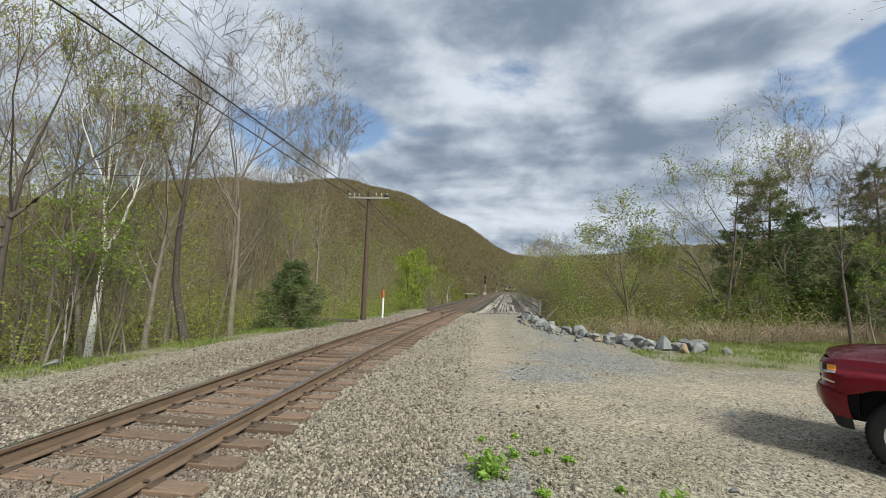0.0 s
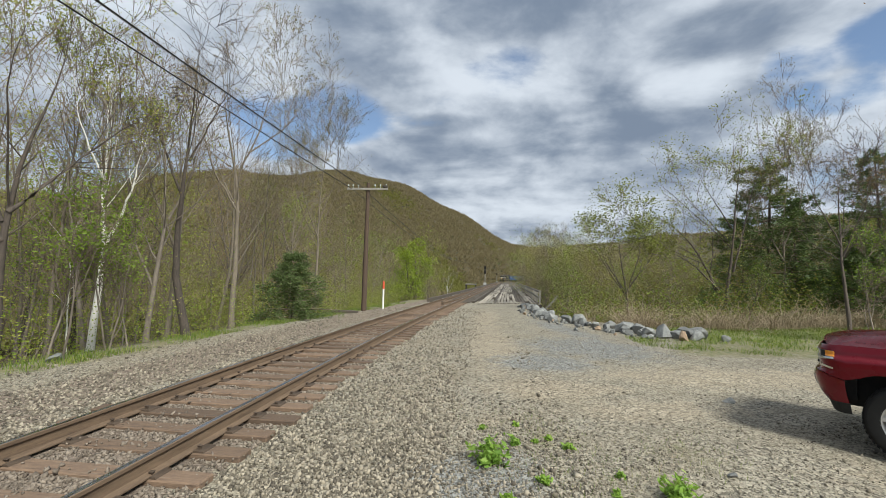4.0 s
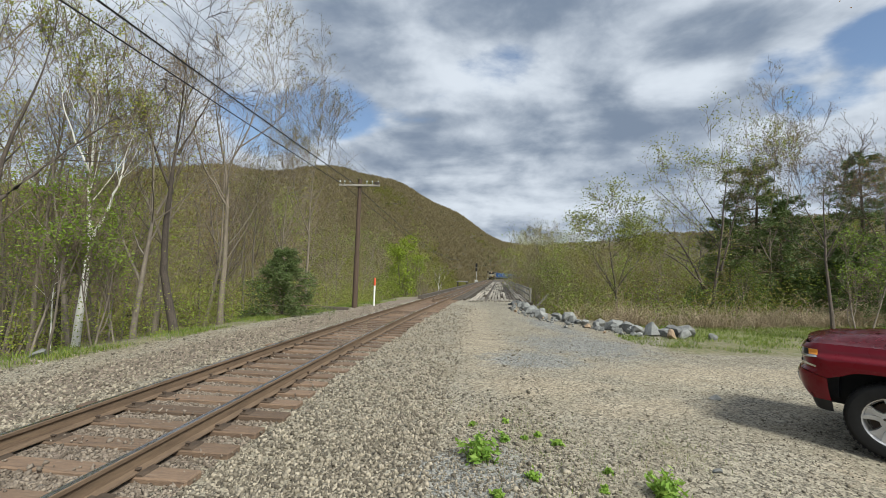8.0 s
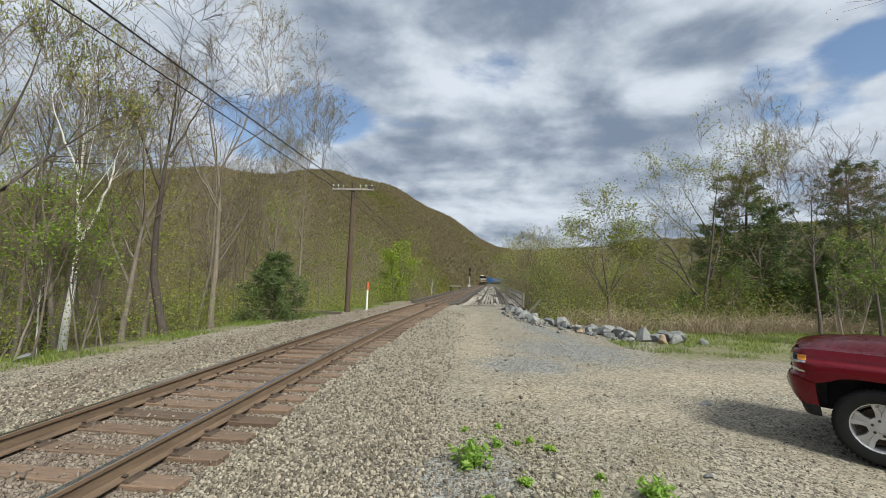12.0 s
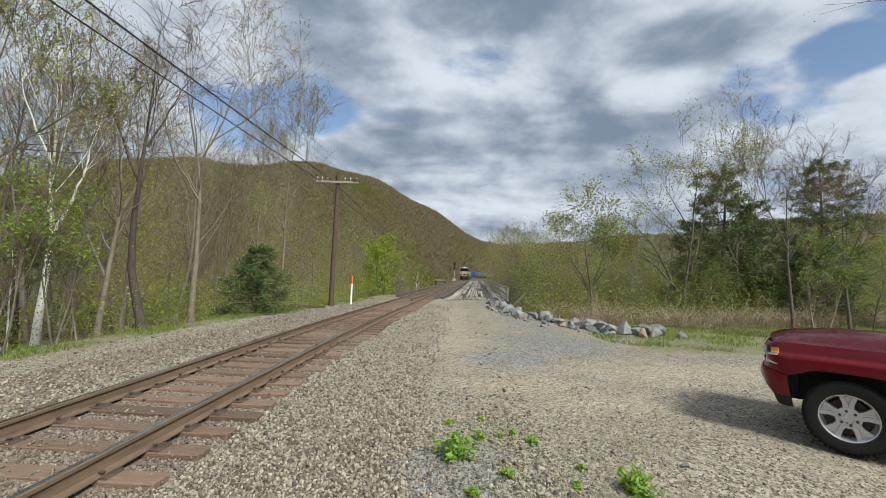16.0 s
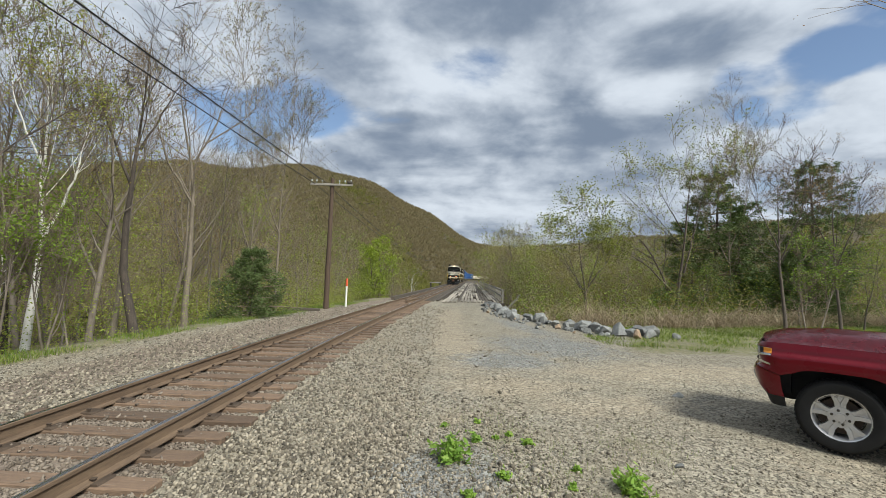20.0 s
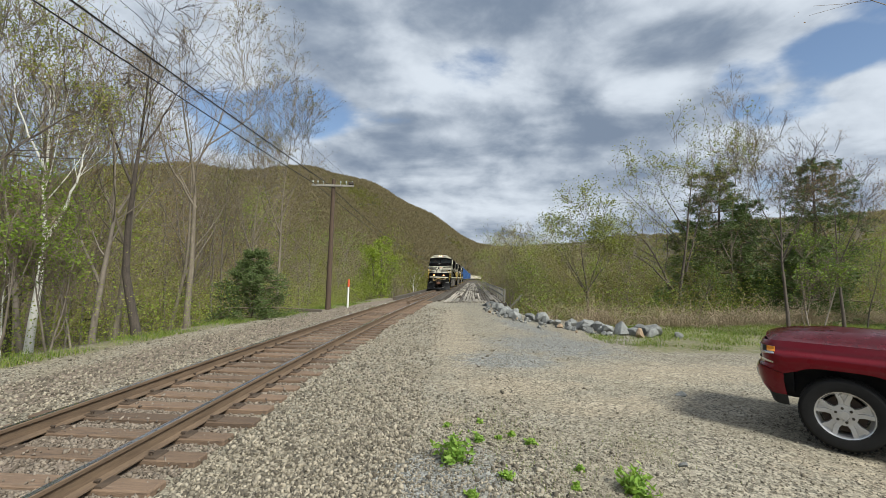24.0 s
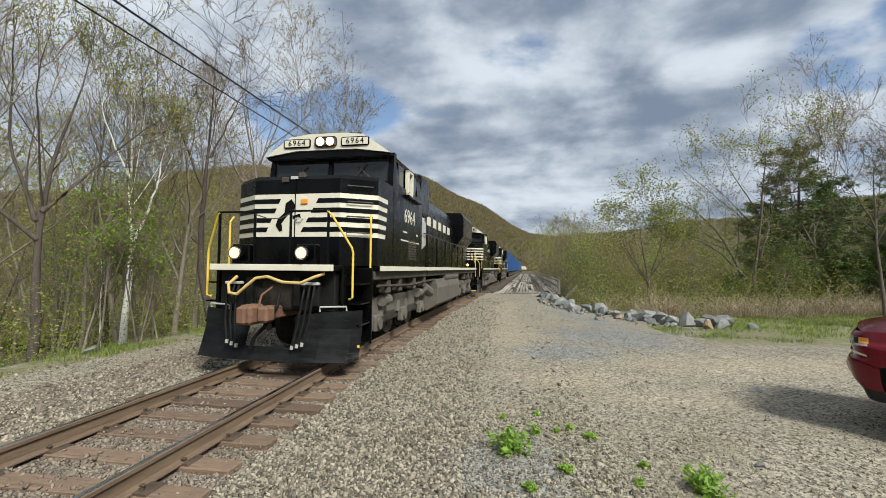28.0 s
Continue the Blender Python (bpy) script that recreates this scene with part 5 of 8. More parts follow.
    blades(scatter(52000, grass_band), 0.12, 0.0065, 1.2, [GRASS], "grass", "short green grass beyond the lot", "grass")

    def grass_left():
        y = g.uniform(5, 30)
        x = float(np.interp(y, *LEFT_EDGE)) + 0.5 - abs(g.normal(0, 0.7))
        if g.random() > 0.5 + 0.5 * math.sin(y * 1.7):
            return None
        return (x, y, float(ground_z(x, y)) - 0.02)

    blades(scatter(7000, grass_left), 0.14, 0.006, 0.8, [GRASS], "grass", "thin green grass along the ballast bank", "grass")


undergrowth()

# ---------- locomotives and cars ----------
BLACK = Nodes("black_loco_paint", 0.32)
BLACK.colour(BLACK.mix(BLACK.span(BLACK.noise(1.6, 7, 0.7, BLACK.stretched((1, 1, 0.35))), 0.45, 0.75), (0.0016, 0.0017, 0.002), (0.006, 0.0056, 0.005)))
BLACK.rough(BLACK.span(BLACK.noise(3.0, 6), 0.3, 0.7, 0.16, 0.38))
BLACK.bsdf.inputs["Specular IOR Level"].default_value = 0.16
BLACK = BLACK.mat
GRIME = worn("grimy_underframe", (0.035, 0.03, 0.026), (0.10, 0.088, 0.074), 3.0, 0.8, 0.1, 0.3, dirt=(0.155, 0.135, 0.11), dirt_at=(0.5, 0.8))
DUST = worn("dusty_grey_steel", (0.075, 0.066, 0.055), (0.15, 0.134, 0.112), 3.0, 0.85, 0.1, 0.35, dirt=(0.06, 0.052, 0.045), dirt_at=(0.55, 0.8))
CREAM = worn("cream_white_paint", (0.56, 0.53, 0.43), (0.66, 0.63, 0.52), 3.0, 0.45, 0, 0.05, dirt=(0.52, 0.47, 0.38), dirt_at=(0.62, 0.85))
YELLOW = worn("yellow_rail_paint", (0.62, 0.42, 0.05), (0.72, 0.5, 0.08), 8.0, 0.5, 0, 0.05, dirt=(0.3, 0.22, 0.08), dirt_at=(0.65, 0.85))
HOSE_YELLOW = worn("faded_yellow_hose", (0.42, 0.29, 0.09), (0.55, 0.4, 0.15), 8.0, 0.7, 0, 0.1)
PLOW = worn("scuffed_black_steel", (0.012, 0.0125, 0.013), (0.045, 0.046, 0.048), 2.0, 0.5, 0.3, 0.15, (1, 1, 3), dirt=(0.19, 0.18, 0.165), dirt_at=(0.6, 0.85))
RUSTY = worn("rust_brown_casting", (0.11, 0.055, 0.035), (0.22, 0.12, 0.075), 6.0, 0.85, 0.2, 0.3)
# rubber of the hoses; also the near-black for shade under the front deck
RUBBER_AND_SHADE = worn("black_rubber_and_pilot_shade", (0.005, 0.005, 0.005), (0.014, 0.014, 0.0135), 8.0, 0.7, 0, 0.1)
for dull in (RUBBER_AND_SHADE, PLOW, GRIME):
    dull.node_tree.nodes["Principled BSDF"].inputs["Specular IOR Level"].default_value = 0.15
PALE_STEEL = plain("pale_worn_steel", (0.5, 0.5, 0.48), 0.5, 0.3)
LAMP_GLOW = glow("lit_headlamp", (1.0, 0.60, 0.30), 5.0)
DITCH_GLOW = glow("lit_ditch_lamp", (1.0, 0.36, 0.14), 3.6)
CHROME = plain("bright_reflector", (0.62, 0.6, 0.57), 0.25, 1.0)
ORANGE = plain("amber_marker", (0.75, 0.28, 0.03), 0.4)
BLUE = worn("blue_car_paint", (0.012, 0.055, 0.17), (0.025, 0.085, 0.24), 1.2, 0.55, 0, 0.1, (1, 1, 0.5), dirt=(0.06, 0.09, 0.14), dirt_at=(0.55, 0.85))
TAN_CAR = worn("pale_tan_car_paint", (0.5, 0.45, 0.36), (0.62, 0.57, 0.47), 1.5, 0.6, 0, 0.1, dirt=(0.3, 0.26, 0.2))
GLASS_DARK = Nodes("dark_cab_glass", 0.08)
GLASS_DARK.colour(GLASS_DARK.mix(GLASS_DARK.noise(2.0), (0.012, 0.016, 0.018), (0.03, 0.036, 0.038)))
GLASS_DARK = GLASS_DARK.mat

NOSE = [(0.0, 0.9), (0.88, 0.9), (1.49, 1.3), (1.49, 2.4)]


def nose_at(s, off):
    """The place on the nose's outline s metres from its middle, pushed out by off."""
    sign, s = (1 if s >= 0 else -1), abs(s)
    for (x0, y0), (x1, y1) in zip(NOSE, NOSE[1:]):
        d = math.hypot(x1 - x0, y1 - y0)
        if s <= d or (x1, y1) == NOSE[-1]:
            k = s / d
            nx, ny = (y1 - y0) / d, -(x1 - x0) / d
            return sign * (x0 + (x1 - x0) * k + nx * off), y0 + (y1 - y0) * k + ny * off
        s -= d


def nose_band(s_low, s_high, z0, z1, off, slant0=0.0, slant1=0.0):
    """A painted band along the nose, its ends slanted."""
    corners = sorted({s for s in (-0.88, 0.88, -1.61, 1.61) if min(s_low, s_high) < s < max(s_low, s_high)})
    bm = bmesh.new()
    low = [s_low] + corners + [s_high]
    high = [s_low + slant0] + corners + [s_high + slant1]
    a = [bm.verts.new((*nose_at(s, off), z0)) for s in low]
    b = [bm.verts.new((*nose_at(s, off), z1)) for s in high]
    for i in range(len(a) - 1):
        bm.faces.new((a[i], a[i + 1], b[i + 1], b[i]))
    return bm


def bogie(parent, y, three, keep):
    """A six- or four-wheel truck: side frames with springs and axle boxes, wheelsets between them."""
    gaps = (-1.95, 0.0, 1.95) if three else (-0.9, 0.9)
    reach = gaps[-1] + 0.55
    for side in (-1, 1):
        bm = bmesh.new()
        outline = [(-reach, 0.62), (-reach + 0.3, 0.5)]
        for g in gaps:
            outline += [(g - 0.42, 0.46), (g - 0.26, 0.66), (g + 0.26, 0.66), (g + 0.42, 0.46)]
        outline += [(reach - 0.3, 0.5), (reach, 0.62), (reach, 0.86), (reach - 0.6, 1.02), (-reach + 0.6, 1.02), (-reach, 0.86)]
        prism(bm, [(y + a, b) for a, b in outline], 0, side * 1.02, side * 1.16)
        for g in gaps:
            box(bm, side * 1.12, side * 1.27, y + g - 0.19, y + g + 0.19, 0.33, 0.68, 0.03)
            disc(bm, (side * 1.28, y + g, 0.5), (1, 0, 0), 0.13, 0.07, 14)
            for w in (-0.34, 0.34):
                disc(bm, (side * 1.16, y + g + w, 0.74), (0, 0, 1), 0.085, 0.26, 10)
        for g in (-1.0, 1.0):
            disc(bm, (side * 1.25, y + g * reach * 0.62, 0.96), (0, 1, 0), 0.13, 0.42, 12)
        part("side_frame", bm, DUST, parent, "dusty grey cast truck frame")
    for g in gaps:
        bm = bmesh.new()
        for side in (-1, 1):
            disc(bm, (side * 0.755, 0, 0), (1, 0, 0), 0.51, 0.13, 28)
            disc(bm, (side * 0.70, 0, 0), (1, 0, 0), 0.545, 0.03, 28)
            for k in range(5):
                a = k * 2 * math.pi / 5
                disc(bm, (side * 0.83, 0.3 * math.cos(a), 0.3 * math.sin(a)), (1, 0, 0), 0.05, 0.02, 8)
        disc(bm, (0, 0, 0), (1, 0, 0), 0.1, 1.9, 12)
        keep.append(part("wheelset", bm, GRIME, parent, "steel wheels on their axle", at=pose(0, y + g, 0.515)))


def grab(bm, a, b, out, radius=0.014):
    a, b, out = Vector(a), Vector(b), Vector(out)
    tube(bm, [a, a + out, b + out, b], radius, 6)


def locomotive(label, number="", rear_wide=True):
    """A six-axle freight locomotive with a wide nose; its front points to -y and its pilot stands at y 0."""
    length = 20.0
    loco = thing("locomotive", pose(0, 0, 0), label, "locomotive", "locomotives of the train")
    wheels = []
    P = lambda name, bm, mat, label="", parent=loco, smooth=False: part(name, bm, mat, parent, label, smooth)
    # underframe and walkway
    bm = bmesh.new()
    box(bm, -1.45, 1.45, 1.3, length - 1.0, 1.42, 1.60, 0.02)
    box(bm, -0.5, 0.5, 0.3, length - 0.3, 0.95, 1.42)
    P("underframe", bm, GRIME)
    bm = bmesh.new()
    box(bm, -1.53, 1.53, 1.3, length - 1.0, 1.60, 1.70, 0.01)
    box(bm, -1.16, 1.16, 0.12, 1.3, 1.60, 1.70, 0.01)
    box(bm, -1.16, 1.16, length - 1.0, length, 1.60, 1.70, 0.01)
    P("walkway", bm, BLACK)
    for side in (-1, 1):
        bm = bmesh.new()
        box(bm, side * 1.535, side * 1.545, 1.35, length - 1.05, 1.60, 1.70)
        P("sill_stripe", bm, CREAM, "cream stripe along the sill")
    bm = bmesh.new()
    box(bm, -1.15, 1.15, 0.06, 0.12, 1.60, 1.71, 0.008)
    P("deck_stripe", bm, CREAM, "cream stripe on the front deck edge")
    # front plate coloured near-black for the shadow under the deck
    bm = bmesh.new()
    box(bm, -1.1, 1.1, 0.3, 0.5, 0.9, 1.6, 0.02)
    P("end_plate", bm, RUBBER_AND_SHADE)
    bm = bmesh.new()
    box(bm, -1.3, 1.3, length - 0.5, length - 0.3, 0.5, 1.6, 0.02)
    P("end_plate", bm, GRIME)
    # brackets take the same painted-in shade
    for x in (-0.8, -0.45, 0.45, 0.8):
        bm = bmesh.new()
        box(bm, x - 0.06, x + 0.06, 0.18, 0.298, 1.0, 1.5, 0.01)
        P("end_bracket", bm, RUBBER_AND_SHADE)
    # plow
    bm = bmesh.new()
    rows = []
    for z, y_mid, back in ((0.10, 0.0, 0.30), (0.32, 0.10, 0.28), (0.62, 0.22, 0.24), (0.93, 0.26, 0.20)):
        dip = 0.0 if z < 0.9 else -0.10
        rows.append([(-1.50, y_mid + back + 0.10, z), (-1.40, y_mid + back * 0.5, z), (-0.9, y_mid + 0.02, z + dip * 0.3), (-0.42, y_mid - 0.02, z + dip), (0.42, y_mid - 0.02, z + dip), (0.9, y_mid + 0.02, z + dip * 0.3), (1.40, y_mid + back * 0.5, z), (1.50, y_mid + back + 0.10, z)])
    grid = [[bm.verts.new(p) for p in r] for r in rows]
    for i, (a, b) in enumerate(zip(grid, grid[1:])):
        for k in range(7):
            if not (i >= 1 and k == 3):
                bm.faces.new((a[k], a[k + 1], b[k + 1], b[k]))
    bmesh.ops.solidify(bm, geom=bm.faces[:], thickness=-0.025)
    P("plow", bm, PLOW, "scuffed black steel plow")
    for side in (-1, 1):
        bm = bmesh.new()
        tube(bm, [(side * 1.30, 0.34, 0.93), (side * 1.30, 0.32, 1.0), (side * 0.86, 0.24, 0.99), (side * 0.86, 0.24, 0.91)], 0.016, 6)
        P("plow_grab", bm, PALE_STEEL, "pale grab iron on the plow")
        for k in range(3):
            bm = bmesh.new()
            x = side * (0.62 + 0.09 * k)
            tube(bm, [(x, 0.16, 1.36), (x + 0.02, 0.05, 1.15), (x - 0.03 * side, 0.02, 0.75), (x - 0.10 * side, -0.02, 0.36 + 0.03 * k)], 0.021, 7)
            hose = P("air_hose", bm, RUBBER_AND_SHADE, "black hanging air hose")
            bm = bmesh.new()
            disc(bm, (x - 0.11 * side, -0.03, 0.34 + 0.03 * k), (0.2, 0, 1), 0.026, 0.06, 8)
            P("hose_end", bm, PALE_STEEL, "pale metal hose coupling", hose)
        bm = bmesh.new()
        box(bm, side * 0.72 - 0.16, side * 0.72 + 0.16, 0.12, 0.2, 1.36, 1.41, 0.01)
        P("hose_rack", bm, PALE_STEEL, "pale hose rack")
    # coupler
    bm = bmesh.new()
    box(bm, -0.13, 0.13, -0.05, 0.9, 0.78, 1.0, 0.03)
    box(bm, -0.24, 0.02, -0.42, -0.02, 0.73, 1.05, 0.05)
    box(bm, 0.02, 0.22, -0.30, -0.05, 0.76, 1.02, 0.04)
    box(bm, -0.20, -0.04, -0.50, -0.36, 0.75, 1.03, 0.03)
    tube(bm, [(0.0, -0.2, 1.0), (0.02, -0.15, 1.2), (0.05, 0.1, 1.32)], 0.018, 6)
    P("coupler", bm, RUSTY, "rust-brown knuckle coupler")
    bm = bmesh.new()
    tube(bm, [(-0.62, 0.1, 1.50), (-0.70, -0.02, 1.36), (-0.66, -0.05, 1.22), (-0.50, -0.06, 1.20), (-0.34, -0.05, 1.34), (-0.20, 0.0, 1.47), (0.0, 0.02, 1.50), (0.3, 0.0, 1.41), (0.62, 0.0, 1.40), (0.84, 0.05, 1.50), (0.98, 0.15, 1.56)], 0.027, 8)
    P("cable", bm, HOSE_YELLOW, "faded yellow jumper cable slung across the front", smooth=True)
    bm = bmesh.new()
    tube(bm, [(0.18, 0.1, 1.2), (0.24, -0.05, 1.0), (0.10, -0.12, 0.72), (-0.12, -0.10, 0.5), (-0.2, -0.08, 0.32)], 0.03, 7)
    P("brake_hose", bm, RUBBER_AND_SHADE)
    # steps at the corners
    for end, y0 in ((1, 0.35), (-1, length - 1.0)):
        for side in (-1, 1):
            bm = bmesh.new()
            box(bm, side * 1.18, side * 1.22, y0, y0 + 0.62, 0.28, 1.66, 0.01)
            box(bm, side * 1.20, side * 1.52, y0 + 0.6, y0 + 0.64, 0.28, 1.66, 0.01)
            for z in (0.30, 0.66, 1.02, 1.36):
                box(bm, side * 1.2, side * 1.5, y0 + 0.08, y0 + 0.62, z, z + 0.03)
            P("step_well", bm, BLACK)
            bm = bmesh.new()
            box(bm, side * 1.22, side * 1.505, y0 + 0.06, y0 + 0.09, 0.30, 0.345)
            P("step_edge", bm, YELLOW, "yellow step edge")
    # handrails
    for side in (-1, 1):
        bm = bmesh.new()
        tube(bm, [(side * 1.47, 0.98, 1.15), (side * 1.47, 0.98, 2.55), (side * 1.44, 1.05, 2.66)], 0.02, 8)
        P("handrail", bm, YELLOW, "yellow corner handrail")
        bm = bmesh.new()
        tube(bm, [(side * 1.02, 0.12, 2.62), (side * 1.10, 0.16, 2.52), (side * 1.38, 0.32, 2.0), (side * 1.40, 0.33, 1.92), (side * 1.40, 0.33, 1.15), (side * 1.33, 0.36, 1.12)], 0.02, 8)
        P("handrail", bm, YELLOW, "yellow bent step handrail")
        bm = bmesh.new()
        tube(bm, [(side * 1.05, 0.12, 2.62), (side * 0.33, 0.12, 2.62)], 0.018, 8)
        for x in (1.03, 0.34):
            tube(bm, [(side * x, 0.14, 1.70), (side * x, 0.14, 2.62)], 0.024, 8)
        P("front_railing", bm, BLACK)
        bm = bmesh.new()
        for y in np.arange(5.6, length - 1.2, 1.55):
            tube(bm, [(side * 1.47, y, 1.7), (side * 1.47, y, 2.66)], 0.018, 6)
        tube(bm, [(side * 1.47, 5.3, 2.66), (side * 1.47, length - 1.3, 2.66)], 0.018, 6)
        P("side_railing", bm, BLACK)
        bm = bmesh.new()
        tube(bm, [(side * 1.47, length - 0.98, 1.15), (side * 1.47, length - 0.98, 2.66)], 0.02, 8)
        tube(bm, [(side * 1.10, length - 0.14, 2.62), (side * 1.40, length - 0.33, 1.95), (side * 1.40, length - 0.33, 1.15)], 0.02, 8)
        P("handrail", bm, YELLOW, "yellow rear handrail")
    bm = bmesh.new()
    tube(bm, [(-0.34, 0.13, 2.58), (-0.1, 0.14, 2.50), (0.15, 0.14, 2.50), (0.34, 0.13, 2.58)], 0.01, 6)
    P("safety_chain", bm, STEEL)
    # nose
    bm = bmesh.new()
    def ring(z, top_y=0.0, cut=0.0):
        return [(-1.49, 2.35, z), (-1.49, 1.3 + top_y, z - cut), (-0.88, 0.9 + top_y, z), (0.88, 0.9 + top_y, z), (1.49, 1.3 + top_y, z - cut), (1.49, 2.35, z)]
    loft(bm, [ring(1.70), ring(3.34), ring(3.42, 0.06)])
    P("nose", bm, BLACK, "black wide nose")
    P("nose_panel", nose_band(-1.95, 2.05, 2.24, 3.06, 0.004, 0.10, 0.16), CREAM, "cream stripe panel round the nose")
    h = (3.06 - 2.24) / 9
    for k in range(4):
        z0 = 2.24 + h * (1 + 2 * k)
        P("nose_stripe", nose_band(0.10 + 0.10 * k, 2.3, z0, z0 + h, 0.008, 0.05), BLACK)
        P("nose_stripe", nose_band(-2.3, -0.62 + 0.085 * k, z0, z0 + h, 0.008, 0, 0.04), BLACK)
    if number:
        bm = bmesh.new()
        for shape in ([(-0.30, 2.48), (-0.22, 2.36), (-0.16, 2.38), (-0.18, 2.52), (-0.05, 2.68), (0.06, 2.72), (0.10, 2.86), (0.02, 2.98), (-0.10, 2.90), (-0.12, 2.72), (-0.26, 2.60)], [(0.05, 2.66), (0.20, 2.70), (0.22, 2.62), (0.16, 2.64), (0.06, 2.60)]):
            prism(bm, [(x - 0.12, z - 0.02) for x, z in shape], 1, 0.886, 0.892)
        P("emblem", bm, BLACK, "dark slanting emblem")
    bm = bmesh.new()
    box(bm, 0.10, 0.24, 0.87, 0.895, 2.86, 2.96, 0.01)
    P("marker_lamp", bm, ORANGE, "small amber marker")
    for z in (3.20, 2.90, 2.62, 2.32):
        bm = bmesh.new()
        grab(bm, (1.0, 0.97, z), (1.4, 1.23, z), (0.03, -0.05, 0))
        P("grab_iron", bm, GRIME)
    bm = bmesh.new()
    grab(bm, (0.02, 0.89, 2.58), (0.14, 0.89, 2.58), (0, -0.05, 0))
    P("door_handle", bm, PALE_STEEL, "pale nose door handle")
    for x, z in ((-0.3, 3.28), (0.05, 3.36)):
        bm = bmesh.new()
        box(bm, x, x + 0.14, 0.85, 0.9, z, z + 0.1, 0.01)
        P("nose_hinge", bm, GRIME)
    bm = bmesh.new()
    box(bm, -0.12, 0.03, 0.87, 0.897, 3.34, 3.40, 0.005)
    P("small_plate", bm, PALE_STEEL, "small pale plate")
    bm = bmesh.new()
    box(bm, -0.03, -0.015, 0.885, 0.9, 1.75, 3.36)
    P("door_seam", bm, BLACK)
    # ditch lights
    for x in (-0.62, 0.62):
        bm = bmesh.new()
        box(bm, x - 0.16, x + 0.18, 0.14, 0.34, 1.70, 2.06, 0.02)
        tube(bm, [(x, 0.16, 1.90), (x, 0.02, 1.90)], [0.12, 0.135], 18)
        lamp_part = P("ditch_light", bm, BLACK, "round ditch light on the front deck")
        bm = bmesh.new()
        tube(bm, [(x, 0.03, 1.90), (x, -0.005, 1.90)], [0.118, 0.112], 18)
        P("lens", bm, CHROME, "silvery reflector", lamp_part)
        bm = bmesh.new()
        disc(bm, (x, -0.008, 1.90), (0, 1, 0), 0.09, 0.012, 16)
        P("bulb", bm, DITCH_GLOW, "glowing orange-white lamp", lamp_part)
    # cab
    bm = bmesh.new()
    loft(bm, [[(-1.49, 2.25, z), (1.49, 2.25, z), (1.49, 4.95, z), (-1.49, 4.95, z)] for z in (1.7, 3.55)])
    P("cab", bm, BLACK, "black cab with sloping roof sides")
    for x0, x1 in ((-1.48, -1.36), (-0.05, 0.05), (1.36, 1.48)):
        bm = bmesh.new()
        loft(bm, [[(x0, 2.25 + k * 0.10, z), (x1, 2.25 + k * 0.10, z), (x1, 2.40 + k * 0.10, z), (x0, 2.40 + k * 0.10, z)] for k, z in ((0, 3.5), (1, 4.2))])
        P("window_post", bm, BLACK)
    for side in (-1, 1):
        for y0, y1 in ((2.35, 2.75), (4.45, 4.95)):
            bm = bmesh.new()
            loft(bm, [[(side * (1.49 - 0.10 * k), y, z) for y, z in ((y0, zz), (y1, zz))] + [(side * (1.41 - 0.10 * k), y, z) for y, z in ((y1, zz), (y0, zz))] for k, zz in ((0, 3.5), (1, 4.2))])
            P("side_post", bm, BLACK)
    bm = bmesh.new()
    box(bm, -1.4, 1.4, 4.8, 4.95, 3.5, 4.2)
    P("cab_rear_wall", bm, BLACK)
    bm = bmesh.new()
    roof = [(-1.47, 4.12), (-0.86, 4.55), (-0.4, 4.60), (0.4, 4.60), (0.86, 4.55), (1.47, 4.12), (1.40, 4.06), (-1.40, 4.06)]
    prism(bm, roof, 1, 2.12, 5.05)
    P("cab_roof", bm, BLACK)
    bm = bmesh.new()
    visor = [(-1.47, 4.13), (-0.86, 4.555), (-0.4, 4.605), (0.4, 4.605), (0.86, 4.555), (1.47, 4.13), (0.7, 4.24), (-0.7, 4.24)]
    prism(bm, visor, 1, 2.06, 2.115)
    P("visor", bm, CREAM, "cream visor over the windscreen")
    bm = bmesh.new()
    prism(bm, [(-1.40, 4.08), (1.40, 4.08), (0.7, 4.23), (-0.7, 4.23)], 1, 2.10, 2.118)
    P("visor_shade", bm, BLACK)
    for x0, x1 in ((-1.36, -0.05), (0.05, 1.36)):
        bm = bmesh.new()
        prism(bm, [(x0, 3.44), (x1, 3.44), (x1, 4.12), (x0, 4.12)], 1, 2.34, 2.36)
        P("windscreen", bm, GLASS_DARK, "dark windscreen pane")
        bm = bmesh.new()
        mid = (x0 + x1) / 2
        tube(bm, [(mid - 0.3, 2.28, 3.48), (mid + 0.15, 2.31, 3.95)], 0.012, 5)
        tube(bm, [(mid - 0.05, 2.31, 3.90), (mid + 0.3, 2.29, 3.6)], 0.012, 5)
        P("wiper", bm, STEEL)
    for side in (-1, 1):
        for y0, y1 in ((2.80, 3.25), (3.75, 4.05), (4.05, 4.4)):
            bm = bmesh.new()
            box(bm, side * 1.42, side * 1.44, y0, y1, 3.45, 4.05)
            P("side_window", bm, GLASS_DARK, "dark cab side window")
        bm = bmesh.new()
        for y0, y1, z0, z1 in ((3.28, 3.34, 3.42, 4.02), (3.66, 3.72, 3.42, 4.02), (3.28, 3.72, 3.42, 3.48), (3.28, 3.72, 3.96, 4.02)):
            box(bm, side * 1.46, side * 1.56, y0, y1, z0, z1, 0.008)
        P("window_shade", bm, CREAM, "pale frame of the open side window")
        bm = bmesh.new()
        box(bm, side * 1.46, side * 1.60, 3.2, 4.5, 3.36, 3.41, 0.01)
        P("arm_rest", bm, BLACK)
    # headlights and number boards
    bm = bmesh.new()
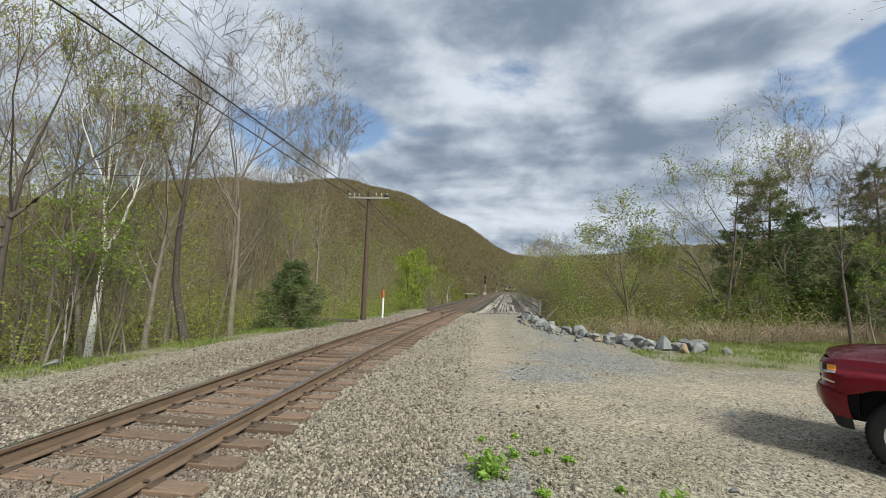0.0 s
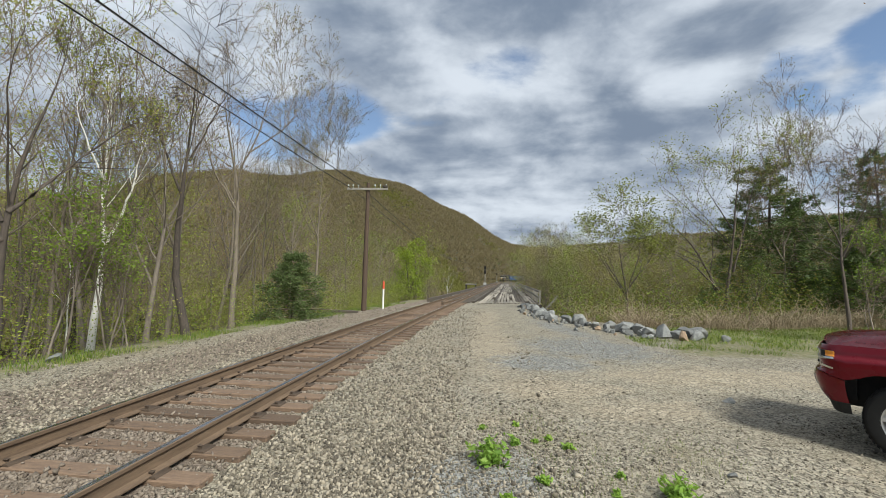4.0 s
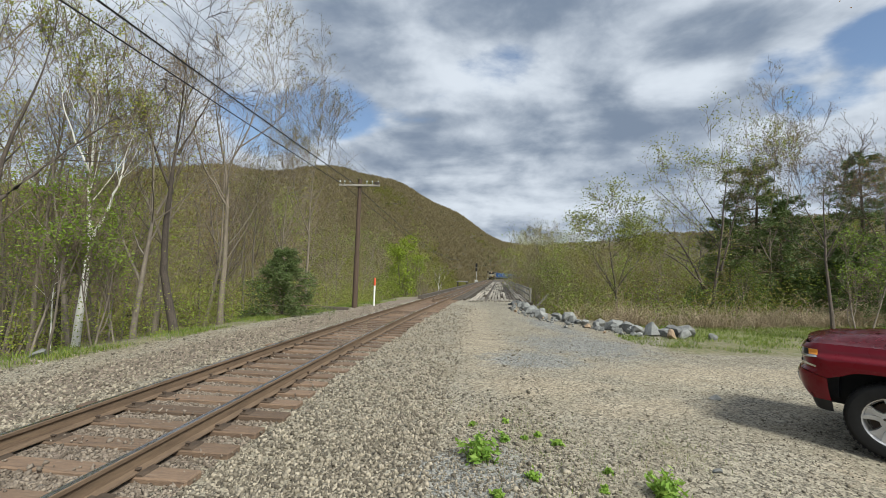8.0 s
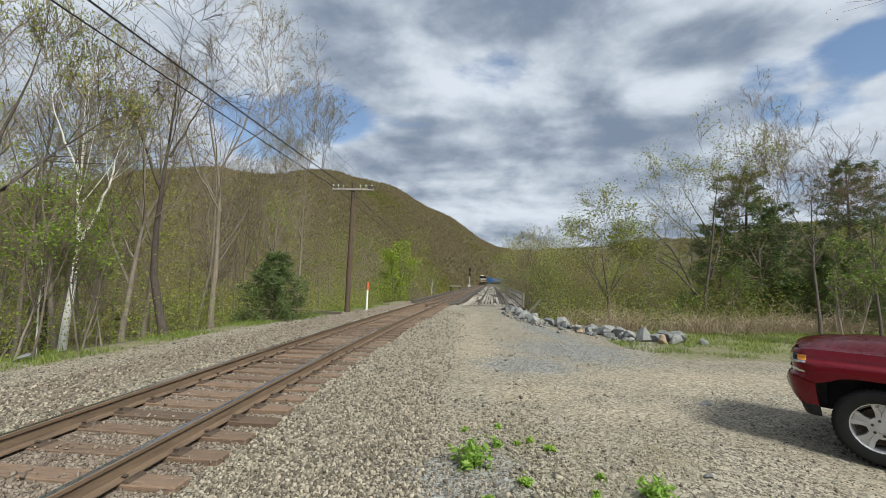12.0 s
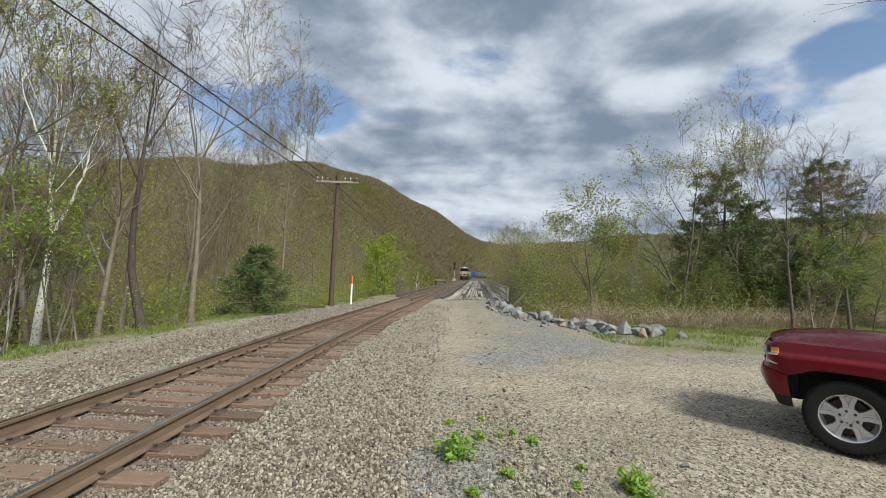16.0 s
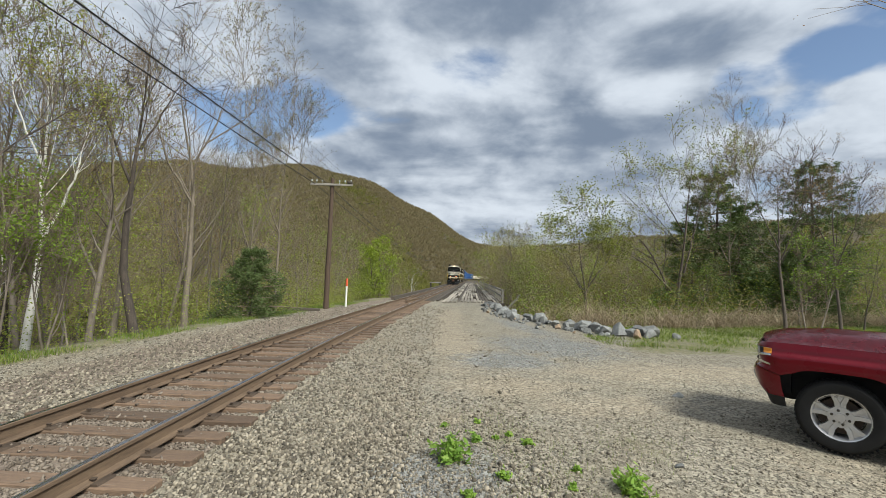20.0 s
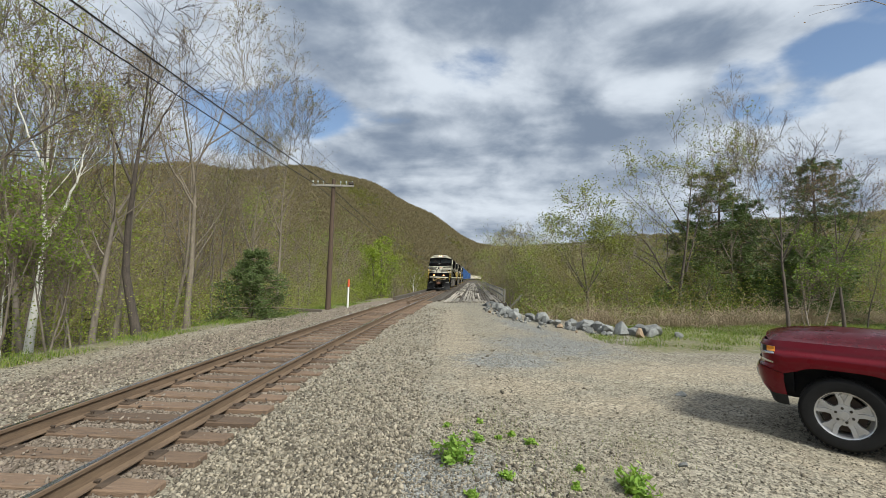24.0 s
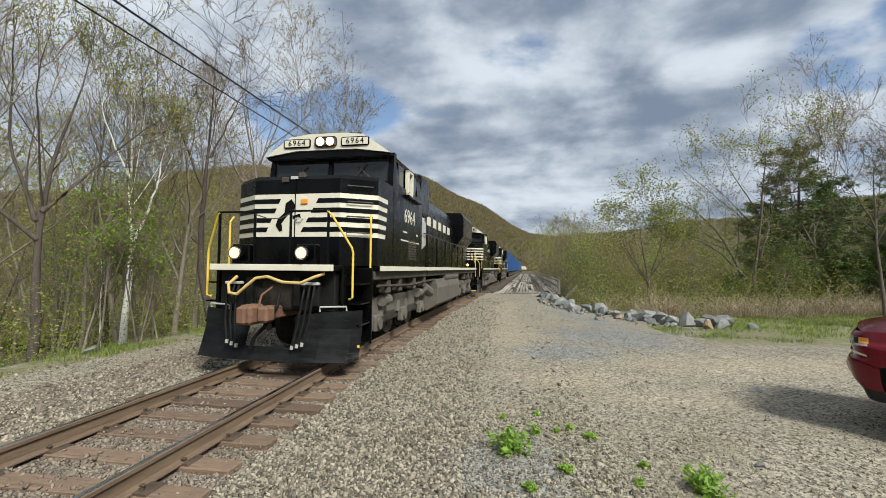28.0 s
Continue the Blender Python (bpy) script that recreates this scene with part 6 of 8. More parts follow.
    box(bm, -0.26, 0.26, 2.02, 2.08, 4.29, 4.53, 0.05)
    case = P("headlight", bm, GRIME, "twin headlight between the number boards")
    for x in (-0.115, 0.115):
        bm = bmesh.new()
        disc(bm, (x, 2.015, 4.41), (0, 1, 0), 0.10, 0.02, 18)
        P("lens", bm, CHROME, "silvery reflector", case)
        bm = bmesh.new()
        disc(bm, (x, 2.0, 4.41), (0, 1, 0), 0.088, 0.014, 16)
        P("bulb", bm, LAMP_GLOW, "glowing warm headlamp", case)
    for x in (-0.68, 0.68):
        bm = bmesh.new()
        box(bm, x - 0.32, x + 0.32, 2.035, 2.065, 4.30, 4.50, 0.03)
        board = P("number_board", bm, BLACK, "framed number board")
        bm = bmesh.new()
        box(bm, x - 0.295, x + 0.295, 2.025, 2.036, 4.322, 4.478, 0.004)
        P("face", bm, CREAM, "cream face", board)
        if number:
            part("road_number", text_mesh(number, 0.175, BLACK, 0.003, 1.25), None, board, "dark digits", at=pose(x, 2.021, 4.40, 90, 0, 0))
        else:
            bm = bmesh.new()
            for k in range(4):
                box(bm, x - 0.21 + 0.12 * k, x - 0.14 + 0.12 * k, 2.02, 2.026, 4.34, 4.46)
            P("road_number", bm, BLACK, "", board)
    # roof things
    bm = bmesh.new()
    box(bm, -0.75, -0.15, 2.6, 3.4, 4.60, 4.64, 0.01)
    grab(bm, (-0.9, 2.35, 4.57), (-0.3, 2.35, 4.6), (0, 0, 0.09))
    grab(bm, (0.2, 2.35, 4.6), (0.7, 2.35, 4.58), (0, 0, 0.09))
    disc(bm, (0.55, 3.2, 4.63), (0, 0, 1), 0.13, 0.10, 14)
    P("roof_fittings", bm, BLACK)
    bm = bmesh.new()
    for k in range(3):
        tube(bm, [(-0.3 + 0.12 * k, 6.4, 4.5), (-0.3 + 0.12 * k, 6.0 - 0.08 * k, 4.52)], [0.03, 0.08], 10)
    P("horn", bm, GRIME)
    # louvre, road number and small lettering on the cab side
    for side in (-1, 1):
        bm = bmesh.new()
        for row in range(8):
            for col in range(3):
                box(bm, side * 1.488, side * 1.503, 3.55 + 0.27 * col, 3.75 + 0.27 * col, 1.88 + 0.062 * row, 1.915 + 0.062 * row)
        P("louvre", bm, GRIME, "rows of louvre slots")
        if number:
            part("road_number", text_mesh(number, 0.48, CREAM, 0.003, 1.05), None, loco, "cream road number", at=pose(side * 1.494, 3.65, 2.90, 90, 0, 90 * side))
        bm = bmesh.new()
        for y0, y1 in ((3.05, 3.12), (3.16, 3.42), (4.3, 4.45)):
            box(bm, side * 1.489, side * 1.493, y0, y1, 2.50, 2.54)
        box(bm, side * 1.489, side * 1.496, 2.9, 4.6, 2.30, 2.33)
        P("small_lettering", bm, CREAM)
    # hood
    bm = bmesh.new()
    loft(bm, [[(-x, y, 1.70), (x, y, 1.70), (x, y, 3.85), (x * 0.82, y, 4.18), (-x * 0.82, y, 4.18), (-x, y, 3.85)] for x, y in ((0.93, 4.95), (0.93, length - 1.35))])
    P("hood", bm, BLACK, "long black engine hood")
    bm = bmesh.new()
    box(bm, -1.44, 1.44, 4.98, 6.1, 3.2, 4.32, 0.06)
    P("blower_box", bm, BLACK)
    for side in (-1, 1):
        for k, y in enumerate(np.arange(6.25, 13.6, 0.92)):
            bm = bmesh.new()
            box(bm, side * 0.93, side * 0.955, y, y + 0.86, 1.82, 3.62, 0.012)
            door = P("hood_door", bm, BLACK)
            bm = bmesh.new()
            box(bm, side * 0.955, side * 0.985, y + 0.06, y + 0.09, 2.5, 2.8, 0.006)
            P("latch", bm, GRIME, "", door)
        bm = bmesh.new()
        for k in range(6):
            box(bm, side * 0.957, side * 0.963, 6.9 + 1.02 * k, 7.5 + 1.02 * k, 3.18, 3.5)
        P("lettering", bm, CREAM, "row of large cream lettering bars")
        bm = bmesh.new()
        prism(bm, [(5.25, 2.2), (5.75, 2.35), (5.75, 3.0), (5.25, 3.15)], 0, side * 1.0, side * 1.42)
        P("filter_hatch", bm, PALE_STEEL if number else GRIME, "pale grey intake hatch")
    wide = 1.38 if rear_wide else 1.52
    bm = bmesh.new()
    loft(bm, [[(-0.95, y, 2.7), (0.95, y, 2.7), (wide, y, 3.25), (wide, y, 4.25), (wide * 0.9, y, 4.42), (-wide * 0.9, y, 4.42), (-wide, y, 4.25), (-wide, y, 3.25)] for y in (14.2, length - 2.0)])
    P("radiator", bm, BLACK, "wide dark radiator housing")
    for side in (-1, 1):
        bm = bmesh.new()
        for k in range(16):
            box(bm, side * wide, side * (wide + 0.02), 14.35 + 0.22 * k, 14.42 + 0.22 * k, 3.32, 4.18)
        P("radiator_grille", bm, GRIME)
    bm = bmesh.new()
    for y in (7.6, 9.8, 15.0, 16.2, 17.2):
        disc(bm, (0, y, 4.22 if y < 14 else 4.46), (0, 0, 1), 0.45, 0.12, 18)
    box(bm, -0.5, 0.5, 11.2, 12.6, 4.18, 4.4, 0.05)
    P("roof_fans", bm, GRIME)
    # tank, reservoirs and trucks
    bm = bmesh.new()
    loft(bm, [[(-1.38, y, 1.30), (-1.46, y, 1.0), (-1.40, y, 0.45), (-1.1, y, 0.26), (1.1, y, 0.26), (1.40, y, 0.45), (1.46, y, 1.0), (1.38, y, 1.30)] for y in (7.4, 7.5, 12.4, 12.5)])
    P("fuel_tank", bm, DUST, "dusty grey fuel tank")
    for side in (-1, 1):
        bm = bmesh.new()
        tube(bm, [(side * 1.28, 9.0, 1.36), (side * 1.28, 9.1, 1.36), (side * 1.28, 12.2, 1.36), (side * 1.28, 12.3, 1.36)], [0.08, 0.18, 0.18, 0.08], 14)
        P("air_reservoir", bm, DUST)
        for y in (2.2, 3.1, 4.4, 5.6, 14.6, 16.0, 17.4):
            bm = bmesh.new()
            box(bm, side * 1.2, side * 1.42, y, y + 0.22, 1.12, 1.42, 0.02)
            P("frame_bracket", bm, GRIME)
        bm = bmesh.new()
        tube(bm, [(side * 1.4, 1.6, 1.3), (side * 1.42, 4.0, 1.24), (side * 1.4, 7.2, 1.3)], 0.03, 6)
        P("air_pipe", bm, GRIME)
        bm = bmesh.new()
        tube(bm, [(side * 1.3, 5.9, 1.1), (side * 1.3, 6.9, 0.9)], 0.16, 10)
        P("blower_duct", bm, DUST)
    bogie(loco, 4.05, True, wheels)
    bogie(loco, length - 4.05, True, wheels)
    bm = bmesh.new()
    box(bm, -0.13, 0.13, length - 0.9, length + 0.55, 0.78, 1.0, 0.03)
    P("rear_coupler", bm, RUSTY, "rust-brown coupler")
    return loco, wheels, length


def freight_car(label, paint, height, ribs, marks):
    """A freight car with ribbed sides, ends with ladders, and two four-wheel trucks; its end stands at y 0."""
    length = 15.6
    car = thing("freight_car", pose(0, 0, 0), label, "freight car", "cars of the train")
    keep = []
    bm = bmesh.new()
    box(bm, -1.35, 1.35, 0.2, length - 0.2, 1.05, 1.32, 0.02)
    box(bm, -0.3, 0.3, -0.35, length + 0.35, 0.82, 1.08, 0.02)
    part("underframe", bm, GRIME, car)
    bm = bmesh.new()
    loft(bm, [[(-1.42, y, 1.32), (1.42, y, 1.32), (1.48, y, 1.6), (1.48, y, height - 0.35), (1.30, y, height), (-1.30, y, height), (-1.48, y, height - 0.35), (-1.48, y, 1.6)] for y in (0.5, length - 0.5)])
    part("body", bm, paint, car)
    for side in (-1, 1):
        for y in np.linspace(0.62, length - 0.62, ribs):
            bm = bmesh.new()
            box(bm, side * 1.478, side * 1.55, y - 0.05, y + 0.05, 1.35, height - 0.3, 0.01)
            part("rib", bm, paint, car)
        bm = bmesh.new()
        box(bm, side * 1.40, side * 1.56, 0.5, length - 0.5, height - 0.36, height - 0.24, 0.015)
        box(bm, side * 1.40, side * 1.56, 0.5, length - 0.5, 1.26, 1.42, 0.015)
        part("chord", bm, paint, car)
        if marks:
            bm = bmesh.new()
            for k in range(3):
                box(bm, side * 1.481, side * 1.49, 2.2 + 4.6 * k, 3.0 + 4.6 * k, 2.9, 3.7)
            part("marking", bm, CREAM, car, "pale lettering panel")
    bm = bmesh.new()
    for x in (0.85, 1.25):
        tube(bm, [(x, 0.44, 1.2), (x, 0.44, height)], 0.018, 6)
    for z in np.arange(1.4, height, 0.35):
        tube(bm, [(0.85, 0.44, z), (1.25, 0.44, z)], 0.013, 5)
    part("ladder", bm, CREAM, car, "pale end ladder")
    bogie(car, 2.3, False, keep)
    bogie(car, length - 2.3, False, keep)
    return car, length


def shift_parts(owner, dy):
    for o in owner.children:
        o.matrix_basis = Matrix.Translation((0, dy, 0)) @ o.matrix_basis


def build_train():
    """Three locomotives, then blue and pale freight cars. Gives each with its distance behind the train's front, and the lead wheels."""
    made = []
    first, wheels, length = locomotive("black freight locomotive with cream nose stripes and lit headlights", "6964")
    shift_parts(first, -length / 2)
    second, _, _ = locomotive("dusty black freight locomotive coupled behind the first", "", False)
    shift_parts(second, -length / 2)
    third = copy_thing(second, pose(0, 0, 0))
    made += [(first, 0.0, length), (second, 21.0, length), (third, 42.6, length)]
    at = 63.8
    car, n = freight_car("blue ribbed freight car with pale panels", BLUE, 4.75, 12, True)
    shift_parts(car, -n / 2)
    for k in range(11):
        made.append((car if k == 0 else copy_thing(car, pose(0, 0, 0)), at, n))
        at += n + 0.9
    pale, n = freight_car("pale tan freight car at the rear of the train", TAN_CAR, 3.6, 9, False)
    shift_parts(pale, -n / 2)
    for k in range(5):
        made.append((pale if k == 0 else copy_thing(pale, pose(0, 0, 0)), at, n))
        at += n + 0.9
    return made, wheels


CARS, LEAD_WHEELS = build_train()

# ---------- pickup truck ----------
RED = Nodes("deep_red_car_paint", 0.2)
RED.colour(RED.mix(RED.span(RED.noise(0.8, 5), 0.3, 0.7), (0.108, 0.0009, 0.006), (0.132, 0.0014, 0.008)))
RED.bsdf.inputs["Coat Weight"].default_value, RED.bsdf.inputs["Coat Roughness"].default_value = 0.7, 0.04
RED.bsdf.inputs["Specular IOR Level"].default_value = 0.08
RED.rough(RED.span(RED.noise(2.5, 6), 0.3, 0.7, 0.2, 0.34))
RED = RED.mat
TYRE = worn("black_tyre_rubber", (0.004, 0.004, 0.004), (0.011, 0.0105, 0.01), 10.0, 0.85, 0, 0.15, dirt=(0.06, 0.054, 0.045), dirt_at=(0.66, 0.95))
ALLOY = worn("silver_alloy", (0.52, 0.52, 0.53), (0.62, 0.62, 0.62), 6.0, 0.35, 0.7, 0.04, dirt=(0.3, 0.28, 0.25), dirt_at=(0.7, 0.95))
TRIM_BLACK = plain("black_plastic", (0.006, 0.006, 0.0065), 0.7)
LAMP_CLEAR = plain("clear_lamp_glass", (0.5, 0.5, 0.52), 0.1, 0.6)
GLASS = Nodes("tinted_glass", 0.04)
GLASS.colour(GLASS.mix(GLASS.noise(2.0), (0.02, 0.026, 0.03), (0.045, 0.055, 0.06)))
GLASS = GLASS.mat


def road_wheel(truck, x, y, side):
    """A tyre and its alloy rim with five split spokes and six nuts."""
    hub = part("wheel", bmesh.new(), TYRE, truck, "black tyre on a silver alloy rim", at=pose(x, y, 0.41))
    bm = bmesh.new()
    profile = [(0.262, -0.12), (0.315, -0.135), (0.37, -0.13), (0.398, -0.105), (0.41, -0.06), (0.41, 0.06), (0.398, 0.105), (0.37, 0.13), (0.315, 0.135), (0.262, 0.12)]
    n = 48
    rings = [[bm.verts.new((r * math.cos(a), w, r * math.sin(a))) for r, w in profile] for a in (2 * math.pi * k / n for k in range(n))]
    for k in range(n):
        for j in range(len(profile) - 1):
            bm.faces.new((rings[k][j], rings[k][j + 1], rings[(k + 1) % n][j + 1], rings[(k + 1) % n][j]))
    for k in range(n):
        for row, w in enumerate((-0.085, 0.0, 0.085)):
            a = 2 * math.pi * (k + 0.5 * (row % 2)) / n
            box(bm, -0.014, 0.014, w - 0.034, w + 0.034, 0.404, 0.4115, 0, Matrix.Rotation(a, 4, "Y"))
    part("tyre", bm, TYRE, hub, smooth=True)
    out = side
    bm = bmesh.new()
    profile = [(0.238, -0.118), (0.245, -0.10), (0.225, -0.07), (0.215, 0.05), (0.235, 0.10), (0.247, 0.112), (0.240, 0.122), (0.225, 0.112), (0.205, 0.06), (0.205, -0.09)]
    rings = [[bm.verts.new((r * math.cos(a), w * out, r * math.sin(a))) for r, w in profile] for a in (2 * math.pi * k / n for k in range(n))]
    m = len(profile)
    for k in range(n):
        for j in range(m):
            bm.faces.new((rings[k][j], rings[k][(j + 1) % m], rings[(k + 1) % n][(j + 1) % m], rings[(k + 1) % n][j]))
    bmesh.ops.recalc_face_normals(bm, faces=bm.faces[:])
    bmesh.ops.scale(bm, vec=(1.12, 1, 1.12), verts=bm.verts[:])
    part("rim", bm, ALLOY, hub, "silver split-spoke alloy rim", smooth=True)
    bm = bmesh.new()
    for k in range(5):
        a = 2 * math.pi * k / 5 + math.pi / 2
        for d in (-0.19, 0.19):
            p = [Vector((0.05 * math.cos(a + d * 2), 0.085 * out, 0.05 * math.sin(a + d * 2))), Vector((0.14 * math.cos(a + d * 0.9), 0.095 * out, 0.14 * math.sin(a + d * 0.9))), Vector((0.232 * math.cos(a + d * 1.35), 0.10 * out, 0.232 * math.sin(a + d * 1.35)))]
            loft(bm, [[q + Vector((-math.sin(a) * w, dy * out, math.cos(a) * w)) for w, dy in ((-0.021, 0.0), (0.021, 0.0), (0.025, -0.045), (-0.025, -0.045))] for q in p])
        web = [Vector((0.075 * math.cos(a), 0.07 * out, 0.075 * math.sin(a))), Vector((0.225 * math.cos(a), 0.075 * out, 0.225 * math.sin(a)))]
        loft(bm, [[q + Vector((-math.sin(a) * w, dy * out, math.cos(a) * w)) for w, dy in ((-wd, 0.0), (wd, 0.0), (wd, -0.03), (-wd, -0.03))] for q, wd in zip(web, (0.03, 0.05))])
    disc(bm, (0, 0.075 * out, 0), (0, 1, 0), 0.105, 0.05, 24)
    disc(bm, (0, 0.105 * out, 0), (0, 1, 0), 0.042, 0.02, 20)
    bmesh.ops.scale(bm, vec=(1.12, 1, 1.12), verts=bm.verts[:])
    part("spokes", bm, ALLOY, hub)
    bm = bmesh.new()
    for k in range(6):
        a = 2 * math.pi * k / 6 + 0.3
        disc(bm, (0.078 * math.cos(a), 0.106 * out, 0.078 * math.sin(a)), (0, 1, 0), 0.014, 0.022, 8)
    part("wheel_nuts", bm, GRIME, hub)
    bm = bmesh.new()
    disc(bm, (0, -0.02 * out, 0), (0, 1, 0), 0.2, 0.05, 24)
    part("brake_disc", bm, STEEL, hub)


def arch(cx, r, n=20):
    """A squarish wheel opening: its outline from front to back."""
    return [(cx + r * math.copysign(abs(math.cos(a)) ** 0.5, math.cos(a)), 0.41 + r * max(math.sin(a), 0.0) ** 0.5) for a in np.linspace(0.0, math.pi, n)][::-1]


def skin(bm, shape):
    for v in bm.verts:
        v.co = shape(v.co)


def body_width(x, z):
    """How wide the truck's side stands out at a place along it and at a height."""
    return float(np.interp(z, [0.3, 0.5, 0.7, 0.95, 1.03, 1.055, 1.075, 1.12, 1.2, 1.32, 1.45], [0.94, 0.975, 0.995, 1.005, 1.0, 0.982, 0.966, 0.962, 0.942, 0.935, 0.92]))


NOSE_X = ([0.40, 0.54, 0.62, 0.74, 0.84, 0.87, 0.90, 0.96, 1.02, 1.12, 1.165, 1.20], [0.68, 0.735, 0.795, 0.84, 0.85, 0.825, 0.785, 0.79, 0.802, 0.805, 0.787, 0.74])


def front_spot(s, z, off=0.0):
    """A place on the truck's front skin: s runs along one flank (0 to 1), round the corner to the middle of the front (2) and on to the other flank (4)."""
    side = 1 if s <= 2 else -1
    s = s if s <= 2 else 4 - s
    front = float(np.interp(z, *NOSE_X))
    if s <= 1:
        x = -0.75 + 1.15 * s
        return Vector((x, side * (body_width(x, z) + off), z))
    a = (s - 1) * math.pi / 2
    x = 0.40 + (front + off - 0.40) * math.sin(a) ** 0.42
    return Vector((x, side * (body_width(x, z) + off) * max(math.cos(a), 0.0) ** 0.40, z))


def front_sheet(columns, low, high, rows=10, off=0.0, thick=0.012):
    """A sheet of the front skin between two height lines; low and high are functions of the place on the skin."""
    bm = bmesh.new()
    grid = []
    for s in columns:
        z0, z1 = low(s), high(s)
        grid.append([bm.verts.new(front_spot(s, z0 + (z1 - z0) * k / rows, off)) for k in range(rows + 1)])
    for a, b in zip(grid, grid[1:]):
        for k in range(rows):
            bm.faces.new((a[k], b[k], b[k + 1], a[k + 1]))
    bmesh.ops.recalc_face_normals(bm, faces=bm.faces[:])
    mid = sum((f.calc_center_median().y * f.normal.y for f in bm.faces), 0.0)
    if mid < 0:
        bmesh.ops.reverse_faces(bm, faces=bm.faces[:])
    bmesh.ops.solidify(bm, geom=bm.faces[:], thickness=thick)
    return bm


def pickup():
    truck = thing("pickup_truck", pose(5.20, 5.73, float(ground_z(5.20, 5.73)) + 0.005, 0, 0, 138), "deep red crew-cab pickup truck parked on the gravel lot", "pickup truck")
    P = lambda name, bm, mat, label="", parent=truck, smooth=False: part(name, bm, mat, parent, label, smooth)

    def side_panel(outline, name, label=""):
        """A body side on both flanks: an outline in length and height, cut fine and bent to the body's form."""
        for side in (1, -1):
            bm = bmesh.new()
            prism(bm, outline, 1, 0.80, 1.0)
            for x in np.arange(-4.8, 1.0, 0.12):
                bmesh.ops.bisect_plane(bm, geom=bm.verts[:] + bm.edges[:] + bm.faces[:], plane_co=(x, 0, 0), plane_no=(1, 0, 0))
            for z in (0.5, 0.6, 0.75, 0.9, 0.98, 1.03, 1.08, 1.15, 1.2, 1.26, 1.32):
                bmesh.ops.bisect_plane(bm, geom=bm.verts[:] + bm.edges[:] + bm.faces[:], plane_co=(0, 0, z), plane_no=(0, 0, 1))
            skin(bm, lambda c: Vector((c.x, side * (body_width(c.x, c.z) - (0.2 if c.y < 0.9 else 0.0)), c.z)))
            bmesh.ops.recalc_face_normals(bm, faces=bm.faces[:])
            P(name, bm, RED, label, smooth=True)

    # front skin: fenders with wheel openings, bumper and air dam
    def place_x(s):
        return front_spot(s if s <= 2 else 4 - s, 0.8).x

    def seam(s):
        """Line between bumper and fender."""
        return float(np.interp(place_x(s), [0.5, 0.74, 0.89], [0.79, 0.865, 0.88]))

    def opening(s):
        x = place_x(s)
        if x > 0.5:
            return seam(s)
        if x < -0.5:
            return 0.42
        return 0.41 + 0.5 * max(1 - abs(x / 0.5) ** 4, 0.0) ** 0.25

    flank = [(x + 0.75) / 1.15 for x in list(np.linspace(-0.75, -0.52, 4)) + [-0.501] + [0.5 * math.copysign(abs(math.cos(a)) ** 0.5, -math.cos(a)) for a in np.linspace(0.0, math.pi * 0.70, 18)] if x <= 0.395]
    corner = [1 + k / 26.0 for k in range(0, 27)]
    half = flank + corner
    round_all = half + [4 - s for s in reversed(half)]
    P("fender", front_sheet(round_all, opening, lambda s: 1.195 if s < 1 or s > 3 else 1.195 - 0.02 * math.sin((s - 1) * math.pi / 2), 22), RED, "red front fenders with squared wheel openings", smooth=True)
    behind = [s for s in round_all if place_x(s) > 0.495]
    P("bumper", front_sheet(behind, lambda s: 0.545, lambda s: seam(s) - 0.008, 8), RED, "body-coloured red front bumper", smooth=True)
    P("air_dam", front_sheet(behind, lambda s: 0.42 + 0.03 * max(0.0, 0.64 - place_x(s)), lambda s: 0.54, 4, -0.01), TRIM_BLACK, "black lower air dam", smooth=True)
    for side in (0, 1):
        turn_s = (lambda s: s) if side == 0 else (lambda s: 4 - s)
        spots = lambda a, b, n=8: [turn_s(a + (b - a) * k / n) for k in range(n + 1)]
        at_x = lambda x: next(1 + k / 400 for k in range(400) if front_spot(1 + k / 400, 1.08).x >= x)
        head = P("headlight", front_sheet(spots(at_x(0.63), 1.75, 14), lambda s: 1.032, lambda s: 1.118, 3, 0.004), LAMP_CLEAR, "clear headlight with dark housing", smooth=True)
        P("amber_corner", front_sheet(spots(at_x(0.615), at_x(0.695), 5), lambda s: 1.056, lambda s: 1.116, 3, 0.009), ORANGE, "amber corner lamp", head)
        P("lamp_housing", front_sheet(spots(at_x(0.697), at_x(0.74), 5), lambda s: 1.05, lambda s: 1.116, 3, 0.009), TRIM_BLACK, "dark lamp housing", head)
        P("bright_strip", front_sheet(spots(at_x(0.62), 1.75, 12), lambda s: 1.018 + 0.03 * max(0.0, 0.74 - place_x(s)) * 4, lambda s: 1.036 + 0.03 * max(0.0, 0.74 - place_x(s)) * 4, 2, 0.008), CHROME, "bright strip under the lamp", head)
        # the lower strip is no trim: a pale reflection, laid on as chrome
        P("lower_strip", front_sheet(spots(at_x(0.64), 1.75, 12), lambda s: 0.925 - 0.16 * max(0.0, 0.76 - place_x(s)), lambda s: 0.952 - 0.22 * max(0.0, 0.76 - place_x(s)), 2, 0.005), CHROME, "thin chrome strip drawn for a pale reflection in the paint", head)
        P("fog_lamp", front_sheet(spots(at_x(0.78), 1.72, 8), lambda s: 0.69, lambda s: 0.79, 3, 0.006), LAMP_CLEAR, "pale fog lamp")
    side_panel([(-0.76, 0.40), (-0.76, 1.20), (-2.02, 1.30), (-2.02, 0.40)], "front_door")
